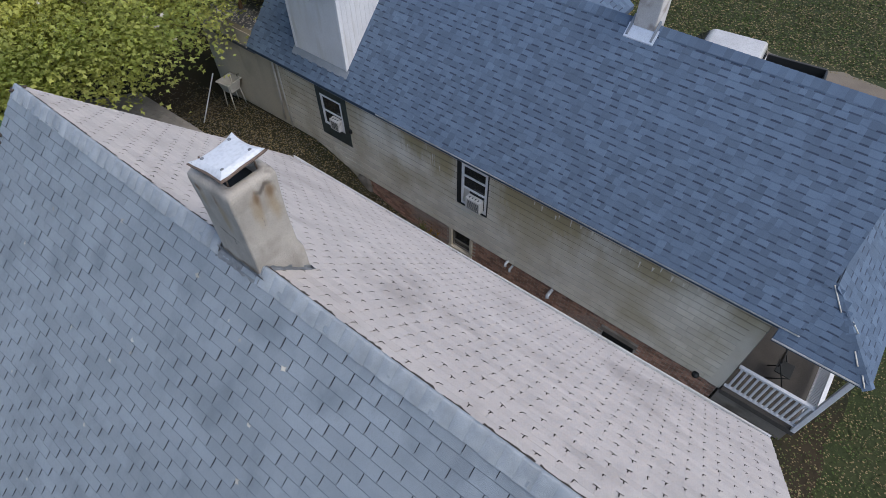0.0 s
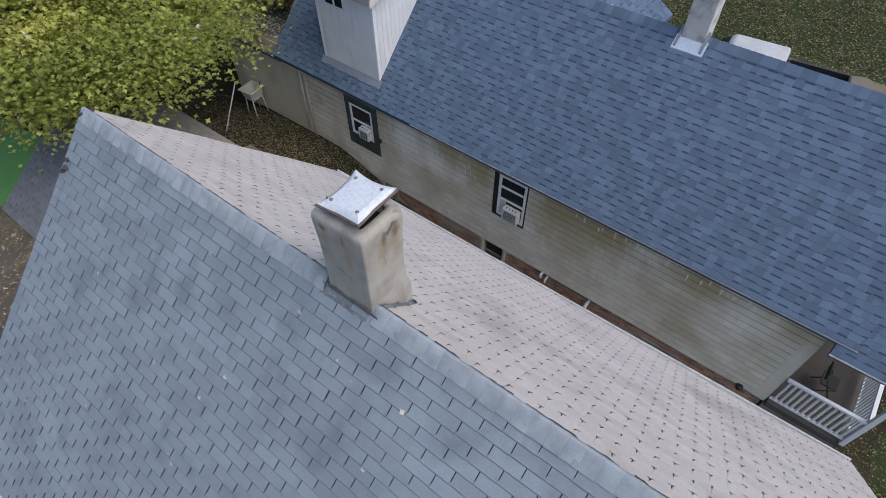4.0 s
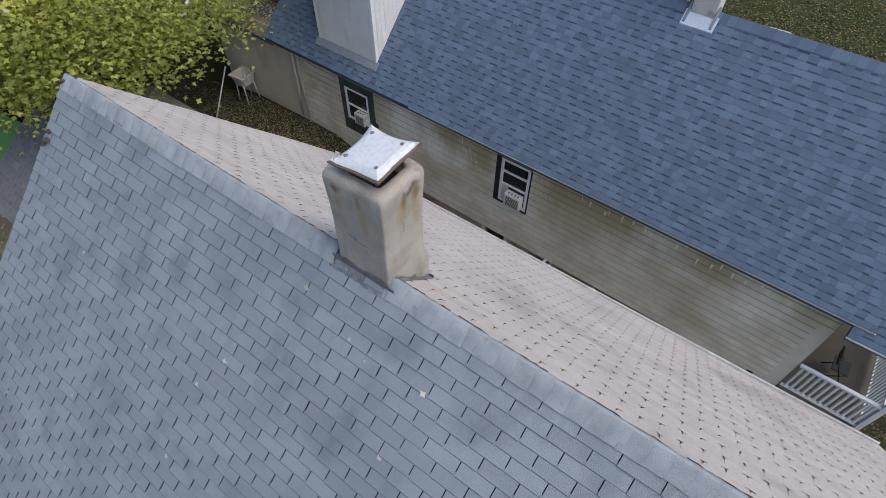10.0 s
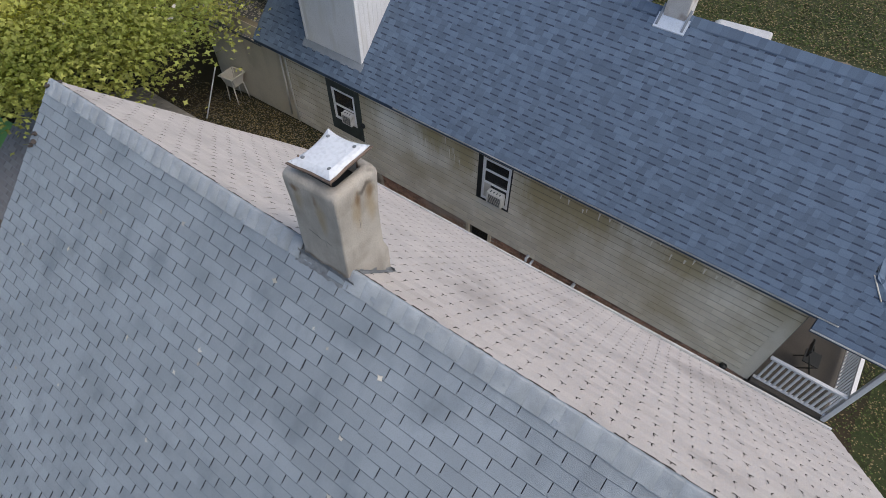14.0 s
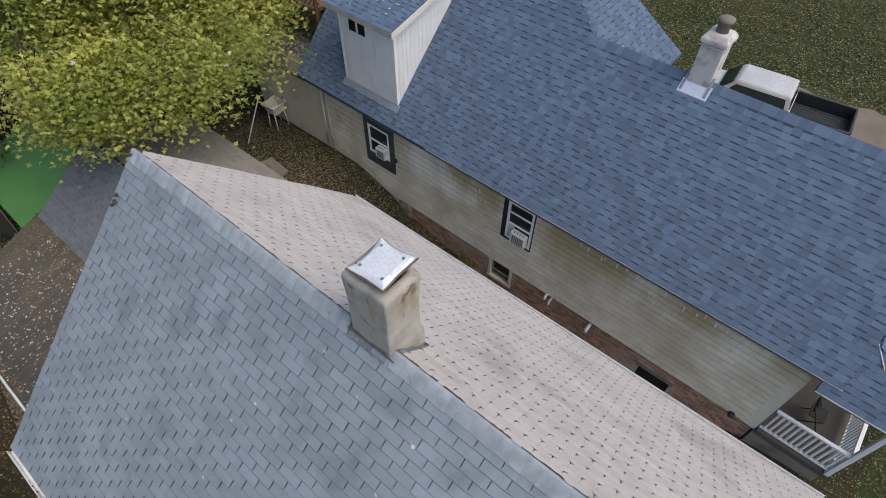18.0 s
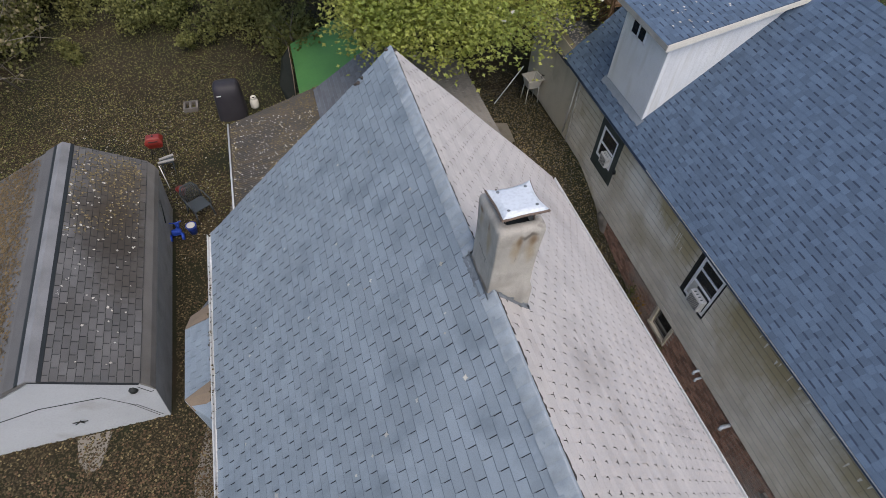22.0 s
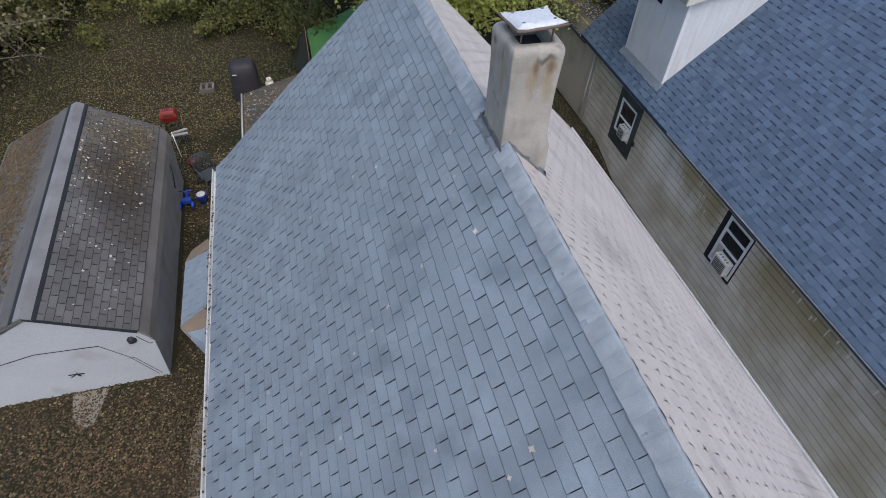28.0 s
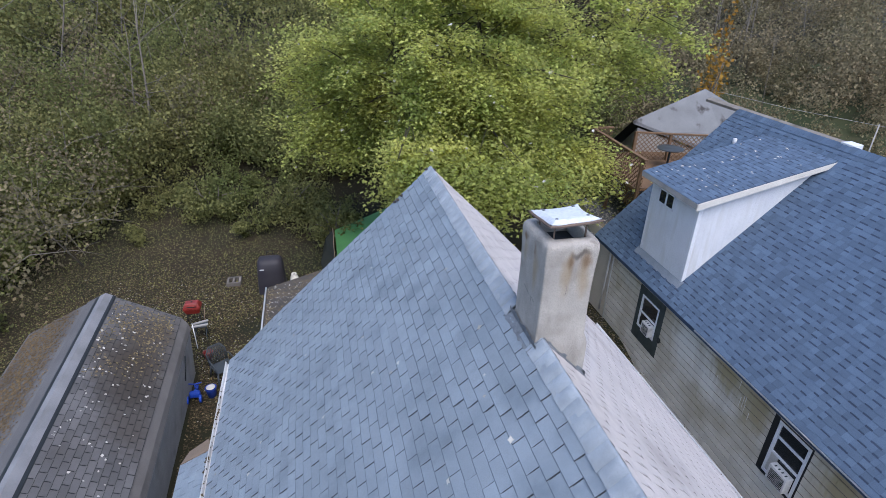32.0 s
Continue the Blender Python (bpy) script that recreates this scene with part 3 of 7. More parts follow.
solid("wall", [(-3.27, -1.2), (3.27, -1.2), (3.27, EZE + 0.12), (RX, RZ - 0.22), (-3.27, EZ + 0.1)], 1, Y0 + 0.3, Y1 - 0.3, PAINT, house, "white painted gable walls")
roof_w = solid("roof_slope", [(-HW, EZ - 0.02), (-HW, EZ - 0.14), (RX, RZ - 0.16), (RX, RZ - 0.02)], 1, Y0, Y1, DARKGAP, house, "bluish gray asphalt shingle slope")
roof_e = solid("roof_slope", [(HE, EZE - 0.02), (HE, EZE - 0.14), (RX, RZ - 0.16), (RX, RZ - 0.02)], 1, Y0, Y1, PALEGAP, house, "pale pinkish asphalt shingle slope")
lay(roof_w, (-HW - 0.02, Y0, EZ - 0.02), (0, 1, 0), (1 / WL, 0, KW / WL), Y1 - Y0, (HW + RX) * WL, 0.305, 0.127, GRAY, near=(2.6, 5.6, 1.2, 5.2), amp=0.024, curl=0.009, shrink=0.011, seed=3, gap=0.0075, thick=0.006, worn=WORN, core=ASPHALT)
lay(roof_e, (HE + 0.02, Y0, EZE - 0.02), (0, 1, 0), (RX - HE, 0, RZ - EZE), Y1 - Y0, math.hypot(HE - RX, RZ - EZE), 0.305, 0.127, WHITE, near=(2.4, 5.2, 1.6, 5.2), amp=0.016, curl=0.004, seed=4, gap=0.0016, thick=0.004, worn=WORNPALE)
# notches worn open at the foot of the painted-over slots
rng = random.Random(17)
v, f = [], []
eu = Vector((RX - HE, 0, RZ - EZE)).normalized()
en = Vector((eu.z, 0, -eu.x))
for i in range(int(math.hypot(HE - RX, RZ - EZE) / 0.127)):
    yy = Y0 - (0.1525 if i % 2 else 0)
    while yy < Y1 - 0.1:
        yy += 0.305
        if yy < Y0 + 0.08 or yy > Y1 - 0.05:
            continue
        c = Vector((HE + 0.02, yy - 0.003, EZE - 0.02)) + eu * (i * 0.127)
        c = c + en * (wave(c, 0.016) + 0.0105)
        arms = rng.choice((2, 2, 3, 3, 4))
        L = rng.uniform(0.035, 0.065)
        for along, across, half in ((L, rng.uniform(-0.012, 0.012), 0.0055), (rng.uniform(-0.02, 0.01), -rng.uniform(0.015, 0.04), 0.0065), (rng.uniform(-0.02, 0.015), rng.uniform(0.015, 0.04), 0.005), (0.014, rng.choice((-1, 1)) * rng.uniform(0.02, 0.05), 0.005))[:arms]:
            d = (eu * along + Vector((0, across, 0)))
            s_ = d.cross(en).normalized() * half
            k = len(v)
            v += [c - s_, c + s_, c + d + s_ * 0.75, c + d - s_ * 0.75]
            f.append((k, k + 1, k + 2, k + 3))
notch = pm("notch", v, f, NOTCH, roof_e, "dark worn notches between the pale shingles")
notch["kind"] = "stuff"
# ridge cap shingles bent over the crest
cap_prof = [(-0.135, -0.127), (-0.09, -0.08), (-0.05, -0.041), (-0.015, -0.008), (0.0, 0.0), (0.022, -0.014)]
y, rng = Y0, random.Random(8)
while y < Y1 - 0.02:
    if -0.15 < y < 0.5:  # the chimney stands here
        y += 0.145
        continue
    yb = min(y + 0.19, Y1)
    v = []
    for yy, lift in ((y, 0.014), (yb, 0.006)):
        for px, pz in cap_prof:
            j = rng.uniform(-0.008, 0.008) if abs(px) > 0.06 else 0
            v.append((RX + px + j, yy, RZ + 0.008 + pz + lift + wave((0, yy, RZ), 0.02)))
    k = len(cap_prof)
    v += [(p[0], p[1], p[2] - 0.012) for p in v[:k]]
    v += [(v[q][0] + 0.004, v[q][1], v[q][2] - 0.02) for q in (k - 1, 2 * k - 1)]
    f = [(i, i + 1, i + 1 + k, i + k) for i in range(k - 1)] + [(i, 2 * k + i, 2 * k + i + 1, i + 1) for i in range(k - 1)] + [(k - 1, 3 * k, 3 * k + 1, 2 * k - 1)]
    pm("ridge_shingle", v, f, GRAYCAP, roof_w, smooth=True)
    y += 0.145
# tar and torn felt where the cap meets the pale slope, and at the torn north rake
rng = random.Random(21)
v, f = [], []
n = 260
for i in range(n + 1):
    yy = Y0 + (Y1 - Y0) * i / n
    wob = wave((0, yy, RZ), 0.02)
    a, b = 0.02 + rng.uniform(-0.006, 0.004), 0.046 + rng.uniform(-0.012, 0.014)
    v += [(RX + a, yy, roof_z(RX + a) + 0.02 + wob), (RX + b, yy, roof_z(RX + b) + 0.018 + wob)]
f = [(2 * i, 2 * i + 1, 2 * i + 3, 2 * i + 2) for i in range(n) if noise.noise(Vector((0, i * 0.21, 5))) > -0.22]
pm("tar_seam", v, f, NOTCH, roof_e, "ragged dark tar line along the ridge cap")
for x, y, r in ((-0.04, 4.78, 0.06), (0.02, 4.7, 0.045), (-0.55, 4.7, 0.06), (-0.48, 4.72, 0.05), (-0.6, 4.74, 0.04), (0.05, 4.74, 0.04)):
    lump("torn_patch", (x + RX, y, roof_z(x + RX) + 0.008), (r, r * 0.8, 0.014), NOTCH, roof_w, seed=x * 9, rough=0.9)


def gutter(parent, x, s, y0, y1, z, m=None):
    """A white open trough with a thin outer lip."""
    prof = [(0, 0), (s * 0.004, -0.07), (s * 0.05, -0.085), (s * 0.062, -0.02), (s * 0.075, -0.005), (s * 0.075, -0.012), (s * 0.066, -0.03), (s * 0.055, -0.095), (s * 0.0, -0.08)]
    return solid("gutter", [(x + a, z + b) for a, b in prof], 1, y0, y1, GUTTER, parent, "white metal gutter", m)


gutter(house, -HW - 0.015, -1, Y0, Y1 - 0.02, EZ - 0.02)
gutter(house, HE + 0.015, 1, Y0, Y1 - 0.02, EZE - 0.02)
for s, ez in ((-1, EZ), (1, EZE)):
    for yy in (Y0 - 0.02, Y1 + 0.002):
        solid("rake_board", [(RX, RZ - 0.04), (RX, RZ - 0.2), (s * HW, ez - 0.2), (s * HW, ez - 0.04)], 1, yy, yy + 0.02, PAINT, house, "white rake board")

# ---- its chimney ----
chimney = thing("chimney", (0.22, 0.25, 7.8), "stuccoed chimney with rust streaks astride the roof ridge", "chimney")
# rings of the shaft: west, east, south, north faces, height and corner radius
rings = [(-0.03, 0.495, -0.006, 0.55, 7.6, 0.012), (-0.03, 0.495, -0.006, 0.55, 8.0, 0.012), (-0.03, 0.49, -0.006, 0.55, 8.17, 0.014), (-0.022, 0.478, 0.002, 0.545, 8.22, 0.018), (-0.014, 0.458, 0.012, 0.535, 8.27, 0.02),
         (-0.01, 0.448, 0.008, 0.528, 8.5, 0.02), (-0.014, 0.444, -0.004, 0.528, 8.72, 0.02), (-0.018, 0.444, -0.018, 0.528, 8.9, 0.02), (-0.024, 0.447, -0.028, 0.53, 9.02, 0.022), (-0.026, 0.449, -0.031, 0.532, 9.14, 0.024),
         (-0.022, 0.446, -0.027, 0.528, 9.175, 0.028), (-0.008, 0.434, -0.012, 0.514, 9.203, 0.04), (0.015, 0.418, 0.015, 0.49, 9.212, 0.05), (0.06, 0.375, 0.06, 0.45, 9.215, 0.03), (0.07, 0.365, 0.07, 0.44, 9.195, 0.02), (0.07, 0.365, 0.07, 0.44, 8.7, 0.02)]
CORNER, SIDE = 6, 5
v, f = [], []
for x0, x1, y0, y1, z, r in rings:
    for cx, cy, a0, nxt in ((x1 - r, y0 + r, -90, (x1, y1 - r)), (x1 - r, y1 - r, 0, (x0 + r, y1)), (x0 + r, y1 - r, 90, (x0, y0 + r)), (x0 + r, y0 + r, 180, (x1 - r, y0))):
        for q in range(CORNER):
            t = radians(a0 + 90 * q / (CORNER - 1))
            p = (cx + r * math.cos(t), cy + r * math.sin(t))
            v.append((*p, z))
        for q in range(1, SIDE):
            v.append((p[0] + (nxt[0] - p[0]) * q / SIDE, p[1] + (nxt[1] - p[1]) * q / SIDE, z))
k = 4 * (CORNER + SIDE - 1)
for i, (x, y, z) in enumerate(v):
    w = 0.010 * noise.noise(Vector((x * 4, y * 4, z * 3))) + 0.004 * noise.noise(Vector((x * 13, y * 13, z * 11)))
    v[i] = (x + w * (1 if x > 0.22 else -1), y + w * (1 if y > 0.25 else -1), z + 0.6 * w)
for i in range(len(rings) - 1):
    f += [(i * k + j, i * k + (j + 1) % k, (i + 1) * k + (j + 1) % k, (i + 1) * k + j) for j in range(k)]
f.append(tuple(range((len(rings) - 1) * k, len(rings) * k)))
pm("shaft", v, f, STUCCO, chimney, "gray-beige stucco shaft with a flared rounded crown", smooth=True)
solid("flue", [(0.09, 0.11), (0.36, 0.11), (0.36, 0.43), (0.09, 0.43)], 2, 8.75, 9.1, BLACK, chimney, "sooty flue mouth")
for x, y in ((0.08, 0.1), (0.36, 0.1), (0.36, 0.4), (0.08, 0.4)):
    tube("cap_leg", [(x, y, 9.18), (x, y, 9.345)], 0.008, CAPEDGE, chimney, sides=6)


CAPX, CAPY, CAPZ = 0.213, 0.215, 9.375  # the lid has settled to the north-west


def cap_sheet(grow, lift, thick):
    """A square lid with turned-down flanks and drawn-out corners."""
    n, v, f = 16, [], []
    for side in (0, 1):
        for j in range(n + 1):
            for i in range(n + 1):
                s, t = 2 * i / n - 1, 2 * j / n - 1
                edge = max(abs(s), abs(t))
                corner = (abs(s) * abs(t)) ** 3
                pull = 1 - 0.095 * edge * (1 - corner ** 0.6)
                wob = 0.004 * noise.noise(Vector((s * 5, t * 5, 3)))
                h = -0.03 * max(0.0, (edge - 0.8) / 0.2) + 0.022 * corner
                v.append((CAPX + s * pull * (0.215 + grow), CAPY + t * pull * (0.215 + grow), CAPZ - 0.12 * t * 0.215 + 0.06 * s * 0.215 + lift + h + wob - side * thick))
    m2 = (n + 1) ** 2
    for j in range(n):
        for i in range(n):
            a = j * (n + 1) + i
            f += [(a, a + 1, a + n + 2, a + n + 1), (m2 + a, m2 + a + n + 1, m2 + a + n + 2, m2 + a + 1)]
    rim = [i for i in range(n)] + [n + j * (n + 1) for j in range(n)] + [m2 - 1 - i for i in range(n)] + [(n - j) * (n + 1) for j in range(n)]
    for a, b in zip(rim, rim[1:] + rim[:1]):
        f.append((a, m2 + a, m2 + b, b))
    return v, f


cap = pm("cap", *cap_sheet(0.0, 0.0, 0.006), CAPWHITE, chimney, "white sheet metal rain cap with rusty edges")
pm("rusty_rim", *cap_sheet(0.014, -0.012, 0.012), CAPEDGE, cap, "rust-eaten brown underside and edge")
for x, y in ((-0.135, -0.135), (0.135, -0.135), (0.135, 0.135), (-0.135, 0.135)):
    lathe("bolt", [(0.016, 0), (0.016, 0.004), (0.008, 0.009)], (CAPX + x, CAPY + y, CAPZ + 0.001 - 0.12 * y + 0.06 * x), TAR, cap, sides=10)
# flashing of tar and lead round the foot
rng = random.Random(4)


def apron(name, pts, out, parent, up=0.05, mat_=None):
    """A ragged strip along pts, spreading by out."""
    v, f = [], []
    o = Vector(out)
    for i, p in enumerate(pts):
        p = Vector(p)
        v += [p + Vector((0, 0, up + rng.uniform(-0.01, 0.03))), p + Vector((0, 0, 0.022)), p + o * rng.uniform(0.8, 1.1) + Vector((0, 0, rng.uniform(0.016, 0.026))), p + o * rng.uniform(0.75, 1.1) - Vector((0, 0, 0.02))]
    n = len(pts)
    for i in range(n - 1):
        for q in range(3):
            f.append((4 * i + q, 4 * i + q + 1, 4 * i + q + 5, 4 * i + q + 4))
    return pm(name, v, f, mat_ or TAR, parent, "lumpy gray roofing tar flashing")


apron("flashing", [(-0.035, y, roof_z(-0.035)) for y in np.linspace(-0.06, 0.6, 22)], (-0.06, 0, -0.057), chimney, 0.07)
apron("flashing", [(x, -0.008, roof_z(x)) for x in np.linspace(-0.09, 0.5, 20)], (0, -0.045, 0), chimney, 0.035)
apron("flashing", [(0.495, y, roof_z(0.495)) for y in np.linspace(-0.05, 0.6, 12)], (0.03, 0, -0.03), chimney, 0.04)
apron("flashing", [(x, 0.57, roof_z(x)) for x in np.linspace(-0.06, 0.53, 10)], (0, 0.05, 0), chimney, 0.05)
# cracks in the stucco
for pts in (((0.2, -0.014, 8.70), (0.205, -0.02, 8.76), (0.19, -0.026, 8.82)), ((-0.008, 0.14, 8.58), (-0.01, 0.2, 8.6), (-0.01, 0.24, 8.59), (-0.01, 0.38, 8.63)), ((-0.01, 0.2, 8.6), (-0.01, 0.2, 8.52))):
    tube("crack", [(x - (0.006 if x < 0.1 else 0), y + (0.012 if x > 0.1 else 0), z) for x, y, z in pts], 0.001, GREYPLASTIC, chimney, sides=5)

# ---- rear wing, lean-to and bay ----
WR, WE, WW = (1.1, 4.1), (3.85, 3.1), (-0.9, 2.72)
WY0, WY1 = Y1 - 0.1, 12.1
solid("wing_wall", [(-0.6, 0), (3.6, 0), (3.6, 3.0), (1.1, 3.95), (-0.6, 2.75)], 1, Y1 - 0.3, WY1 - 0.25, PAINT, house, "white painted rear wing wall")
ww = solid("wing_roof", [(WW[0], WW[1]), (WW[0], WW[1] - 0.1), (WR[0], WR[1] - 0.12), (WR[0], WR[1])], 1, WY0, WY1, DARKGAP, house, "dark gray shingle slope of the rear wing")
we = solid("wing_roof", [(WE[0], WE[1]), (WE[0], WE[1] - 0.1), (WR[0], WR[1] - 0.12), (WR[0], WR[1])], 1, WY0, WY1, DARKGAP, house, "brownish gray shingle slope of the rear wing")
lay(ww, (WW[0] - 0.02, WY0, WW[1]), (0, 1, 0), (WR[0] - WW[0], 0, WR[1] - WW[1]), WY1 - WY0, math.hypot(WR[0] - WW[0], WR[1] - WW[1]), 0.305, 0.127, WINGGRAY, seed=11, gap=0.014, worn=WORN)
lay(we, (WE[0] + 0.02, WY0, WE[1]), (0, 1, 0), (WR[0] - WE[0], 0, WR[1] - WE[1]), WY1 - WY0, math.hypot(WR[0] - WE[0], WR[1] - WE[1]), 0.305, 0.127, WINGTAN, seed=12, gap=0.014, worn=WORN)
# lean-to with a ribbed sheet roof
lean = thing("lean_to", (-2.1, 7.7, 0), "low lean-to with dark corrugated roof strewn with leaves", "lean-to")
LX0, LX1, LY0, LY1, LY2 = -3.56, -0.75, Y1 - 0.25, 11.3, 12.4
v, f = [], []
n = int((LY1 - LY0) / 0.019)
for i in range(n + 1):
    yy = LY0 + i * 0.019
    h = 0.012 * math.sin(i * math.pi / 2)
    y2 = LY0 + (yy - LY0) * (LY2 - LY0) / (LY1 - LY0)
    v += [(LX0, yy, 2.46 + h), (LX1, y2, 2.66 + h), (LX0, yy, 2.44 + h), (LX1, y2, 2.64 + h)]
for i in range(n):
    k = 4 * i
    f += [(k, k + 1, k + 5, k + 4), (k + 2, k + 6, k + 7, k + 3), (k, k + 4, k + 6, k + 2)]
pm("corrugated_roof", v, f, TIN, lean, "dark corrugated sheets", smooth=True)
for yy in (LY0 + 0.3, LY1 - 0.2):
    bevelled("post", (LX0 + 0.08, LX0 + 0.18, yy, yy + 0.1, 0.0, 2.43), SHEDGRAY, lean, bevel=0.006)
solid("back_wall", [(-3.2, 0), (-0.62, 0), (-0.62, 2.6), (-3.2, 2.42)], 1, LY0, LY1 - 0.6, PAINT, lean, "painted wall under the lean-to")
tube("edge_pipe", [(LX0 - 0.02, LY0, 2.47), (LX0 - 0.02, LY1, 2.47)], 0.025, GUTTER, lean, "white pipe along the roof edge")

bay = [(-3.3, 3.75), (-4.05, 3.22), (-4.05, 1.95), (-3.3, 1.3)]
solid("bay_wall", bay, 2, 0.5, 3.93, PAINT, house, "white painted bay window wall")
BZ = 4.02
tops = [(-3.3, 4.1, 4.62), (-3.3, 1.05, 4.62)]
out = [(-3.42, 4.45, BZ), (-4.27, 3.3, BZ), (-4.27, 1.86, BZ), (-3.42, 0.6, BZ)]
bt = [(-3.36, 3.35, 4.55), (-3.36, 1.85, 4.55)]
for name, quad, material, label in (
        ("bay_roof", [out[0], out[1], bt[0], (-3.36, 4.2, 4.3)], WINGGRAY, "gray shingle hip of the bay"),
        ("bay_roof", [out[1], out[2], bt[1], bt[0]], GRAY, "gray shingle bay roof"),
        ("bay_roof", [out[2], out[3], (-3.36, 0.8, 4.3), bt[1]], GRAY, "gray shingle hip of the bay")):
    q = [Vector(p) for p in quad]
    v = q + [p - Vector((0, 0, 0.05)) for p in q]
    slab = pm(name, v, [(0, 1, 2, 3), (7, 6, 5, 4)] + [(i, i + 4, (i + 1) % 4 + 4, (i + 1) % 4) for i in range(4)], DARKGAP if quad[0] == out[1] else material, house, label)
    if quad[0] == out[1]:
        a, up = q[1], (q[2] - q[1])
        lay(slab, q[1] + Vector((0, 0, 0.004)), (0, 1, 0), (q[0] + (q[3] - q[0])) - q[0] - Vector((0, (q[3] - q[0]).y, 0)), q[0].y - q[1].y, (q[3] - q[0]).length, 0.305, 0.127, GRAY, seed=15)
# bare strips on the two hips
for a, b, w in ((out[1], bt[0], (0.0, 0.16)), (out[2], bt[1], (0.0, 0.17))):
    a, b = Vector(a), Vector(b)
    side = Vector((0.0, 1, 0)) if a.y > 2.5 else Vector((0.25, -1, 0)).normalized()
    lo = [a - side * 0.02, a + side * 0.24 + Vector((0.1, 0, 0.0)), b + side * 0.2, b - side * 0.16]
    pm("hip_flashing", [p + Vector((0, 0, 0.022)) for p in lo] + [p - Vector((0, 0, 0.01)) for p in lo],
       [(0, 1, 2, 3), (7, 6, 5, 4)] + [(i, i + 4, (i + 1) % 4 + 4, (i + 1) % 4) for i in range(4)], TAN, house, "bare tan strip on the bay hip")

# ---- the neighbour's house ----
NB = Matrix.Translation((6.98, 2, 0)) @ Matrix.Rotation(-0.022, 4, "Z") @ Matrix.Translation((-7.03, -2, 0))
neighbour = thing("house", (9.9, 2, 0), "long beige block house with blue shingle roof and dormer", "house", m=NB)
K, KC = 0.961, -2.89  # pitch of the blue roof


def bz(x):
    return K * x + KC


XE, XR, XH = 6.76, 9.78, 10.88
NY0, NY1, NYM, HY = -5.05, 10.85, 2.8, 4.55
FX = 7.03  # face of the west wall
HOLES = [(2.0, 3.0, 1.76, 3.22), (7.0, 8.27, 1.5, 3.3)]


def tiles_around(y0, y1, z0, z1, holes):
    """Rectangles that fill a wall but for its openings."""
    ys = sorted({y0, y1, *[h[k] for h in holes for k in (0, 1)]})
    zs = sorted({z0, z1, *[h[k] for h in holes for k in (2, 3)]})
    for a, b in zip(ys, ys[1:]):
        for c, d in zip(zs, zs[1:]):
            if not any(h[0] <= (a + b) / 2 <= h[1] and h[2] <= (c + d) / 2 <= h[3] for h in holes):
                yield a, b, c, d


TOPZ = bz(FX) - 0.1


def pierced(name, y0, y1, z0, z1, holes, xa, xb, material, parent, label):
    """One wall slab with openings cut through it."""
    bm, grid, faces = bmesh.new(), {}, []

    def at(y, z):
        if (y, z) not in grid:
            grid[y, z] = bm.verts.new((xa, y, z))
        return grid[y, z]

    for a, b, c, d in tiles_around(y0, y1, z0, z1, holes):
        faces.append(bm.faces.new((at(a, c), at(a, d), at(b, d), at(b, c))))
    moved = bmesh.ops.extrude_face_region(bm, geom=faces)["geom"]
    for p in moved:
        if isinstance(p, bmesh.types.BMVert):
            p.co.x = xb
    bm.faces.ensure_lookup_table()
    return bm_mesh(bm, name, material, parent, label, NB)


west_wall = pierced("wall", -4.66, 13.4, 0.5, TOPZ, HOLES, FX + 0.012, FX + 0.2, MORTAR, neighbour, "beige painted concrete block wall")
solid("wall", [(FX + 0.25, 0.62), (FX + 0.25, bz(FX + 0.25) - 0.16), (XR, bz(XR) - 0.2), (12.7, bz(7.06) - 0.15), (12.7, 0.62)], 1, -4.6, NYM, PLASTER, neighbour, "plastered inner wall", NB)
solid("wall", [(FX + 0.25, 0.62), (FX + 0.25, bz(FX + 0.25) - 0.16), (XH, bz(XH) - 0.18), (15, bz(7.06) - 0.12), (15, 0.62)], 1, HY + 0.3, 10.6, PLASTER, neighbour, "plastered inner wall", NB)
# South gable, its shade painted in by the darker plaster.
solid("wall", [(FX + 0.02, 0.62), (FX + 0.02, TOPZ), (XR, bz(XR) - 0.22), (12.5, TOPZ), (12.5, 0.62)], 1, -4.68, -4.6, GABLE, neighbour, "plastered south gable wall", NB)
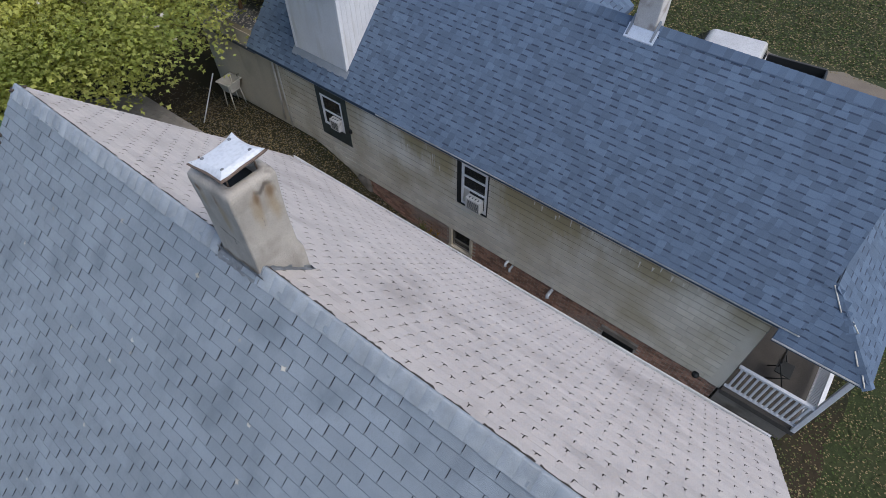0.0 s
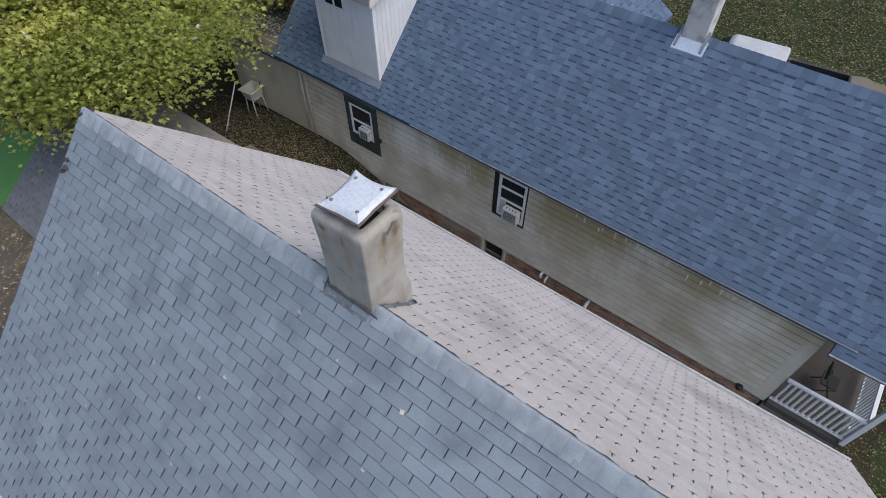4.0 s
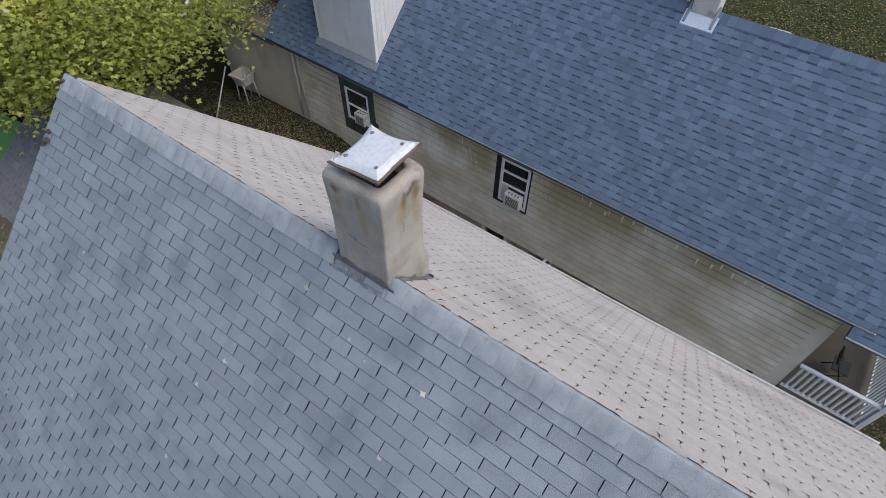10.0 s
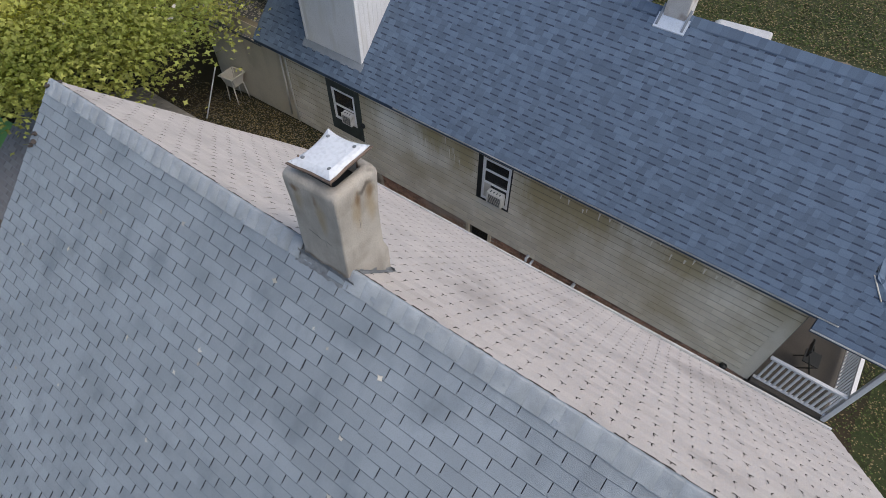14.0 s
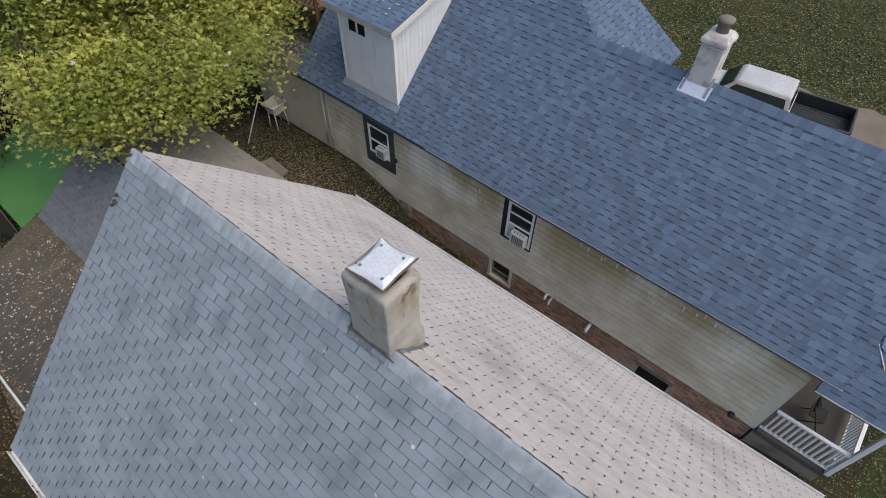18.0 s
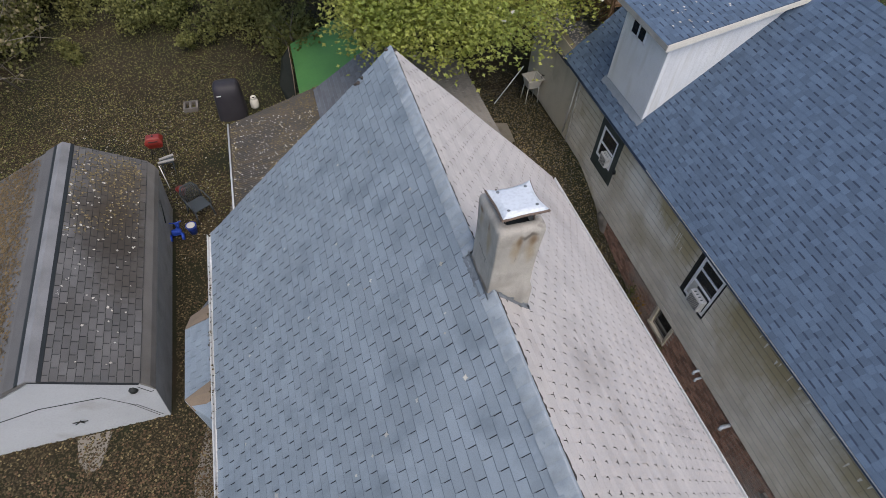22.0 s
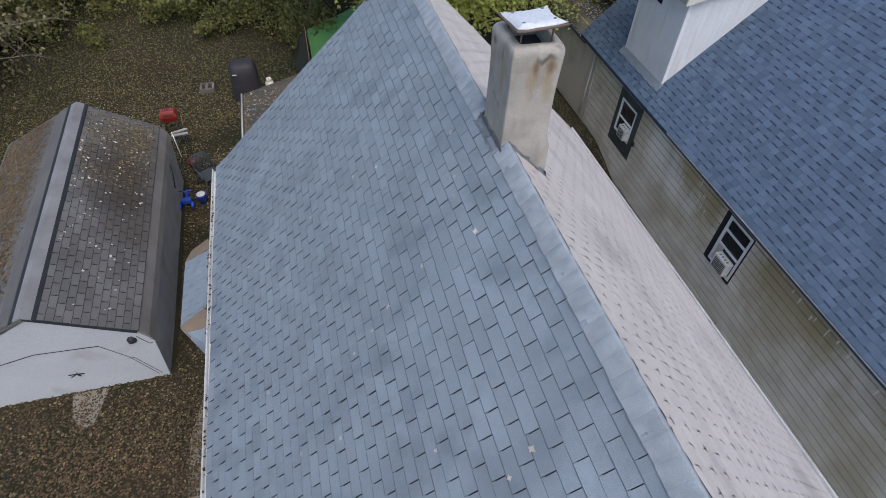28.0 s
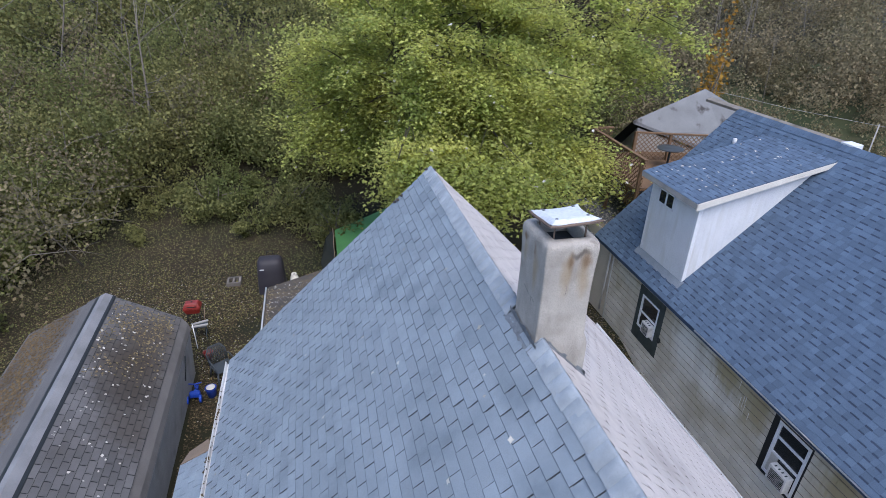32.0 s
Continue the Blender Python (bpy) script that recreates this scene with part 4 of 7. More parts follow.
# blocks: courses of running bond
BW, BH = 0.406, 0.203
bv, bf, nsingle, block_mesh = [], [], 0, {}
rng = random.Random(31)
i = 0
z = 0.5
while z < TOPZ - 0.05:
    zt = min(z + BH, TOPZ)
    y = -4.66 - (BW / 2 if i % 2 else 0)
    while y < 9.95:
        a, b = max(y, -4.66), min(y + BW, 10.0)
        y += BW
        spans = [(a, b)]
        for h in HOLES:
            if h[2] < (z + zt) / 2 < h[3]:
                new_spans = []
                for s, e in spans:
                    if e <= h[0] or s >= h[1]:
                        new_spans.append((s, e))
                    else:
                        new_spans += [(s, h[0])] if s < h[0] else []
                        new_spans += [(h[1], e)] if e > h[1] else []
                spans = new_spans
        for s, e in spans:
            if e - s < 0.04:
                continue
            proud = rng.uniform(-0.002, 0.003)
            s2, e2, z2, t2 = s + 0.0014, e - 0.0014, z + 0.009, zt - 0.009
            if nsingle < 300 and -4.2 < s < 6.4 and abs(e - s - BW) < 0.01 and 1.0 < z < 3.2:
                key = "block"
                if key not in block_mesh:
                    me = bpy.data.meshes.new("block")
                    hy, hz, c = (e2 - s2) / 2, (t2 - z2) / 2, 0.005
                    vs = [(0, 0.001 - hy, -hz + c), (0, hy - 0.001, -hz + c), (0, hy - 0.001, hz - c), (0, 0.001 - hy, hz - c), (0.02, -hy, -hz), (0.02, hy, -hz), (0.02, hy, hz), (0.02, -hy, hz)]
                    me.from_pydata(vs, [], [(3, 2, 1, 0), (0, 1, 5, 4), (1, 2, 6, 5), (2, 3, 7, 6), (3, 0, 4, 7)])
                    me.materials.append(BLOCK)
                    block_mesh[key] = me
                ob = new("block", block_mesh[key])
                adopt(ob, west_wall)
                ob.matrix_basis = NB @ Matrix.Translation((FX - proud, (s + e) / 2, (z + zt) / 2))
                nsingle += 1
            else:
                q, c = len(bv), 0.005
                x = FX - proud
                bv += [(x, s2 + 0.001, z2 + c), (x, e2 - 0.001, z2 + c), (x, e2 - 0.001, t2 - c), (x, s2 + 0.001, t2 - c), (x + 0.02, s2, z2), (x + 0.02, e2, z2), (x + 0.02, e2, t2), (x + 0.02, s2, t2)]
                bf += [tuple(q + k for k in g) for g in ((3, 2, 1, 0), (0, 1, 5, 4), (1, 2, 6, 5), (2, 3, 7, 6), (3, 0, 4, 7))]
    z += BH
    i += 1
rest = pm("block", bv, bf, BLOCK, west_wall, "courses of painted concrete blocks", NB)
rest["kind"] = "stuff"
pm("plaster_patch", *box(FX - 0.008, FX + 0.02, 10.0, 13.4, 0.5, TOPZ), PLASTER, west_wall, "smooth plastered end of the wall", NB)
pm("plaster_patch", *box(FX - 0.006, FX + 0.02, -4.66, -4.4, 0.5, 2.9), BLOCK, west_wall, "smooth plastered corner", NB)
# pale lime runs below the eave
DRIP = mat("lime_run", (0.8, 0.77, 0.68), (0.68, 0.64, 0.55), 8, 60, 0.9, 0.2)
for k in range(18):
    y, z = -3.4 + 0.24 * k + rng.uniform(-0.08, 0.08), 3.28 - rng.uniform(0.05, 0.25)
    h, w = rng.uniform(0.08, 0.26), rng.uniform(0.012, 0.03)
    pm("lime_run", [(FX - 0.0055, y - w, z), (FX - 0.0055, y + w, z), (FX - 0.0055, y + w * 0.3, z - h), (FX - 0.0055, y - w * 0.4, z - h * 0.9)], [(3, 2, 1, 0)], DRIP, west_wall, "pale lime run on the blocks", NB)
lime = random.Random(77)
for k in range(10):
    y, z = lime.uniform(3.5, 6.2), 3.24 - lime.uniform(0.0, 0.6)
    h, w = lime.uniform(0.15, 0.5), lime.uniform(0.006, 0.013)
    pm("lime_run", [(FX - 0.0055, y - w, z), (FX - 0.0055, y + w, z), (FX - 0.0055, y + w * 0.3, z - h), (FX - 0.0055, y - w * 0.4, z - h * 0.9)], [(3, 2, 1, 0)], DRIP, west_wall, "pale lime run on the blocks", NB)
# foundation with bricks, basement window and vent opening
FH = [(2.46, 3.24, -0.26, 0.48), (-2.66, -1.78, -0.72, 0.12)]
found = pierced("foundation", -4.62, 6.5, -1.2, 0.5, FH, FX + 0.045, FX + 0.2, BRICKMORTAR, neighbour, "dark red brick foundation")
v, f = [], []
zz, i = -1.18, 0
while zz < 0.43:
    y = -4.6 - (0.105 if i % 2 else 0)
    while y < 6.5:
        a, b = max(y, -4.62) + 0.006, min(y + 0.205, 6.5) - 0.007
        y += 0.21
        if b - a < 0.03 or any(h[0] - 0.01 < b and a < h[1] + 0.01 and h[2] < zz + 0.03 < h[3] for h in FH):
            continue
        w, g = box(FX + 0.03 - rng.uniform(0, 0.004), FX + 0.06, a, b, zz + 0.006, zz + 0.061)
        f += [tuple(k + len(v) for k in q) for q in g]
        v += w
    zz += 0.071
    i += 1
bricks = pm("brick", v, f, BRICK, found, "courses of dark red brick", NB)
bricks["kind"] = "stuff"
solid("plinth", [(FX + 0.02, -0.3), (FX + 0.02, 0.5), (FX + 0.2, 0.5), (FX + 0.2, -0.3)], 1, 6.5, 13.4, PLASTER, neighbour, "rough plastered plinth", NB)
lump("plinth_bulge", (FX + 0.02, 6.7, 0.2), (0.11, 0.3, 0.34), CONCRETE, neighbour, seed=3, rough=0.8, m=NB)


def window(parent, y0, y1, z0, z1, x, w=0.06, rails=(0.5,), label="white framed sash window", frame_mat=None):
    """A framed window in a west wall: frame bars, sash rails, sill and panes."""
    fm = frame_mat or PAINT
    win = pm("window", *box(x + 0.05, x + 0.07, y0, y1, z0, z1), BLACK, parent, label, NB)
    for e in ((x, x + 0.06, y0, y0 + w, z0, z1), (x, x + 0.06, y1 - w, y1, z0, z1), (x - 0.002, x + 0.058, y0, y1, z1 - w, z1), (x - 0.002, x + 0.058, y0, y1, z0, z0 + w)):
        bevelled("frame", e, fm, win, bevel=0.006, m=NB, seg=1)
    cuts = [z0 + w] + [z0 + (z1 - z0) * r for r in rails] + [z1 - w]
    for r in rails:
        zc = z0 + (z1 - z0) * r
        bevelled("sash_rail", (x + 0.004, x + 0.056, y0 + w, y1 - w, zc - 0.028, zc + 0.028), fm, win, bevel=0.005, m=NB, seg=1)
    for a, b in zip(cuts, cuts[1:]):
        pm("pane", *box(x + 0.03, x + 0.036, y0 + w, y1 - w, a, b), GLASS, win, m=NB)
    return win


def window_ac(y0, y1, z0, z1, x, label):
    """A window air conditioner: shell, front panel, grille slats."""
    ac = thing("air_conditioner", (x, (y0 + y1) / 2, z0), label, "air conditioner", m=NB)
    out = 0.16
    bevelled("shell", (x - out, x + 0.02, y0, y1, z0, z1), ACWHITE, ac, "off-white metal shell", bevel=0.015, m=NB)
    pm("coil_panel", *box(x - out - 0.006, x - out + 0.002, y0 + 0.04, y1 - 0.06, z0 + 0.04, z1 - 0.06), GREYPLASTIC, ac, "dark condenser grille", NB)
    for k in range(7):
        zz = z0 + 0.06 + k * (z1 - z0 - 0.14) / 6
        pm("slat", *box(x - out - 0.011, x - out - 0.005, y0 + 0.04, y1 - 0.06, zz, zz + 0.006), TUBWHITE, ac, m=NB)
    for k in range(4):
        yy = y0 + 0.08 + k * 0.09
        pm("top_slot", *box(x - 0.12, x - 0.06, yy, yy + 0.03, z1 + 0.0005, z1 + 0.003), GREYPLASTIC, ac, m=NB)
    for yy in (y0 + 0.05, y1 - 0.07):
        pm("foot_bracket", *box(x - out + 0.03, x, yy, yy + 0.02, z0 - 0.03, z0 + 0.002), GUTTER, ac, m=NB)
    return ac


# window by the gap, in a black-painted reveal
for e in ((FX - 0.004, FX + 0.16, 2.0, 2.04, 1.76, 3.22), (FX - 0.004, FX + 0.16, 2.86, 3.0, 1.76, 3.26), (FX - 0.003, FX + 0.16, 2.04, 2.86, 3.18, 3.22), (FX - 0.02, FX + 0.16, 2.02, 2.98, 1.74, 1.79)):
    bevelled("window_reveal", e, BLACK, neighbour, "black painted reveal", bevel=0.005, m=NB, seg=1)
window(neighbour, 2.04, 2.86, 1.79, 3.18, FX + 0.0, 0.075, (0.43, 0.72), frame_mat=SASHWHITE)
window_ac(2.14, 2.6, 1.87, 2.27, FX, "off-white air conditioner in the white sash window")
pm("filler_panel", *box(FX + 0.012, FX + 0.024, 2.6, 2.8, 1.86, 2.36), TUBWHITE, neighbour, "accordion filler panel", NB)
# boarded window with dark green surround
for e in ((FX - 0.012, FX + 0.1, 7.0, 7.22, 1.5, 3.3), (FX - 0.012, FX + 0.1, 8.1, 8.27, 1.5, 3.3), (FX - 0.011, FX + 0.1, 7.22, 8.1, 2.98, 3.3), (FX - 0.011, FX + 0.1, 7.22, 8.1, 1.5, 1.92)):
    bevelled("surround_board", e, DARKGREEN, neighbour, "dark green-black boards round the window", bevel=0.004, m=NB, seg=1)
window(neighbour, 7.22, 8.1, 1.92, 2.98, FX - 0.01, 0.07, (0.48,), frame_mat=SASHWHITE)
window_ac(7.3, 7.68, 2.0, 2.36, FX, "off-white air conditioner in the dark boarded window")
lump("bell_box", (FX - 0.04, 6.95, 2.15), (0.05, 0.07, 0.09), BLACK, neighbour, seed=5, rough=0.1, m=NB)
# basement window and vent
bw = window(neighbour, 2.52, 3.18, -0.22, 0.46, FX + 0.07, 0.05, (0.35,), "small basement window", CONCRETE)
for e in ((FX - 0.01, FX + 0.2, 3.17, 3.27, -0.26, 0.48), (FX - 0.01, FX + 0.2, 2.43, 2.52, -0.26, 0.48), (FX - 0.03, FX + 0.2, 2.42, 3.28, -0.31, -0.22)):
    bevelled("basement_frame", e, PLASTER, neighbour, "rough plaster window surround", bevel=0.008, m=NB, seg=1)
pm("vent_recess", *box(FX + 0.15, FX + 0.16, -2.7, -1.74, -0.74, 0.14), BLACK, neighbour, "dark crawl space opening", NB)
bevelled("lower_lintel", (FX - 0.02, FX + 0.14, -2.7, -1.76, -0.8, -0.7), CONCRETE, neighbour, "pale concrete sill of the opening", bevel=0.008, m=NB)
bevelled("lintel", (FX - 0.04, FX + 0.1, -2.72, -1.72, 0.1, 0.26), CONCRETE, neighbour, "pale concrete lintel", bevel=0.008, m=NB)
# pipes
for y, z, r, L in ((1.2, 0.56, 0.04, 0.14), (1.06, 0.42, 0.035, 0.12), (-0.2, 0.4, 0.05, 0.2)):
    tube("drain_pipe", [(FX + 0.05, y, z), (FX - L, y, z), (FX - L - 0.03, y - 0.02, z - 0.07)], r, CAPWHITE, neighbour, "short white plastic pipe", NB, sides=12)
lathe("dryer_vent", [(0.07, -0.05), (0.085, 0.0), (0.07, 0.06)], (FX - 0.05, -4.1, 0.55), BLACK, neighbour, "black vent hood", NB, sides=12)
tube("downpipe", [(FX - 0.03, 9.9, 3.45), (FX - 0.03, 9.92, 2.2), (FX - 0.03, 9.9, 0.4)], 0.022, TUBWHITE, neighbour, "thin gray conduit", NB)
tube("downpipe", [(FX - 0.05, 10.08, 3.4), (FX - 0.05, 10.12, 2.2), (FX - 0.05, 10.2, 1.1)], 0.03, TUBWHITE, neighbour, "gray downpipe", NB)

# blue roof
roof_b = solid("roof_slope", [(XE, bz(XE) - 0.01), (XE, bz(XE) - 0.12), (XR, bz(XR) - 0.13), (XR, bz(XR) - 0.01)], 1, NY0, NYM, BLUEGAP, neighbour, "blue laminated shingle slope", NB)
bu = (1 / math.hypot(1, K), 0, K / math.hypot(1, K))
LB, LB2, HYP = (XR - XE) * math.hypot(1, K), (XH - XE) * math.hypot(1, K), math.hypot(1, K)
v = [(XE, NYM, bz(XE) - 0.01), (XR, NYM, bz(XR) - 0.01), (XH, HY, bz(XH) - 0.01), (XH, NY1, bz(XH) - 0.01), (XE, NY1, bz(XE) - 0.01)]
v += [(a, b, c - 0.11) for a, b, c in v]
roof_b2 = pm("roof_slope", v, [(0, 1, 2, 3, 4), (9, 8, 7, 6, 5)] + [(i, i + 5, (i + 1) % 5 + 5, (i + 1) % 5) for i in range(5)], BLUEGAP, neighbour, "blue laminated shingle slope", NB)


def below_hip(u, w):
    x = XE + w / HYP
    return x < XR or u > (x - XR) / (XH - XR) * (HY - NYM)


def beside_dormer(u, w):
    x, y = XE + w / HYP, NY0 + u
    return (y > NYM or x < XR) and below_hip(y - NYM, w) and not (7.25 < x < 10.2 and 6.98 < y < 8.87)


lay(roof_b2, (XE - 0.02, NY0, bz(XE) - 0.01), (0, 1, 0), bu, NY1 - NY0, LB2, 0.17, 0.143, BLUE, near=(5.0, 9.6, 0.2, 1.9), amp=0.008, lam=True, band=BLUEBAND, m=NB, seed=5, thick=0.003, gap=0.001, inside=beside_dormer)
# ridge caps
for x, y0, y1 in ((XR, NY0, NYM), (XH, HY, NY1)):
    v, f = [], []
    n = int((y1 - y0) / 0.145)
    for i in range(n):
        ya = y0 + i * 0.145
        yb = ya + 0.18
        k = len(v)
        for yy, up in ((ya, 0.022), (min(yb, y1), 0.012)):
            v += [(x - 0.15, yy, bz(x) - 0.135 + up), (x, yy, bz(x) + 0.005 + up), (x + 0.15, yy, bz(x) - 0.135 + up)]
        v += [(a, b, c - 0.012) for a, b, c in v[k:k + 3]]
        f += [(k, k + 1, k + 4, k + 3), (k + 1, k + 2, k + 5, k + 4), (k, k + 6, k + 7, k + 1), (k + 1, k + 7, k + 8, k + 2)]
    caps = pm("ridge_shingle", v, f, BLUE, roof_b if x == XR else roof_b2, "blue ridge cap shingles", NB)
    caps["kind"] = "stuff"
solid("roof_slope", [(XR, bz(XR) - 0.01), (XR, bz(XR) - 0.13), (13.0, bz(6.74) - 0.12), (13.0, bz(6.74))], 1, NY0, NYM, BLUE, neighbour, "blue shingle east slope", NB)
# south slope of the higher cross roof
CS = (bz(XH) - bz(XR)) / (HY - NYM)
q = [Vector(p) for p in ((XR, NYM, bz(XR)), (12.0, NYM - 1.4, bz(XR) - 1.4 * CS), (12.0, HY, bz(XH)), (XH, HY, bz(XH)))]
q.insert(1, Vector((XR + 0.35, NYM - 1.4, bz(XR) - 1.4 * CS)))
v = [p - Vector((0, 0, 0.012)) for p in q] + [p - Vector((0, 0, 0.12)) for p in q]
cross = pm("roof_slope", v, [(0, 1, 2, 3, 4), (9, 8, 7, 6, 5)] + [(i, i + 5, (i + 1) % 5 + 5, (i + 1) % 5) for i in range(5)], BLUEGAP, neighbour, "lighter blue shingle south slope", NB)
cl = math.hypot(1, CS)
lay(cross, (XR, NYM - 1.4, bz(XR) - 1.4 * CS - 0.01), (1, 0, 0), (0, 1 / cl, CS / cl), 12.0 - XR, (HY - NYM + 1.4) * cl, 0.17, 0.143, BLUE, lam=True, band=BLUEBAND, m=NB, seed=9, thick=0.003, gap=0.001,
    inside=lambda u, w: w / cl < 1.4 or XR + u > XR + (w / cl - 1.4) / (HY - NYM) * (XH - XR))
solid("roof_slope", [(HY, bz(XH) - 0.01), (HY, bz(XH) - 0.13), (8.6, bz(XH) - 2.6), (8.6, bz(XH) - 2.5)], 0, XH, 16, BLUE, neighbour, "blue shingle north slope", NB)
solid("roof_slope", [(XH, bz(XH) - 0.02), (XH, bz(XH) - 0.13), (15.2, bz(6.9) - 0.12), (15.2, bz(6.9))], 1, 8.0, NY1, BLUE, neighbour, "blue shingle east slope", NB)
solid("ridge_flashing", [(XH + 0.02, bz(XH) - 0.02), (XH + 0.02, bz(XH) - 0.1), (XH + 0.22, bz(XH) - 0.06), (XH + 0.22, bz(XH) + 0.03)], 1, 7.1, NY1 + 1.6, CONCRETE, neighbour, "tan ridge flashing", NB)
bevelled("ridge_end", (XH - 0.02, XH + 0.3, 6.75, 7.1, bz(XH) - 0.1, bz(XH) + 0.05), PAINT, neighbour, "white trim at the ridge end", bevel=0.01, m=NB)
# drip edge and soffit
solid("drip_edge", [(XE - 0.022, bz(XE) - 0.03), (XE - 0.022, bz(XE) - 0.05), (XE + 0.02, bz(XE) - 0.1), (XE + 0.02, bz(XE) - 0.03)], 1, NY0, 5.5, GUTTER, neighbour, "thin pale metal drip edge", NB)
solid("soffit", [(XE + 0.02, bz(XE) - 0.13), (XE + 0.02, bz(XE) - 0.15), (FX + 0.1, bz(XE) - 0.15), (FX + 0.1, bz(XE) - 0.13)], 1, NY0, NY1, SHEDGRAY, neighbour, "weathered soffit boards", NB)

# dormer
DX, DY0, DY1 = 7.2, 6.9, 8.95
dz0, dz1 = 6.3, 7.05
dormer = solid("dormer", [(DX, bz(DX) - 0.1), (DX, 6.3), (10.3, 7.06), (10.3, bz(10.3) - 0.05)], 1, DY0, DY1, BOARDS, neighbour, "white painted wooden dormer", NB)
pm("front_panel", *box(DX - 0.012, DX, DY0 + 0.05, DY1 - 0.05, bz(DX) + 0.02, 6.3), BOARDS, dormer, "flat white front panel", NB)
for yy in (DY0 - 0.01, DY1 - 0.07):
    bevelled("corner_board", (DX - 0.02, DX + 0.08, yy, yy + 0.08, bz(DX) - 0.02, 6.3), PAINT, dormer, bevel=0.005, m=NB, seg=1)
xx = DX + 0.12
while xx < 10.0:
    top = 6.3 + (xx - DX) * 0.245
    pm("side_board", *prism([(xx, bz(xx) + 0.0), (xx + 0.15, bz(xx + 0.15) + 0.0), (xx + 0.15, top), (xx, top)], 1, DY0 - 0.005, DY0), BOARDS, dormer, m=NB)
    xx += 0.155
droof = solid("dormer_roof", [(6.93, 6.27), (6.93, 6.35), (10.85, 7.32), (10.85, 7.2)], 1, 6.7, 9.15, BLUEGAP, dormer, "blue shingle dormer roof", NB)
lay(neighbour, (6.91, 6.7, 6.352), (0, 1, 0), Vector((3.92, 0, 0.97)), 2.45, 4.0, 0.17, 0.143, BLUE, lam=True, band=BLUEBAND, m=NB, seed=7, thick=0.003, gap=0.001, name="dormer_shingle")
solid("fascia", [(6.93, 6.16), (6.95, 6.34), (10.7, 7.27), (10.7, 7.15)], 1, 6.68, 6.70, TUBWHITE, dormer, "weathered pale fascia board", NB)
solid("fascia", [(6.91, 6.2), (6.91, 6.34), (6.93, 6.345), (6.93, 6.2)], 1, 6.68, 9.17, SHEDGRAY, dormer, "gray fascia board", NB)
apr = [(DX + 0.01, bz(DX) + 0.05), (DX - 0.02, bz(DX) + 0.02), (DX - 0.16, bz(DX - 0.16) + 0.012), (DX - 0.16, bz(DX - 0.16)), (DX, bz(DX))]
solid("apron_flashing", apr, 1, DY0 - 0.08, DY1 + 0.08, FLASH, dormer, "gray lead apron flashing", NB)
for a, b in ((7.92, 8.2), (8.26, 8.54)):
    pm("dormer_pane", *box(DX - 0.02, DX - 0.014, a, b, 5.68, 6.02), GLASS, dormer, m=NB)
for e in ((7.88, 8.58, 6.02, 6.06), (7.88, 8.58, 5.64, 5.68), (7.88, 7.92, 5.64, 6.06), (8.2, 8.26, 5.64, 6.06), (8.54, 8.58, 5.64, 6.06)):
    pm("dormer_frame", *box(DX - 0.035, DX - 0.01, *e), PAINT, dormer, m=NB)
tube("vent_pipe", [(10.1, 9.75, bz(10.1) - 0.05), (10.1, 9.75, bz(10.1) + 0.16)], 0.055, CAPWHITE, neighbour, "white plastic vent pipe", NB, sides=12)

# white chimney on the ridge
ch2 = thing("chimney", (9.75, 0.25, 6.0), "white painted chimney with clay pot on blue roof", "chimney", m=NB)
bm = bmesh.new()
prev = None
for a, b, c, d, z in ((9.65, 10.15, 0.0, 0.47, 5.9), (9.65, 10.15, 0.0, 0.47, 7.3), (9.61, 10.19, -0.04, 0.51, 7.33), (9.61, 10.19, -0.04, 0.51, 7.42), (9.69, 10.11, 0.04, 0.43, 7.52)):
    ring = [bm.verts.new(p) for p in ((a, c, z), (b, c, z), (b, d, z), (a, d, z))]
    if prev:
        for k in range(4):
            bm.faces.new((prev[k], prev[(k + 1) % 4], ring[(k + 1) % 4], ring[k]))
    prev = ring
bm.faces.new(prev)
WCH = mat("flaking_white_paint", (0.5, 0.5, 0.5), (0.4, 0.39, 0.38), 3, 50, 0.8, 0.3, stain=(0.25, 0.22, 0.2), stain_scale=3.5, stain_edge=(0.5, 0.7))
bmesh.ops.bevel(bm, geom=list(bm.edges), offset=0.012, segments=2, affect="EDGES")
bm_mesh(bm, "shaft", WCH, ch2, "flaking white painted shaft", NB)
lathe("clay_pot", [(0.13, 0.0), (0.12, 0.2), (0.15, 0.22), (0.17, 0.28), (0.1, 0.32)], (9.9, 0.24, 7.5), CONCRETE, ch2, "tan clay chimney pot", NB, sides=16)
tube("cap_band", [(9.615, -0.045, 7.28), (9.615, 0.515, 7.28)], 0.012, SHEDGRAY, ch2, m=NB, sides=6)
LEAD = mat("bright_flashing", (0.5, 0.56, 0.64), (0.42, 0.48, 0.56), 2, 40, 0.4, 0.05, metal=0.3)
solid("apron_flashing", [(9.67, bz(9.67) + 0.06), (9.64, bz(9.64) + 0.04), (9.47, bz(9.47) + 0.035), (9.47, bz(9.47) + 0.004), (9.67, bz(9.67))], 1, -0.1, 0.56, LEAD, ch2, "bright sheet metal apron", NB)
for yy in (-0.06, 0.48):
    solid("step_flashing", [(9.5, bz(9.5) + 0.01), (9.5, bz(9.5) + 0.06), (9.77, bz(9.77) + 0.12), (9.77, bz(9.77))], 1, yy, yy + 0.05, FLASH, ch2, "gray step flashing", NB)

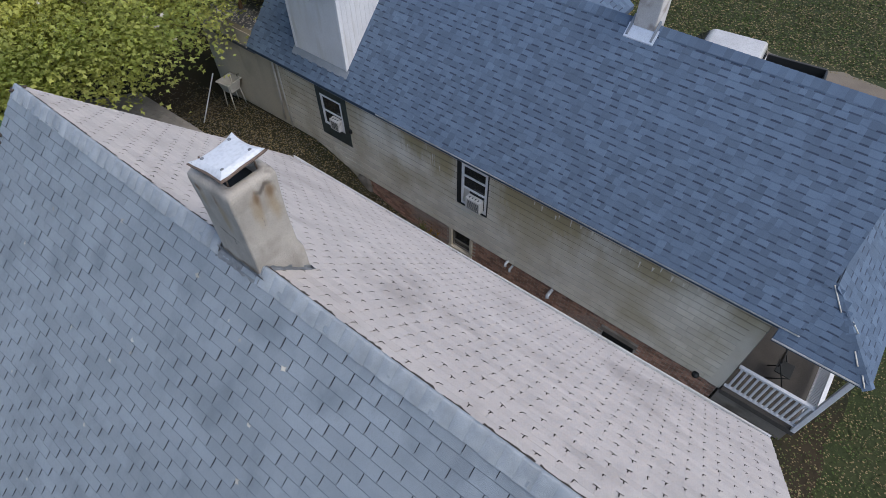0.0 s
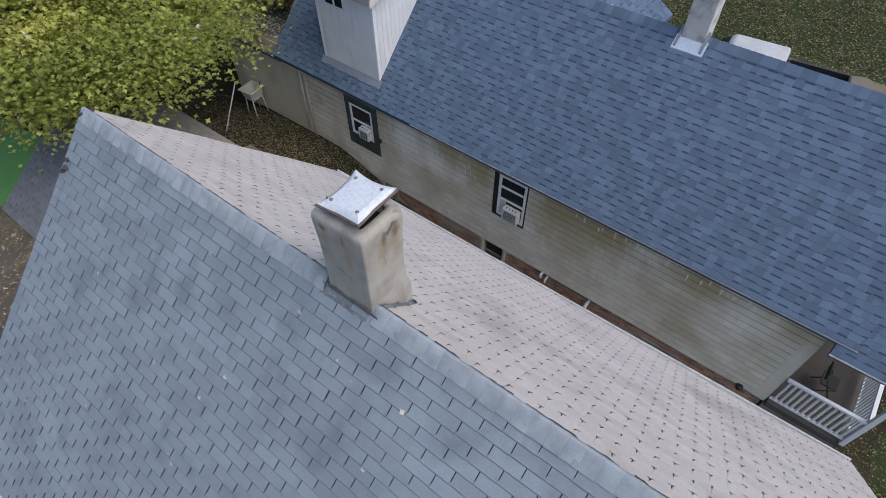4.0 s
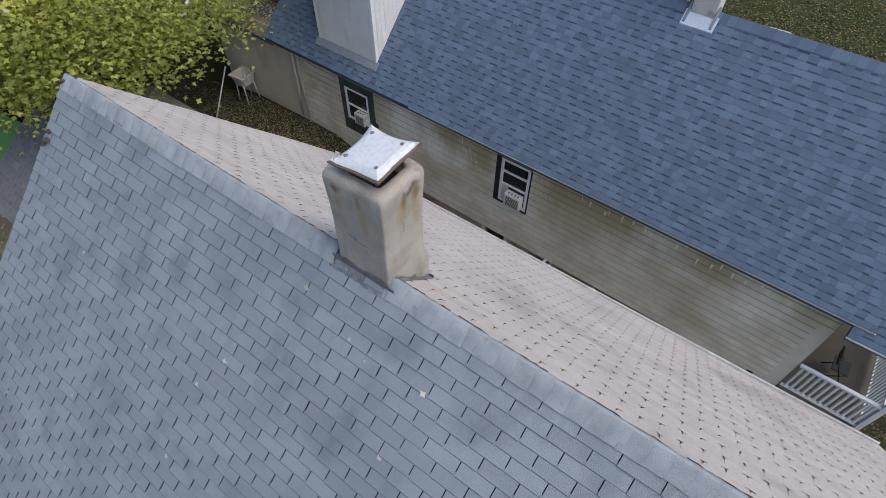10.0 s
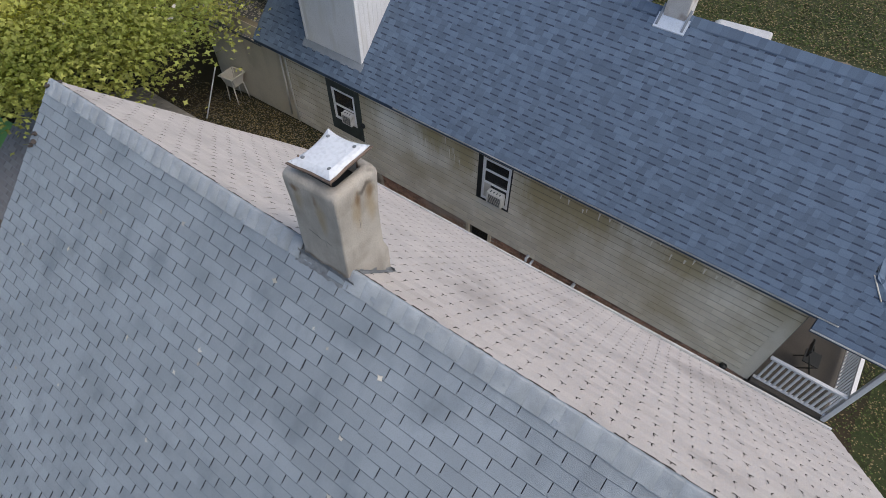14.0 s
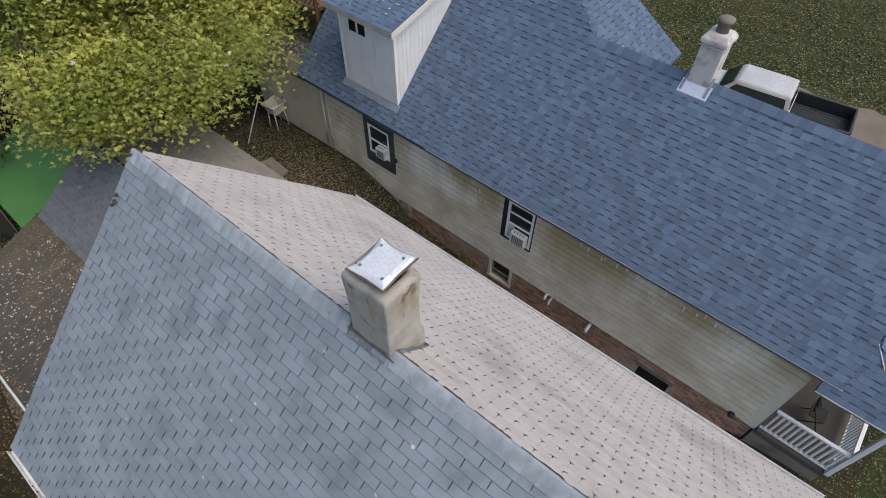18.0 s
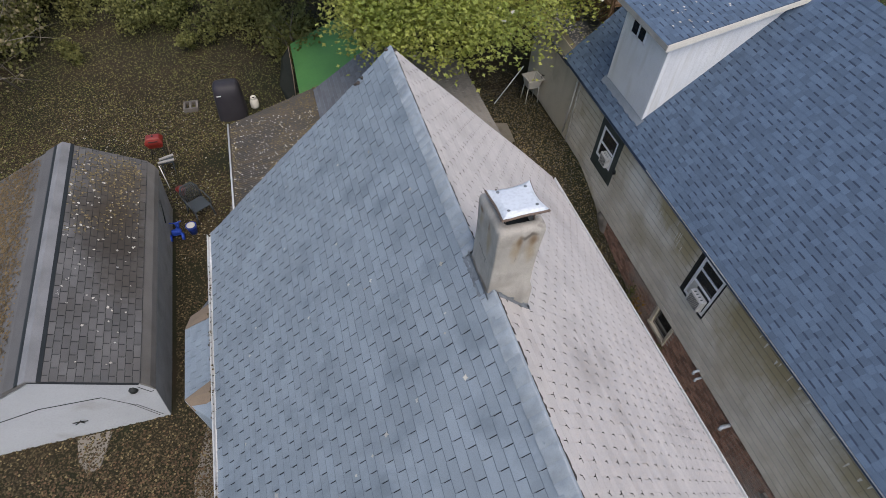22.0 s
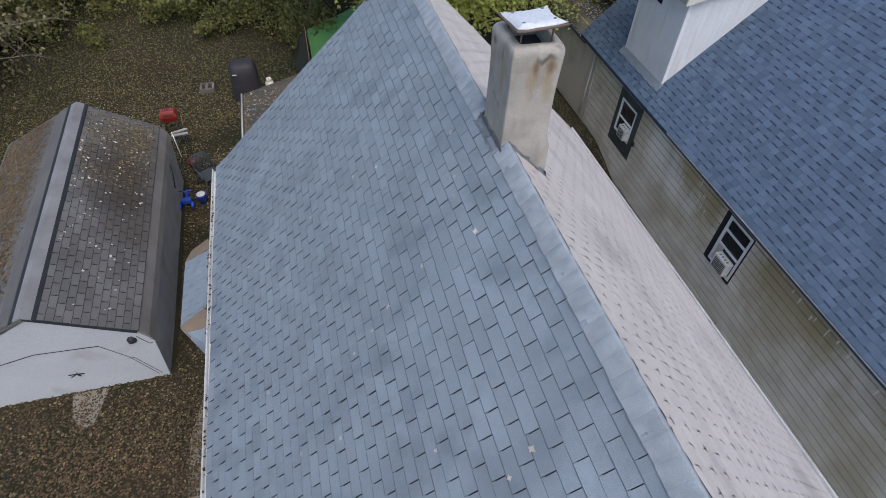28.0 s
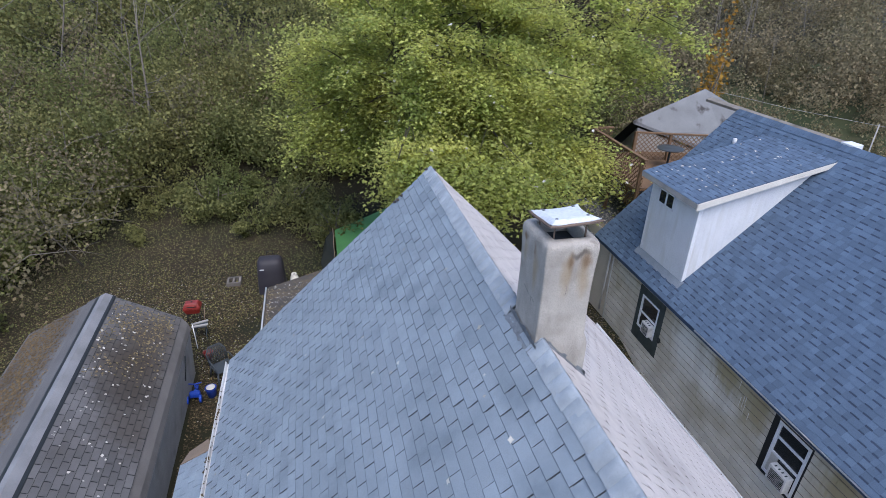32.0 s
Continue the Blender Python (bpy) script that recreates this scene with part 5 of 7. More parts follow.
# porch at the south end
porch = thing("porch", (8.5, -5.5, 0), "roofed porch with white railing on a concrete base", "porch", m=NB)
bevelled("porch_floor", (6.95, 12.0, -6.3, -4.69, 0.45, 0.62), PORCHFLOOR, porch, "dark concrete porch floor", bevel=0.01, m=NB)
solid("porch_base", [(7.0, -0.9), (7.0, 0.45), (11.9, 0.45), (11.9, -0.9)], 1, -6.22, -4.66, CONCRETE, porch, "rough concrete base", NB)
for x, y in ((6.98, -6.24), (9.4, -6.24), (11.9, -6.24)):
    bevelled("post", (x - 0.05, x + 0.05, y - 0.05, y + 0.05, 0.62, 3.36), PAINT, porch, "white square post", bevel=0.008, m=NB)
bevelled("top_rail", (6.94, 7.02, -6.19, -4.68, 1.62, 1.68), PAINT, porch, bevel=0.006, m=NB)
bevelled("bottom_rail", (6.95, 7.01, -6.19, -4.68, 0.78, 0.83), PAINT, porch, bevel=0.006, m=NB)
for k in range(13):
    y = -4.76 - k * 0.113
    bevelled("baluster", (6.958, 7.002, y - 0.03, y + 0.015, 0.83, 1.62), PAINT, porch, bevel=0.004, m=NB, seg=1)
bevelled("top_rail", (7.03, 9.35, -6.28, -6.2, 1.62, 1.68), PAINT, porch, bevel=0.006, m=NB)
bevelled("bottom_rail", (7.03, 9.35, -6.27, -6.21, 0.78, 0.83), PAINT, porch, bevel=0.006, m=NB)
for k in range(19):
    x = 7.1 + k * 0.12
    bevelled("baluster", (x, x + 0.045, -6.262, -6.218, 0.83, 1.62), PAINT, porch, bevel=0.004, m=NB, seg=1)
PX, PZ, PY = 6.62, 3.36, -6.34
HT = Vector((7.55, -5.08, PZ + 1.01))  # top of the hip


def sheet(quad, parent, label):
    """A roof plane with thickness."""
    top = [Vector(p) for p in quad]
    return pm("porch_roof", top + [p - Vector((0, 0, 0.1)) for p in top], [(0, 1, 2, 3), (7, 6, 5, 4)] + [(i, i + 4, (i + 1) % 4 + 4, (i + 1) % 4) for i in range(4)], BLUEGAP, parent, label, NB)


prw = sheet([(PX, -4.72, PZ), (PX, PY, PZ), HT, (HT.x, -4.72, HT.z)], porch, "blue shingle west slope of the porch roof")
pu = Vector((HT.x - PX, 0, HT.z - PZ))
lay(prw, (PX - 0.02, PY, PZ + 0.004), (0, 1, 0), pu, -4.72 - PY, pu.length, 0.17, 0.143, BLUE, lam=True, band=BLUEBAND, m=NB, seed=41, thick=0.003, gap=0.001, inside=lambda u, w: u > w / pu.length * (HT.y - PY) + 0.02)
prs = sheet([(PX, PY, PZ), (12.2, PY, PZ), (12.2, HT.y, HT.z), HT], porch, "blue shingle south slope of the porch roof")
pu2 = Vector((0, HT.y - PY, HT.z - PZ))
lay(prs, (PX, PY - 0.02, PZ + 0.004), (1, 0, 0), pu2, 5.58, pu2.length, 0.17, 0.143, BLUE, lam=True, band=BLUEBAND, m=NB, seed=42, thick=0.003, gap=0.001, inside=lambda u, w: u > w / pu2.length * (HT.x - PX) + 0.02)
# bent caps laid up the hip, the lowest ones loose
h0, h1 = Vector((PX - 0.02, PY - 0.03, PZ)), HT
hd = (h1 - h0).normalized()
wing_w = (pu.normalized() * -1 - hd * (-pu.normalized()).dot(hd)).normalized() * 0.14
wing_s = (pu2.normalized() * -1 - hd * (-pu2.normalized()).dot(hd)).normalized() * 0.14
n = int((h1 - h0).length / 0.14)
for i in range(n):
    a, b = h0 + hd * (0.14 * i), h0 + hd * (0.14 * i + 0.19)
    v = []
    for p, up in ((a, 0.032), (b, 0.018)):
        u = Vector((0, 0, up))
        v += [p + wing_w + u * 0.7, p + u + Vector((0, 0, 0.006)), p + wing_s + u * 0.7]
    v += [p - Vector((0, 0, 0.012)) for p in v[:3]]
    pm("hip_shingle", v, [(0, 1, 4, 3), (1, 2, 5, 4), (0, 6, 7, 1), (1, 7, 8, 2)], BLUE, porch, m=NB)
solid("porch_drip_edge", [(PX - 0.03, PZ - 0.01), (PX - 0.03, PZ - 0.04), (PX + 0.02, PZ - 0.06), (PX + 0.02, PZ - 0.01)], 1, PY, -4.72, GUTTER, porch, "white drip edge", NB)
for a, b, w in ((0.98, 0.72, wing_w), (0.62, 0.5, wing_s), (0.36, 0.22, wing_w), (0.14, 0.02, wing_w)):
    tube("hip_flashing", [h0.lerp(h1, a) + w * 0.5 + Vector((0, 0, 0.03)), h0.lerp(h1, b) + w * 0.75 + Vector((0, 0, 0.045))], 0.012, TUBWHITE, porch, "loose white hip flashing", NB, sides=6)

# folded metal chair left on the porch
chair = thing("folding_chair", (8.0, -5.5, 0.62), "dark metal folding chair standing on the porch", "chair", m=NB)
for x in (7.8, 8.2):
    tube("leg", [(x, -5.75, 0.63), (x, -5.35, 1.45)], 0.014, BLACK, chair, m=NB, sides=6)
    tube("leg", [(x, -5.3, 0.63), (x, -5.7, 1.08)], 0.014, BLACK, chair, m=NB, sides=6)
bevelled("seat", (7.8, 8.2, -5.72, -5.38, 1.05, 1.08), BLACK, chair, bevel=0.01, m=NB)
bevelled("backrest", (7.8, 8.2, -5.4, -5.37, 1.25, 1.46), BLACK, chair, bevel=0.008, m=NB)

# low roof, deck and old roof at the north end
low = solid("low_roof", [(6.95, 3.22), (6.95, 3.32), (11.2, 3.75), (11.2, 3.6)], 1, NY1 + 0.02, 14.3, WINGGRAY, neighbour, "low gray roof covered in leaves", NB)
solid("wall", [(7.2, 0.3), (7.2, 3.25), (11, 3.5), (11, 0.3)], 1, 11.9, 14.1, PLASTER, neighbour, "plastered rear wall", NB)
deck = thing("deck", (10.2, 13, 4.0), "raised wooden deck with cedar lattice railing", "deck")
pm("deck_floor", *box(8.3, 12.6, 11.2, 15.0, 4.86, 4.96), CEDAR, deck, "brown plank floor")
for x, y in ((8.35, 11.2), (8.45, 13.1), (8.55, 15.0), (9.9, 14.2), (11.1, 13.8), (12.4, 13.4)):
    bevelled("post", (x - 0.05, x + 0.05, y - 0.05, y + 0.05, 0.8, 5.98), CEDAR, deck, bevel=0.006)


def lattice(p, q, z0, z1):
    """A lattice panel between two posts: crossing laths and a top rail."""
    a, b = Vector(p), Vector(q)
    d = (b - a)
    L = d.length
    d.normalize()
    nrm = Vector((-d.y, d.x, 0)) * 0.006
    v, f = [], []
    H = z1 - z0
    for s, off in ((1, 0.0), (-1, 2.0)):
        u = -H
        while u < L + H:
            lo, hi = (u, u + H) if s > 0 else (u + H, u)
            pts = []
            t0, t1 = 0.0, 1.0
            for side in (0.0, L):
                if lo != hi:
                    t = (side - lo) / (hi - lo)
                    if (hi > lo) == (side == 0.0):
                        t0 = max(t0, t)
                    else:
                        t1 = min(t1, t)
            if t1 - t0 > 0.03:
                e0 = a + d * (lo + (hi - lo) * t0) + Vector((0, 0, z0 + H * t0)) + nrm * off
                e1 = a + d * (lo + (hi - lo) * t1) + Vector((0, 0, z0 + H * t1)) + nrm * off
                w = Vector((0, 0, 0.019))
                k = len(v)
                v += [e0 - w - nrm, e0 + w - nrm, e1 + w - nrm, e1 - w - nrm, e0 - w + nrm, e0 + w + nrm, e1 + w + nrm, e1 - w + nrm]
                f += [tuple(k + i for i in g) for g in ((0, 1, 2, 3), (7, 6, 5, 4), (1, 5, 6, 2), (0, 3, 7, 4))]
            u += 0.17
    pm("lattice_panel", v, f, CEDAR, deck, "diagonal cedar lattice")
    w = Vector((-d.y, d.x, 0)) * 0.06
    zz = Vector((0, 0, z1))
    k = [a - w + zz, b - w + zz, b + w + zz, a + w + zz]
    pm("hand_rail", k + [p + Vector((0, 0, 0.05)) for p in k], QUADS, CEDAR, deck, "flat cedar top rail")


lattice((8.35, 11.0, 0), (8.45, 13.1, 0), 4.2, 5.95)
lattice((8.45, 13.1, 0), (8.55, 15.0, 0), 4.2, 5.95)
lattice((8.55, 15.0, 0), (9.4, 15.0, 0), 5.0, 5.95)
lattice((9.9, 14.2, 0), (11.1, 13.8, 0), 4.95, 5.95)
lattice((11.1, 13.8, 0), (12.4, 13.4, 0), 4.95, 5.95)
# patio table and a covered grill on the deck
tbl = thing("patio_table", (10.6, 13.0, 4.96), "round dark patio table on the deck", "table")
lathe("tabletop", [(0.45, 0.70), (0.47, 0.72), (0.45, 0.74)], (10.6, 13.0, 4.96), GREYPLASTIC, tbl, sides=24)
tube("pedestal", [(10.6, 13.0, 4.96), (10.6, 13.0, 5.67)], 0.04, GREYPLASTIC, tbl)
old = [Vector(p) for p in ((10.26, 15.1, 6.18), (14.0, 13.9, 4.9), (18.6, 13.2, 4.5), (13.6, 15.7, 7.2))]
for tri in ((0, 1, 3), (1, 2, 3)):
    q = [old[i] for i in tri]
    pm("old_roof", q + [p - Vector((0, 0, 0.12)) for p in q], [(0, 1, 2), (5, 4, 3), (0, 3, 4, 1), (1, 4, 5, 2), (2, 5, 3, 0)], OLDROOF, neighbour, "old gray shingle roof behind the deck")
back = [Vector(p) for p in ((10.26, 15.1, 6.18), (13.6, 15.7, 7.2), (18.6, 13.2, 4.5), (18.0, 18.0, 4.4), (11.5, 18.5, 4.4))]
pm("old_roof", back + [p - Vector((0, 0, 0.12)) for p in back], [(0, 1, 4), (1, 3, 4), (1, 2, 3), (9, 6, 5), (9, 8, 6), (8, 7, 6)], OLDROOF, neighbour, "old gray shingle back slope")
ow = [(10.5, 15.1, 5.9), (14.0, 14.1, 4.7), (18.3, 13.5, 4.3), (17.7, 17.7, 4.2), (11.7, 18.2, 4.2)]
pm("wall", [(x, y, 0.2) for x, y, z in ow] + ow, [(4, 3, 2, 1, 0), (5, 6, 7, 8, 9)] + [(i, (i + 1) % 5, (i + 1) % 5 + 5, i + 5) for i in range(5)], SHEDGRAY, neighbour, "gray wall under the old roof")

# pale wire on a post beyond the old roof
wire = thing("wire", (19.9, 13.2, 0.6), "pale wire strung from a thin post past the roof", "wire")
tube("post", [(19.9, 13.2, 0.3), (19.9, 13.2, 6.2)], 0.025, SHEDGRAY, wire)
tube("strand", [(14.65, 16.0, 6.98), (17.1, 15.0, 6.5), (19.95, 13.2, 6.12), (26.0, 9.5, 5.6)], 0.009, SHEDGRAY, wire, sides=5)

# ---- shed ----
shed = thing("shed", (-7.65, 7, 0), "weathered shed with gray shingle roof and white front", "shed")
SY0, SY1 = 3.75, 10.45


def shed_z(z, y):
    return z + 0.058 * (y - SY0)


def shed_prism(name, poly, y0, y1, material, label=""):
    v, f = prism(poly, 1, y0, y1)
    bm = bmesh.new()
    vs = [bm.verts.new((a, b, shed_z(c, b) if c > 0.3 else c)) for a, b, c in v]
    for q in f:
        bm.faces.new([vs[i] for i in q])
    return bm_mesh(bm, name, material, shed, label)


front = [(-9.6, -0.1), (-5.83, -0.1), (-5.7, 1.45), (-5.9, 1.7), (-7.55, 2.68), (-9.4, 1.7), (-9.6, 1.5)]
shed_prism("wall", front, SY0 + 0.03, SY1 - 0.05, SHEDGRAY, "weathered gray board walls")
shed_prism("front_panel", front, SY0, SY0 + 0.03, SHEDWHITE, "white painted front with open seams")
for pts, r in ((((-9.4, SY0 - 0.004, 1.30), (-7.9, SY0 - 0.004, 1.62), (-6.75, SY0 - 0.004, 1.52)), 0.010),
               (((-6.75, SY0 - 0.004, 1.52), (-6.35, SY0 - 0.004, 0.95), (-6.02, SY0 - 0.004, 0.12)), 0.006),
               (((-6.4, SY0 - 0.004, 0.92), (-6.27, SY0 - 0.004, 0.9), (-5.95, SY0 - 0.004, 0.14)), 0.006),
               (((-5.98, SY0 - 0.004, 1.62), (-5.9, SY0 - 0.004, 1.45), (-5.82, SY0 - 0.004, 1.3), (-5.76, SY0 - 0.004, 1.32)), 0.007)):
    tube("open_seam", pts, r, BLACK, shed, "dark open seam", sides=5)
lathe("dark_hole", [(0.02, -0.1), (0.1, -0.02), (0.1, 0.05), (0.04, 0.14)], (-6.1, SY0 + 0.02, 1.5), BLACK, shed, "ragged dark hole", sides=9)
for a in range(5):
    ang = a * 1.3
    tube("latch", [(-7.5, SY0 - 0.01, 0.7), (-7.5 + 0.16 * math.cos(ang), SY0 - 0.03, 0.7 + 0.08 * math.sin(ang))], 0.012, BLACK, shed, "dark broken latch", sides=5)
roof_prof_e = [(-5.86, 1.86), (-7.55, 2.84), (-7.55, 2.76), (-5.9, 1.78)]
roof_prof_w = [(-7.55, 2.84), (-9.65, 1.82), (-9.62, 1.74), (-7.55, 2.76)]
se = shed_prism("roof_slope", roof_prof_e, SY0 - 0.06, SY1, DARKGAP, "worn gray shingle slope blotched with damp")
sw = shed_prism("roof_slope", roof_prof_w, SY0 - 0.06, SY1, OLDGRAY, "gray shingle slope under a drift of leaves")
sk = shed_prism("roof_skirt", [(-5.86, 1.87), (-5.88, 1.8), (-5.76, 1.6), (-5.7, 1.45), (-5.67, 1.45), (-5.72, 1.64)], SY0 - 0.05, SY1, SKIRT, "rolled gray roofing over the eave")
tilt = Vector((0, 1, 0.058)).normalized()
upv = Vector((-1.69, 0, 0.98))
lay(se, (-5.84, SY0 - 0.06, 1.858), tilt, upv, SY1 - SY0 + 0.06, upv.length - 0.12, 0.305, 0.145, OLDGRAY, near=(0.0, 4.2, 0.2, 2.0), amp=0.01, seed=51, gap=0.016, worn=BLACK, core=DARKGAP)
for s, a0, a1, mt, lab in ((1, 0.0, 0.16, RIDGESTRIP, "gray ridge strip"), (-1, 0.0, 0.16, RIDGESTRIP, "gray ridge strip"), (1, 0.16, 0.225, BLACK, "black tar band"), (-1, 0.15, 0.24, BLACK, "black tar band"), (-1, 0.24, 0.5, OLDGRAY, "gray roofing strip beside the tar band")):
    k = 0.98 / 1.69 if s > 0 else 1.02 / 2.1
    prof = [(-7.55 + s * a0, 2.868 - k * a0), (-7.55 + s * a1, 2.868 - k * a1), (-7.55 + s * a1, 2.84 - k * a1), (-7.55 + s * a0, 2.84 - k * a0)]
    if mt is BLACK:
        prof = [(x, z + 0.004) for x, z in prof]
    shed_prism("ridge_strip", prof, SY0 - 0.07, SY1 + 0.01, mt, lab)
tube("dangling_strip", [(-5.62, 10.47, 2.0), (-5.6, 10.42, 1.6), (-5.58, 10.36, 1.2)], 0.014, GUTTER, shed, "loose pale strip", sides=6)
tube("wall_crack", [(-5.66, 9.35, 1.72), (-5.66, 9.2, 1.5), (-5.67, 8.95, 1.2)], 0.018, BLACK, shed, "dark split in the wall", sides=5)

# ---- concrete and paths ----
def slab(name, pts, z, material, label):
    n = len(pts)
    v = [(x, y, ground_z(x, y) + z) for x, y in pts] + [(x, y, ground_z(x, y) - 0.15) for x, y in pts]
    f = [tuple(range(n)), tuple(range(2 * n - 1, n - 1, -1))] + [(i, i + n, (i + 1) % n + n, (i + 1) % n) for i in range(n)]
    return tagged(pm(name, v, f, material), label, "paving", kind="structure")


slab("pavement", [(-7.85, 3.7), (-7.1, 3.7), (-7.2, 3.25), (-7.3, 2.85), (-7.55, 2.8), (-7.75, 3.1)], 0.035, CONCRETE, "small worn concrete pad before the shed door")
slab("pavement", [(-5.3, -6), (-3.2, -6), (-3.2, 1.2), (-3.25, 4.5), (-4.3, 4.4), (-5.0, 3.3), (-5.3, 2.0)], 0.02, CONCRETE, "dirty concrete path beside the house")
slab("pavement", [(-4.6, 5.0), (-3.2, 5.0), (-3.2, 11.2), (-3.9, 11.2), (-4.3, 9.0)], 0.03, CONCRETE, "dirty concrete walk along the house")
slab("pavement", [(4.9, 10.2), (5.4, 10.3), (5.5, 11.3), (5.0, 11.4)], 0.05, CONCRETE, "mossy stepping slab")

# ---- yard things ----
def gz(x, y):
    return ground_z(x, y)


def covered_grill(x, y, z):
    """A tall box under a black fitted cover."""
    g = thing("grill", (x, y, z), "tall grill under a black fabric cover on the grass", "grill")
    bm = bmesh.new()
    prev = None
    for s, h, t in ((0.50, 0.0, 0.42), (0.49, 0.3, 0.41), (0.46, 0.9, 0.38), (0.44, 1.18, 0.34), (0.38, 1.3, 0.24), (0.30, 1.34, 0.14)):
        ring = []
        for k in range(24):
            a = 2 * math.pi * k / 24
            c, d = math.cos(a), math.sin(a)
            p = 5
            r = (abs(c) ** p + abs(d) ** p) ** (-1 / p)
            w = 1 + 0.03 * math.sin(k * 2.7) * (1.3 - h)
            ring.append(bm.verts.new((x + s * r * c * w, y + t * r * d * w, z + h)))
        if prev:
            for k in range(24):
                bm.faces.new((prev[k], prev[(k + 1) % 24], ring[(k + 1) % 24], ring[k]))
        prev = ring
    bm.faces.new(prev)
    bm_mesh(bm, "cover", COVER, g, "black fabric cover with soft folds", smooth=True)
    bevelled("label_patch", (x - 0.34, x - 0.2, y - 0.425, y - 0.41, z + 1.05, z + 1.08), GUTTER, g, "small pale label", bevel=0.002)
    tube("hose", [(x + 0.25, y - 0.45, z + 0.02), (x + 0.38, y - 0.6, z + 0.02), (x + 0.5, y - 0.5, z + 0.03), (x + 0.45, y - 0.38, z + 0.25)], 0.012, BLACK, g, "black gas hose", sides=6)
    tube("handle", [(x - 0.1, y + 0.2, z + 1.34), (x - 0.1, y + 0.25, z + 1.46), (x + 0.1, y + 0.25, z + 1.46), (x + 0.1, y + 0.2, z + 1.34)], 0.012, BLACK, g, sides=6)


covered_grill(-3.72, 14.55, gz(-3.7, 14.5))
pz = gz(-2.95, 14.8)
tank = thing("propane_tank", (-2.95, 14.75, pz), "white propane tank beside the covered grill", "gas tank")
lathe("cylinder", [(0.1, 0.02), (0.15, 0.06), (0.155, 0.12), (0.155, 0.28), (0.13, 0.36), (0.06, 0.4)], (-2.95, 14.75, pz), TUBWHITE, tank, sides=20)
lathe("collar", [(0.09, 0.38), (0.1, 0.47), (0.085, 0.47), (0.08, 0.39)], (-2.95, 14.75, pz), TUBWHITE, tank, sides=16)
lathe("foot_ring", [(0.1, 0.0), (0.11, 0.05)], (-2.95, 14.75, pz), TUBWHITE, tank, sides=16)
lathe("valve", [(0.03, 0.4), (0.03, 0.45)], (-2.95, 14.75, pz), BLACK, tank, sides=8)

rz_ = gz(-6.3, 13.4)
rg = thing("grill", (-6.15, 12.9, rz_), "small red charcoal grill on thin legs behind the shed", "grill")
bm = bmesh.new()
prev = None
for hx, hy, z in ((0.2, 0.13, 0.42), (0.26, 0.18, 0.6), (0.27, 0.19, 0.61), (0.26, 0.18, 0.68), (0.2, 0.13, 0.79), (0.16, 0.1, 0.81)):
    ring = [bm.verts.new((-6.15 + sx * hx, 12.9 + sy * hy, rz_ + z)) for sx, sy in ((-1, -1), (1, -1), (1, 1), (-1, 1))]
    if prev:
        for k in range(4):
            bm.faces.new((prev[k], prev[(k + 1) % 4], ring[(k + 1) % 4], ring[k]))
    else:
        bm.faces.new(ring)
    prev = ring
bm.faces.new(prev)
bmesh.ops.bevel(bm, geom=list(bm.edges), offset=0.012, segments=2, affect="EDGES")
bm_mesh(bm, "firebox", RED, rg, "red enamel box with a sloped lid")
tube("lid_handle", [(-6.28, 12.78, rz_ + 0.72), (-6.28, 12.7, rz_ + 0.73), (-6.02, 12.7, rz_ + 0.73), (-6.02, 12.78, rz_ + 0.72)], 0.012, BLACK, rg, sides=6)
lathe("vent", [(0.035, 0.0), (0.035, 0.012)], (-6.15, 12.9, rz_ + 0.81), BLACK, rg, sides=10)
for sx in (-1, 1):
    for sy in (-1, 1):
        tube("leg", [(-6.15 + sx * 0.17, 12.9 + sy * 0.11, rz_ + 0.45), (-6.15 + sx * 0.24, 12.9 + sy * 0.17, rz_)], 0.012, BLACK, rg, sides=6)
tube("side_rail", [(-5.84, 12.72, rz_ + 0.05), (-5.78, 12.85, rz_ + 0.62)], 0.016, TAN, rg, "pale wooden side handle", sides=6)
rg.location += Vector((0.03, -0.15, 0.1))

# boards by the shed corner
STAND = Vector((-0.34, 0.22, -0.08))
saw = thing("stand", (-5.5, 11.85, gz(-5.3, 11.8)), "low dark stand holding white boards by the shed", "stand")
for x in (-5.66, -5.33):
    for s in (-1, 1):
        tube("leg", [(x, 11.85, gz(x, 11.8) + 0.6), (x, 11.85 + s * 0.2, gz(x, 11.8))], 0.018, GREYPLASTIC, saw, sides=6)
bevelled("beam", (-5.7, -5.28, 11.7, 12.0, gz(-5.3, 11.8) + 0.58, gz(-5.3, 11.8) + 0.615), GREYPLASTIC, saw, bevel=0.006)
for a, b in (((-5.73, 11.72), (-5.24, 11.8)), ((-5.7, 11.88), (-5.28, 12.04))):
    z = gz(-5.3, 11.8) + 0.635
    a, b = Vector((*a, z)), Vector((*b, z))
    bd = thing("board", (a + b) / 2, "short worn whitish board lying on a stand", "board", "white boards by the shed")
    s, u = (b - a).normalized().cross(Vector((0, 0, 1))) * 0.04, Vector((0, 0, 0.015))
    bd.location += STAND
    pm("plank", [p + STAND for p in [a - s - u, b - s - u, b + s - u, a + s - u, a - s + u, b - s + u, b + s + u, a + s + u]], QUADS, SHEDGRAY, bd)
saw.location += STAND


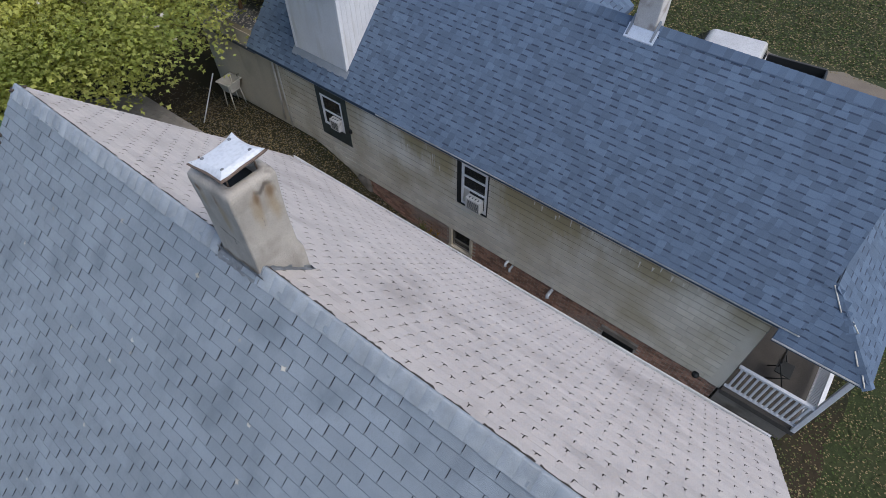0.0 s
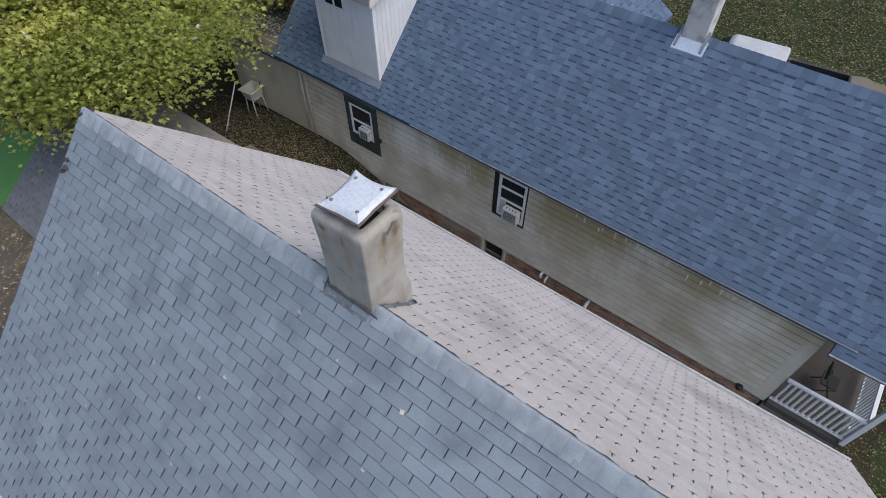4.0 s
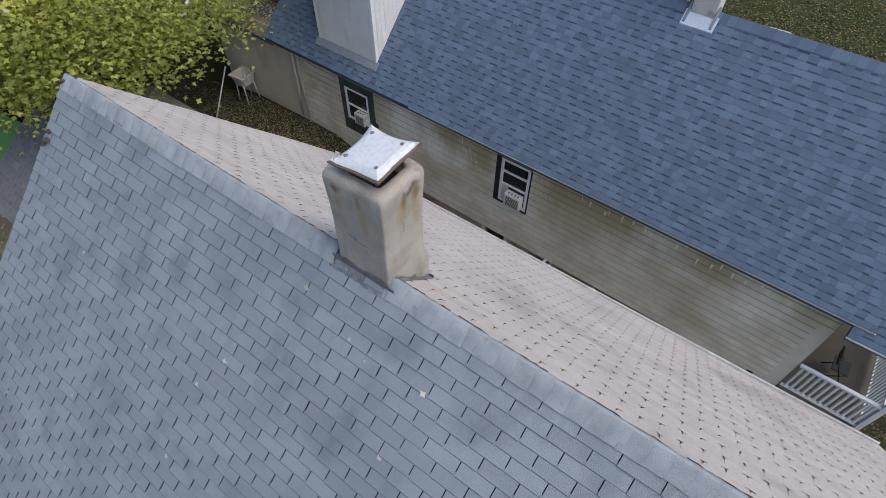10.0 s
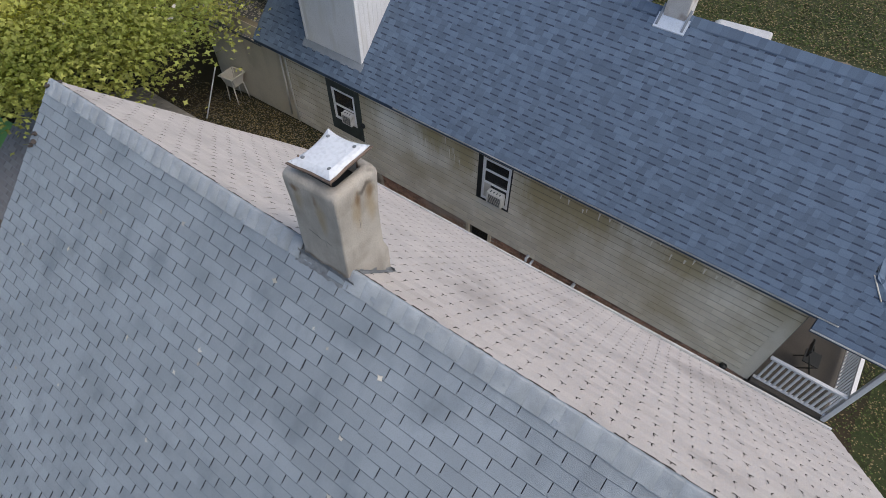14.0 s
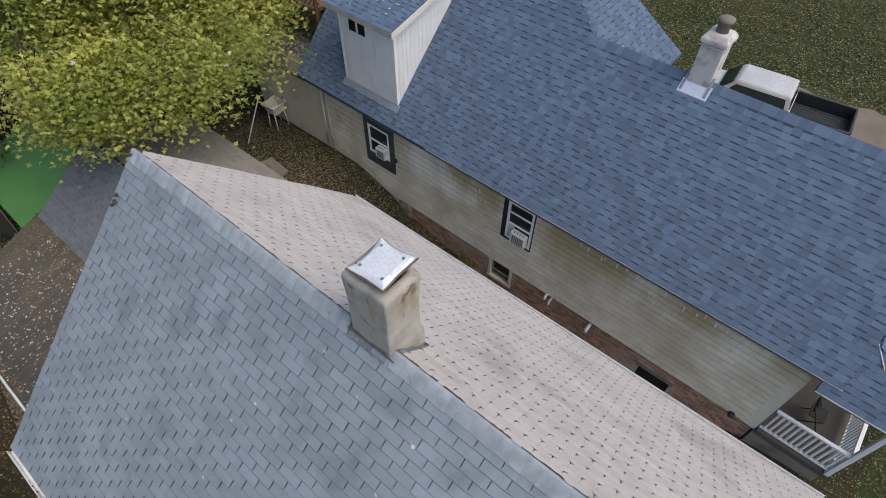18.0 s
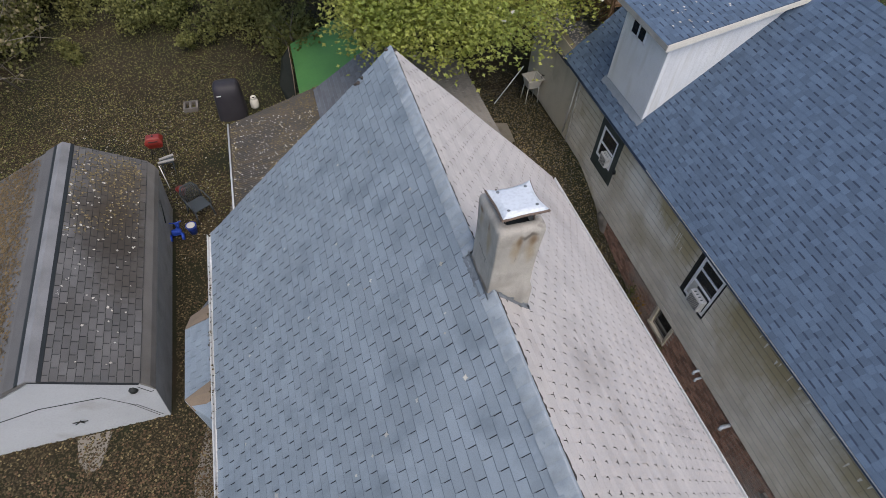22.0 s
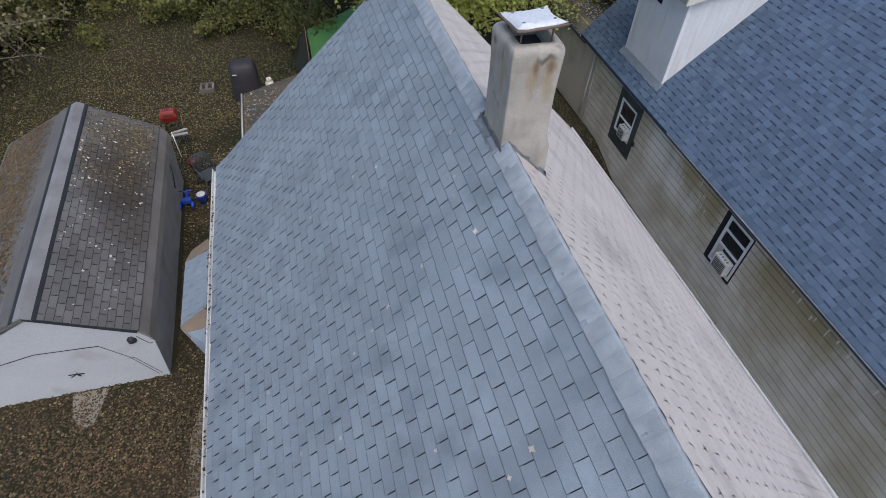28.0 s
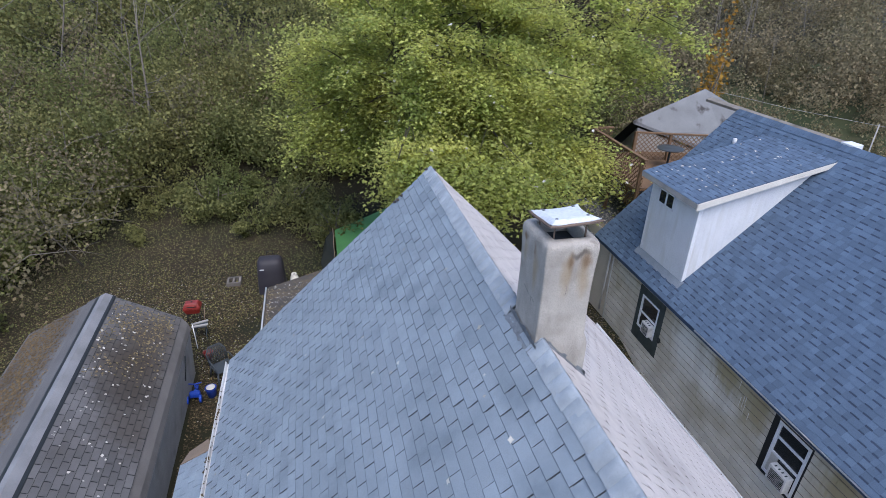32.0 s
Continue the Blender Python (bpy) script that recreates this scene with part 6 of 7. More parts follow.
def garden_chair(at, turn):
    """A moulded plastic armchair with a pierced back."""
    c = thing("garden_chair", (0, 0, 0), "dark gray moulded plastic garden chair", "chair")
    bevelled("seat", (-0.25, 0.25, -0.25, 0.23, 0.40, 0.43), GREYPLASTIC, c, "smooth plastic seat", bevel=0.012)
    for x in (-0.23, 0.23):
        tube("leg", [(x, -0.22, 0.42), (x * 1.15, -0.27, 0.0)], [0.03, 0.022], GREYPLASTIC, c)
        tube("leg", [(x, 0.2, 0.42), (x * 1.15, 0.3, 0.0)], [0.03, 0.022], GREYPLASTIC, c)
        tube("arm", [(x * 1.15, -0.24, 0.4), (x * 1.2, -0.24, 0.64), (x * 1.2, 0.1, 0.66), (x * 1.1, 0.27, 0.62)], 0.02, GREYPLASTIC, c)
    tube("back_frame", [(-0.24, 0.22, 0.42), (-0.25, 0.33, 0.75), (-0.15, 0.38, 0.9), (0.15, 0.38, 0.9), (0.25, 0.33, 0.75), (0.24, 0.22, 0.42)], 0.022, GREYPLASTIC, c)
    for k in range(9):
        x = -0.2 + k * 0.05
        tube("back_slat", [(x, 0.23, 0.43), (x, 0.33, 0.74), (x * 0.8, 0.375, 0.88)], 0.013, GREYPLASTIC, c, sides=5)
    for k in range(6):
        z = 0.5 + k * 0.07
        tube("back_cross_slat", [(-0.23, 0.245 + (z - 0.43) * 0.33, z), (0.23, 0.245 + (z - 0.43) * 0.33, z)], 0.007, GREYPLASTIC, c, sides=5)
    c.matrix_basis = pose(*at, 0, 0, turn) @ Matrix.Scale(1.08, 4)
    return c


garden_chair((-4.93, 10.0, gz(-4.93, 10.0) + 0.03), 31)
rb = thing("red_bucket", (-5.5, 11.0, gz(-5.5, 11.0)), "small red plastic bucket behind the garden chair", "bucket")
lathe("pail", [(0.1, 0.0), (0.14, 0.24), (0.15, 0.26), (0.13, 0.25), (0.09, 0.02)], (-5.5, 11.0, gz(-5.5, 11.0)), RED, rb, sides=18)
tube("bail", [(-5.64, 11.0, gz(-5.5, 11.0) + 0.24), (-5.5, 11.1, gz(-5.5, 11.0) + 0.3), (-5.36, 11.0, gz(-5.5, 11.0) + 0.24)], 0.006, BLACK, rb, sides=5)
BX, BY = -5.2, 9.35
bz_ = gz(BX, BY)
bb = thing("blue_bucket", (BX, BY, bz_), "blue plastic bucket with a pale ring on the leaves", "bucket")
lathe("pail", [(0.11, 0.0), (0.15, 0.3), (0.16, 0.32), (0.14, 0.31), (0.1, 0.05)], (BX, BY, bz_), BLUEPLASTIC, bb, sides=20)
lathe("ring", [(0.1, 0.318), (0.125, 0.33), (0.105, 0.332)], (BX, BY, bz_), TUBWHITE, bb, "pale plastic ring", sides=20)
toy_at = Vector((-0.12, 0.05, 0.02))
toy = thing("toy_tricycle", (-5.5, 9.35, bz_), "blue plastic ride-on toy lying on the leaves", "toy")
bevelled("seat_body", (-5.64, -5.36, 9.15, 9.3, bz_ + 0.1, bz_ + 0.28), BLUEPLASTIC, toy, bevel=0.04)
for x, y, a in ((-5.68, 9.1, 0), (-5.34, 9.1, 0), (-5.5, 9.55, 0)):
    tube("wheel", [(x - 0.03, y, bz_ + 0.11), (x + 0.03, y, bz_ + 0.11)], 0.11, BLUEPLASTIC, toy, sides=14)
tube("fork", [(-5.5, 9.3, bz_ + 0.25), (-5.5, 9.55, bz_ + 0.12)], 0.03, BLUEPLASTIC, toy)
tube("handlebar", [(-5.68, 9.42, bz_ + 0.42), (-5.5, 9.4, bz_ + 0.4), (-5.32, 9.42, bz_ + 0.42)], 0.018, BLUEPLASTIC, toy)
tube("stem", [(-5.5, 9.4, bz_ + 0.2), (-5.5, 9.4, bz_ + 0.41)], 0.02, BLUEPLASTIC, toy)
toy.location += toy_at

# cinder block and a ring pot in the grass
cb = gz(-5.1, 14.7)
cbt = thing("cinder_block", (-4.85, 13.4, cb), "mossy concrete block lying in the grass", "block")
for e in ((-5.1, -4.6, 13.2, 13.28), (-5.1, -4.6, 13.62, 13.7), (-5.1, -5.02, 13.28, 13.62), (-4.68, -4.6, 13.28, 13.62), (-4.9, -4.82, 13.28, 13.62)):
    bevelled("web", (*e, cb - 0.06, cb + 0.14), PEBBLE, cbt, bevel=0.008)
cbt.location += Vector((-0.3, 1.75, 0.04))
pot = thing("flower_pot", (-3.75, 12.2, gz(-3.75, 12.2)), "empty brown pot at the corner of the lean-to", "pot")
lathe("pot", [(0.1, 0.0), (0.15, 0.22), (0.17, 0.23), (0.17, 0.27), (0.14, 0.27), (0.11, 0.05)], (-3.75, 12.2, gz(-3.75, 12.2)), TAN, pot, sides=18)

# green canopy with a black net wall
tent = thing("canopy", (-0.8, 14, gz(-0.8, 14)), "green tarp canopy with a black net end", "canopy")
g0 = gz(-1, 14)
gq = [Vector(p) for p in ((-1.35, 12.9, 0.9 + g0), (-1.3, 16.6, 1.3 + g0), (0.9, 17.8, 1.6 + g0), (1.2, 14.0, 2.0 + g0))]
v, f, n = [], [], 10
for side in (0, 1):
    for j in range(n + 1):
        for i in range(n + 1):
            s, t = i / n, j / n
            p = (gq[0] * (1 - s) + gq[3] * s) * (1 - t) + (gq[1] * (1 - s) + gq[2] * s) * t
            p.z += -0.12 * math.sin(math.pi * s) * math.sin(math.pi * t) + 0.03 * noise.noise(p * 2) - 0.01 * side
            v.append(p)
q = (n + 1) ** 2
for j in range(n):
    for i in range(n):
        a = j * (n + 1) + i
        f += [(a, a + 1, a + n + 2, a + n + 1), (q + a, q + a + n + 1, q + a + n + 2, q + a + 1)]
pm("tarp", v, f, TARP, tent, "bright green tarpaulin", smooth=True)
nv = [Vector(p) for p in ((-1.75, 14.45, g0 + 0.0), (-1.5, 14.3, g0 + 0.05), (-1.42, 14.75, g0 + 1.2), (-1.4, 15.2, g0 + 2.0), (-1.7, 15.0, g0 + 1.75), (-1.95, 14.7, g0 + 0.9))]
pm("net_wall", nv + [p + Vector((0.03, 0.03, 0)) for p in nv], [(0, 1, 2, 3, 4, 5), (11, 10, 9, 8, 7, 6)] + [(i, i + 6, (i + 1) % 6 + 6, (i + 1) % 6) for i in range(6)], MESH, tent, "dark net end panel")
tube("tent_pole", [(-1.5, 14.3, g0), (-1.42, 14.72, g0 + 1.2), (-1.4, 15.2, g0 + 2.05)], 0.015, TAN, tent, "thin bowed pole")
for p in ((0.9, 17.8), (1.2, 14.0), (-1.35, 12.9)):
    tube("tent_leg", [(p[0], p[1], gz(*p)), (p[0], p[1], g0 + (1.6 if p[0] > 0 else 0.92))], 0.015, SHEDGRAY, tent)

# utility tub on legs and a white pole in the gap
TX, TY = 6.85, 12.52
tz = gz(TX, TY)
tub = thing("utility_tub", (TX, TY, tz), "white plastic utility tub on legs by the wall", "utility sink")
bm = bmesh.new()
prev = None
for hx, hy, z in ((0.22, 0.2, 0.62), (0.29, 0.27, 0.95), (0.32, 0.3, 0.96), (0.32, 0.3, 0.99), (0.28, 0.26, 0.99), (0.2, 0.18, 0.66)):
    ring = [bm.verts.new((TX + sx * hx, TY + sy * hy, tz + z)) for sx, sy in ((-1, -1), (1, -1), (1, 1), (-1, 1))]
    if prev:
        for k in range(4):
            bm.faces.new((prev[k], prev[(k + 1) % 4], ring[(k + 1) % 4], ring[k]))
    else:
        bm.faces.new(ring)
    prev = ring
bm.faces.new(prev)
bmesh.ops.bevel(bm, geom=[e for e in bm.edges if abs(e.verts[0].co.z - e.verts[1].co.z) > 0.1], offset=0.04, segments=3, affect="EDGES")
bm_mesh(bm, "basin", TUBWHITE, tub, "deep white basin", Matrix.Translation((TX, TY, 0)) @ Matrix.Rotation(0.1, 4, "Z") @ Matrix.Translation((-TX, -TY, 0)))
for sx in (-1, 1):
    for sy in (-1, 1):
        tube("leg", [(TX + sx * 0.2, TY + sy * 0.18, tz + 0.64), (TX + sx * 0.24, TY + sy * 0.22, tz)], 0.02, TUBWHITE, tub)
lump("leaf_clump", (TX, TY, tz + 0.68), (0.12, 0.1, 0.04), LITTER, tub, seed=2, rough=0.7)
tube("tap", [(TX + 0.28, TY - 0.1, tz + 0.98), (TX + 0.3, TY - 0.1, tz + 1.08), (TX + 0.42, TY - 0.2, tz + 1.06)], 0.015, BLACK, tub)
pole = thing("pole", (5.5, 12.6, gz(5.5, 12.6)), "white plastic pole leaning in the gap", "pole")
tube("pole_bar", [(5.5, 12.6, gz(5.5, 12.6) - 0.02), (6.6, 12.93, 2.02)], 0.022, CAPWHITE, pole)

# ---- pickup on the drive ----
def pickup():
    t = thing("pickup_truck", (0, 0, 0), "white pickup truck with an empty black bed", "truck")
    for y in (-1.9, 1.75):
        for s in (-1, 1):
            w = tube("wheel", [(s * 0.62, y, 0.36), (s * 0.86, y, 0.36)], 0.36, BLACK, t, "black tyre", sides=20)
            tube("rim", [(s * 0.85, y, 0.36), (s * 0.88, y, 0.36)], 0.2, GUTTER, w, sides=14)
    bevelled("chassis", (-0.85, 0.85, -2.75, 2.7, 0.4, 0.62), BLACK, t, bevel=0.03)
    bevelled("bed_floor", (-0.82, 0.82, -2.7, -0.75, 0.62, 0.72), BLACK, t, "black bed liner", bevel=0.01)
    for x0, x1 in ((-0.93, -0.8), (0.8, 0.93)):
        bevelled("bed_side", (x0, x1, -2.75, -0.7, 0.55, 1.18), COVER, t, "dark bed side", bevel=0.03)
        bevelled("bed_liner_side", (x0 + (0.13 if x0 < 0 else -0.02), x1 + (0.02 if x0 < 0 else -0.13), -2.7, -0.74, 0.7, 1.19), BLACK, t, "black liner side", bevel=0.005)
    bevelled("tailgate", (-0.8, 0.8, -2.78, -2.7, 0.6, 1.16), BLACK, t, "black tailgate", bevel=0.01)
    for k in range(9):
        x = -0.7 + k * 0.17
        bevelled("bed_rib", (x, x + 0.06, -2.65, -0.8, 0.72, 0.735), GREYPLASTIC, t, bevel=0.004, seg=1)
    bm = bmesh.new()
    prev = None
    for y, w, z0, z1 in ((-0.72, 0.93, 0.5, 1.0), (-0.71, 0.93, 0.5, 1.12), (0.9, 0.93, 0.5, 1.12), (2.5, 0.9, 0.5, 1.02), (2.78, 0.8, 0.55, 0.9)):
        ring = [bm.verts.new(p) for p in ((-w, y, z0), (w, y, z0), (w, y, z1), (-w, y, z1))]
        if prev:
            for k in range(4):
                bm.faces.new((prev[k], prev[(k + 1) % 4], ring[(k + 1) % 4], ring[k]))
        else:
            bm.faces.new(ring)
        prev = ring
    bm.faces.new(prev)
    bmesh.ops.bevel(bm, geom=list(bm.edges), offset=0.05, segments=2, affect="EDGES")
    bm_mesh(bm, "body", CARWHITE, t, "white painted body and hood")
    bm = bmesh.new()
    prev = None
    for z, w, ya, yb in ((1.1, 0.88, -0.68, 1.95), (1.62, 0.72, -0.55, 1.4), (1.68, 0.66, -0.48, 1.3)):
        ring = [bm.verts.new(p) for p in ((-w, ya, z), (w, ya, z), (w, yb, z), (-w, yb, z))]
        if prev:
            for k in range(4):
                bm.faces.new((prev[k], prev[(k + 1) % 4], ring[(k + 1) % 4], ring[k]))
        prev = ring
    bm.faces.new(prev)
    bmesh.ops.bevel(bm, geom=list(bm.edges), offset=0.025, segments=2, affect="EDGES")
    bm_mesh(bm, "cab", CARWHITE, t, "white cab")
    for name, quad in (("windshield", ((-0.74, 1.9, 1.17), (0.74, 1.9, 1.17), (0.64, 1.5, 1.57), (-0.64, 1.5, 1.57))),
                       ("rear_window", ((-0.7, -0.655, 1.2), (0.7, -0.655, 1.2), (0.6, -0.545, 1.52), (-0.6, -0.545, 1.52))),
                       ("side_window", ((-0.855, -0.5, 1.2), (-0.855, 1.65, 1.2), (-0.755, 1.35, 1.55), (-0.755, -0.4, 1.55))),
                       ("side_window", ((0.855, -0.5, 1.2), (0.855, 1.65, 1.2), (0.755, 1.35, 1.55), (0.755, -0.4, 1.55)))):
        q = [Vector(p) for p in quad]
        nrm = (q[1] - q[0]).cross(q[3] - q[0]).normalized()
        if nrm.dot(sum(q, Vector()) / 4 - Vector((0, 0.2, 1.3))) < 0:
            nrm = -nrm
        pm(name, [p + nrm * 0.02 for p in q] + [p - nrm * 0.02 for p in q], [(0, 1, 2, 3), (7, 6, 5, 4)] + [(i, i + 4, (i + 1) % 4 + 4, (i + 1) % 4) for i in range(4)], GLASS, t)
    for s in (-1, 1):
        bevelled("mirror", (s * 1.03 - 0.08, s * 1.03 + 0.08, 1.5, 1.6, 1.15, 1.32), BLACK, t, bevel=0.02)
        bevelled("headlight", (s * 0.65 - 0.15, s * 0.65 + 0.15, 2.74, 2.8, 0.7, 0.85), GLASS, t, bevel=0.01)
    bevelled("bumper", (-0.9, 0.9, 2.74, 2.9, 0.45, 0.6), GUTTER, t, bevel=0.03)
    t.matrix_basis = pose(19.7, -0.6, gz(19.7, -0.6), 0, 0, 5)


pickup()


def patch(name, x0, x1, y0, y1, step, lift, material, label, edge=0.8, seed=0):
    """A sheet laid on the ground with a ragged border."""
    v, f = [], []
    xs, ys = int((x1 - x0) / step), int((y1 - y0) / step)
    for j in range(ys + 1):
        for i in range(xs + 1):
            x, y = x0 + i * step, y0 + j * step
            if i in (0, xs) or j in (0, ys):
                x += edge * noise.noise(Vector((x * 0.7, y * 0.7, seed)))
                y += edge * noise.noise(Vector((x * 0.7, y * 0.7, seed + 5)))
            v.append((x, y, ground_z(x, y) + (lift if 0 < i < xs and 0 < j < ys else -0.03)))
    for j in range(ys):
        for i in range(xs):
            a = j * (xs + 1) + i
            f.append((a, a + 1, a + xs + 2, a + xs + 1))
    return tagged(pm(name, v, f, material, smooth=True), label, "ground", kind="structure")


patch("lawn", 13.2, 58, -28, 40, 1.0, 0.05, LAWN, "dull green lawn flecked with fallen leaves")
patch("driveway", 18.4, 23.6, -27, 0.4, 0.6, 0.16, GRAVEL, "tan gravel drive", 0.9, 3)
patch("lawn", 5.2, 13.2, -22, -6.6, 0.8, 0.04, LAWN, "green grass strip before the porch", 0.5, 7)

# ---- leaves, trees and woods ----
NR = np.random.RandomState(77)
STAR = np.array([(0.0, -0.5), (0.16, -0.22), (0.5, -0.3), (0.3, 0.02), (0.46, 0.28), (0.16, 0.2), (0.0, 0.55), (-0.16, 0.2), (-0.46, 0.28), (-0.3, 0.02), (-0.5, -0.3), (-0.16, -0.22)])
LOBED = np.array([(0.0, -0.5), (0.2, -0.16), (0.5, 0.0), (0.2, 0.16), (0.0, 0.58), (-0.2, 0.16), (-0.5, 0.0), (-0.2, -0.16)])
KITE = np.array([(0.0, -0.5), (0.36, 0.0), (0.0, 0.5), (-0.36, 0.0)])


def leaf_cloud(name, pos, size, material, parent=None, label="", shape=KITE, flat=0.0, curl=0.12, up=None):
    """Leaf blades at pos; flat: 1 lies level, 0 hangs any way."""
    n, k = len(pos), len(shape)
    nrm = NR.normal(size=(n, 3))
    nrm[:, 2] = np.abs(nrm[:, 2]) + flat * 6
    if up:  # lying on a slope
        nrm = NR.normal(size=(n, 3)) * 0.7 + np.array(up) * 5
    nrm /= np.linalg.norm(nrm, axis=1)[:, None]
    ref = NR.normal(size=(n, 3))
    u = np.cross(nrm, ref)
    u /= np.linalg.norm(u, axis=1)[:, None] + 1e-9
    w = np.cross(nrm, u)
    s = (size * NR.uniform(0.65, 1.3, n))[:, None, None]
    r2 = (shape ** 2).sum(1)
    verts = pos[:, None, :] + s * (u[:, None, :] * shape[None, :, :1] + w[:, None, :] * shape[None, :, 1:] - nrm[:, None, :] * (curl * 4 * r2)[None, :, None])
    verts = verts.reshape(-1, 3)
    me = bpy.data.meshes.new(name)
    me.vertices.add(n * k)
    me.vertices.foreach_set("co", verts.astype(np.float32).ravel())
    me.loops.add(n * k)
    me.loops.foreach_set("vertex_index", np.arange(n * k, dtype=np.int32))
    me.polygons.add(n)
    me.polygons.foreach_set("loop_start", np.arange(0, n * k, k, dtype=np.int32))
    me.polygons.foreach_set("loop_total", np.full(n, k, dtype=np.int32))
    me.update(calc_edges=True)
    me.materials.append(material)
    ob = new(name, me)
    adopt(ob, parent)
    if label:
        ob["label"] = label
    return ob


def maple(at, height, crown_c, crown_r, sprays, per, leaf, label, seed, material, boughs=()):
    """A maple: tapered trunk, forking limbs, and sprays of leaves at the limb ends."""
    rng = np.random.RandomState(seed)
    tree = thing("tree", at, label, "tree")
    base = Vector(at)
    c, r = np.array(crown_c), np.array(crown_r)
    tips = []
    while len(tips) < sprays:
        d = rng.normal(size=3)
        d /= np.linalg.norm(d)
        rad = rng.uniform(0.35, 1.0) ** 0.5
        lump_ = 1 + 0.32 * noise.noise(Vector(d * 2.2 + seed))
        p = c + d * r * rad * lump_
        if p[2] > c[2] - r[2] * 0.9:
            tips.append(p)
    low = []
    for x0, x1, y0, y1, z0, z1, k in boughs:
        low += [p for p in rng.uniform((x0, y0, z0), (x1, y1, z1), (k, 3))]
    tips = np.array(tips + low)
    top = Vector((crown_c[0], crown_c[1], crown_c[2]))
    trunk_pts = [base + (top - base) * t + Vector((0.15 * math.sin(5 * t), 0.12 * math.cos(4 * t), 0)) * t for t in np.linspace(0, 1, 7)]
    tube("trunk", trunk_pts, [0.34, 0.28, 0.25, 0.22, 0.19, 0.15, 0.1], BARK, tree, "brown furrowed trunk", sides=10)
    order = np.argsort(rng.rand(len(tips)))
    for i in order[:26]:
        tip = Vector(tips[i])
        k = rng.randint(2, 6)
        start = trunk_pts[k]
        mid = start.lerp(tip, 0.5) + Vector((0, 0, 0.5))
        tube("limb", [start, start.lerp(mid, 0.6), mid, mid.lerp(tip, 0.6) + Vector((0, 0, 0.15)), tip], [0.09, 0.07, 0.05, 0.03, 0.012], BARK, tree, sides=6)
    for i in order[26:120]:
        tip = Vector(tips[i])
        near = Vector(tips[order[rng.randint(0, 26)]])
        s = near.lerp(top, 0.45)
        tube("twig", [s, s.lerp(tip, 0.5) + Vector((0, 0, 0.25)), tip], [0.03, 0.02, 0.006], BARK, tree, sides=5)
    for i in range(len(tips) - len(low), len(tips), 5):
        tip = Vector(tips[i])
        start = trunk_pts[4].lerp(tip, 0.35) + Vector((0, 0, 0.6))
        tube("bough", [trunk_pts[4], start, start.lerp(tip, 0.6) + Vector((0, 0, 0.35)), tip], [0.07, 0.05, 0.025, 0.008], BARK, tree, sides=6)
    pos = []
    for p in tips:
        out = p - c
        out = out / (np.linalg.norm(out) + 1e-6)
        n = int(per * rng.uniform(0.5, 1.5))
        t = rng.rand(n, 1) ** 0.7
        spread = rng.normal(size=(n, 3)) * np.array((0.42, 0.42, 0.22)) * (0.5 + 0.5 * t)
        pos.append(p - out * (1 - t) * 1.1 + spread - np.array((0, 0, 0.35)) * t ** 2)
    pos = np.concatenate(pos)
    leaf_cloud("crown", pos, leaf, material, tree, "yellow-green lobed leaves in loose sprays", LOBED, 0.2)
    leaf_cloud("pale_leaves", pos[::420] + np.array((0, 0, 0.1)), leaf * 1.1, PALELEAF, tree, "leaves turned over to their pale undersides", STAR, 0.2)
    return tree


maple((1.5, 19.0, ground_z(1.5, 19)), 13, (3.2, 17.2, 8.3), (5.2, 6.3, 4.8), 430, 320, 0.118, "large maple turning yellow-green behind the house", 5, LEAF,
      ((0.1, 1.8, 9.6, 12.5, 5.2, 6.8, 34), (-3.2, 0.4, 14.5, 18.0, 5.0, 8.5, 60), (1.2, 5.4, 8.8, 12.0, 5.0, 6.6, 52), (4.8, 7.6, 10.8, 13.6, 4.8, 6.6, 30), (1.4, 5.6, 11.6, 14.4, 5.8, 8.2, 60), (1.0, 6.6, 11.0, 13.0, 6.4, 8.6, 60)))
maple((11.0, 22.0, ground_z(11, 22)), 14, (9.4, 21.0, 9.2), (6.4, 5.4, 4.6), 280, 150, 0.16, "maple with yellow-green leaves behind the deck", 9, LEAF)


def bush(at, r, n, size, material, label, seed, stems=5):
    """A bush or young tree of leaning stems and leaf clumps."""
    rng = np.random.RandomState(seed)
    b = thing("bush", at, label, "bush", "undergrowth at the wood's edge")
    for k in range(stems):
        e = Vector(at) + Vector((rng.uniform(-1, 1) * r[0] * 0.7, rng.uniform(-1, 1) * r[1] * 0.7, r[2] * rng.uniform(1.0, 1.9)))
        m_ = Vector(at).lerp(e, 0.5) + Vector((rng.uniform(-0.3, 0.3), rng.uniform(-0.3, 0.3), 0.3))
        tube("stem", [Vector(at), m_, e], [0.05, 0.03, 0.008], TWIG, b, sides=5)
    cl = rng.normal(size=(max(6, n // 45), 3))
    cl /= np.linalg.norm(cl, axis=1)[:, None]
    cl *= rng.uniform(0.4, 1.0, (len(cl), 1))
    pick = cl[rng.randint(0, len(cl), n)] + rng.normal(size=(n, 3)) * 0.17
    pos = np.array(at) + np.array((0, 0, r[2] * 0.85)) + pick * np.array(r)
    pos[:, 2] = np.maximum(pos[:, 2], at[2] + 0.05)
    leaf_cloud("foliage", pos, size, material, b, shape=KITE)
    return b


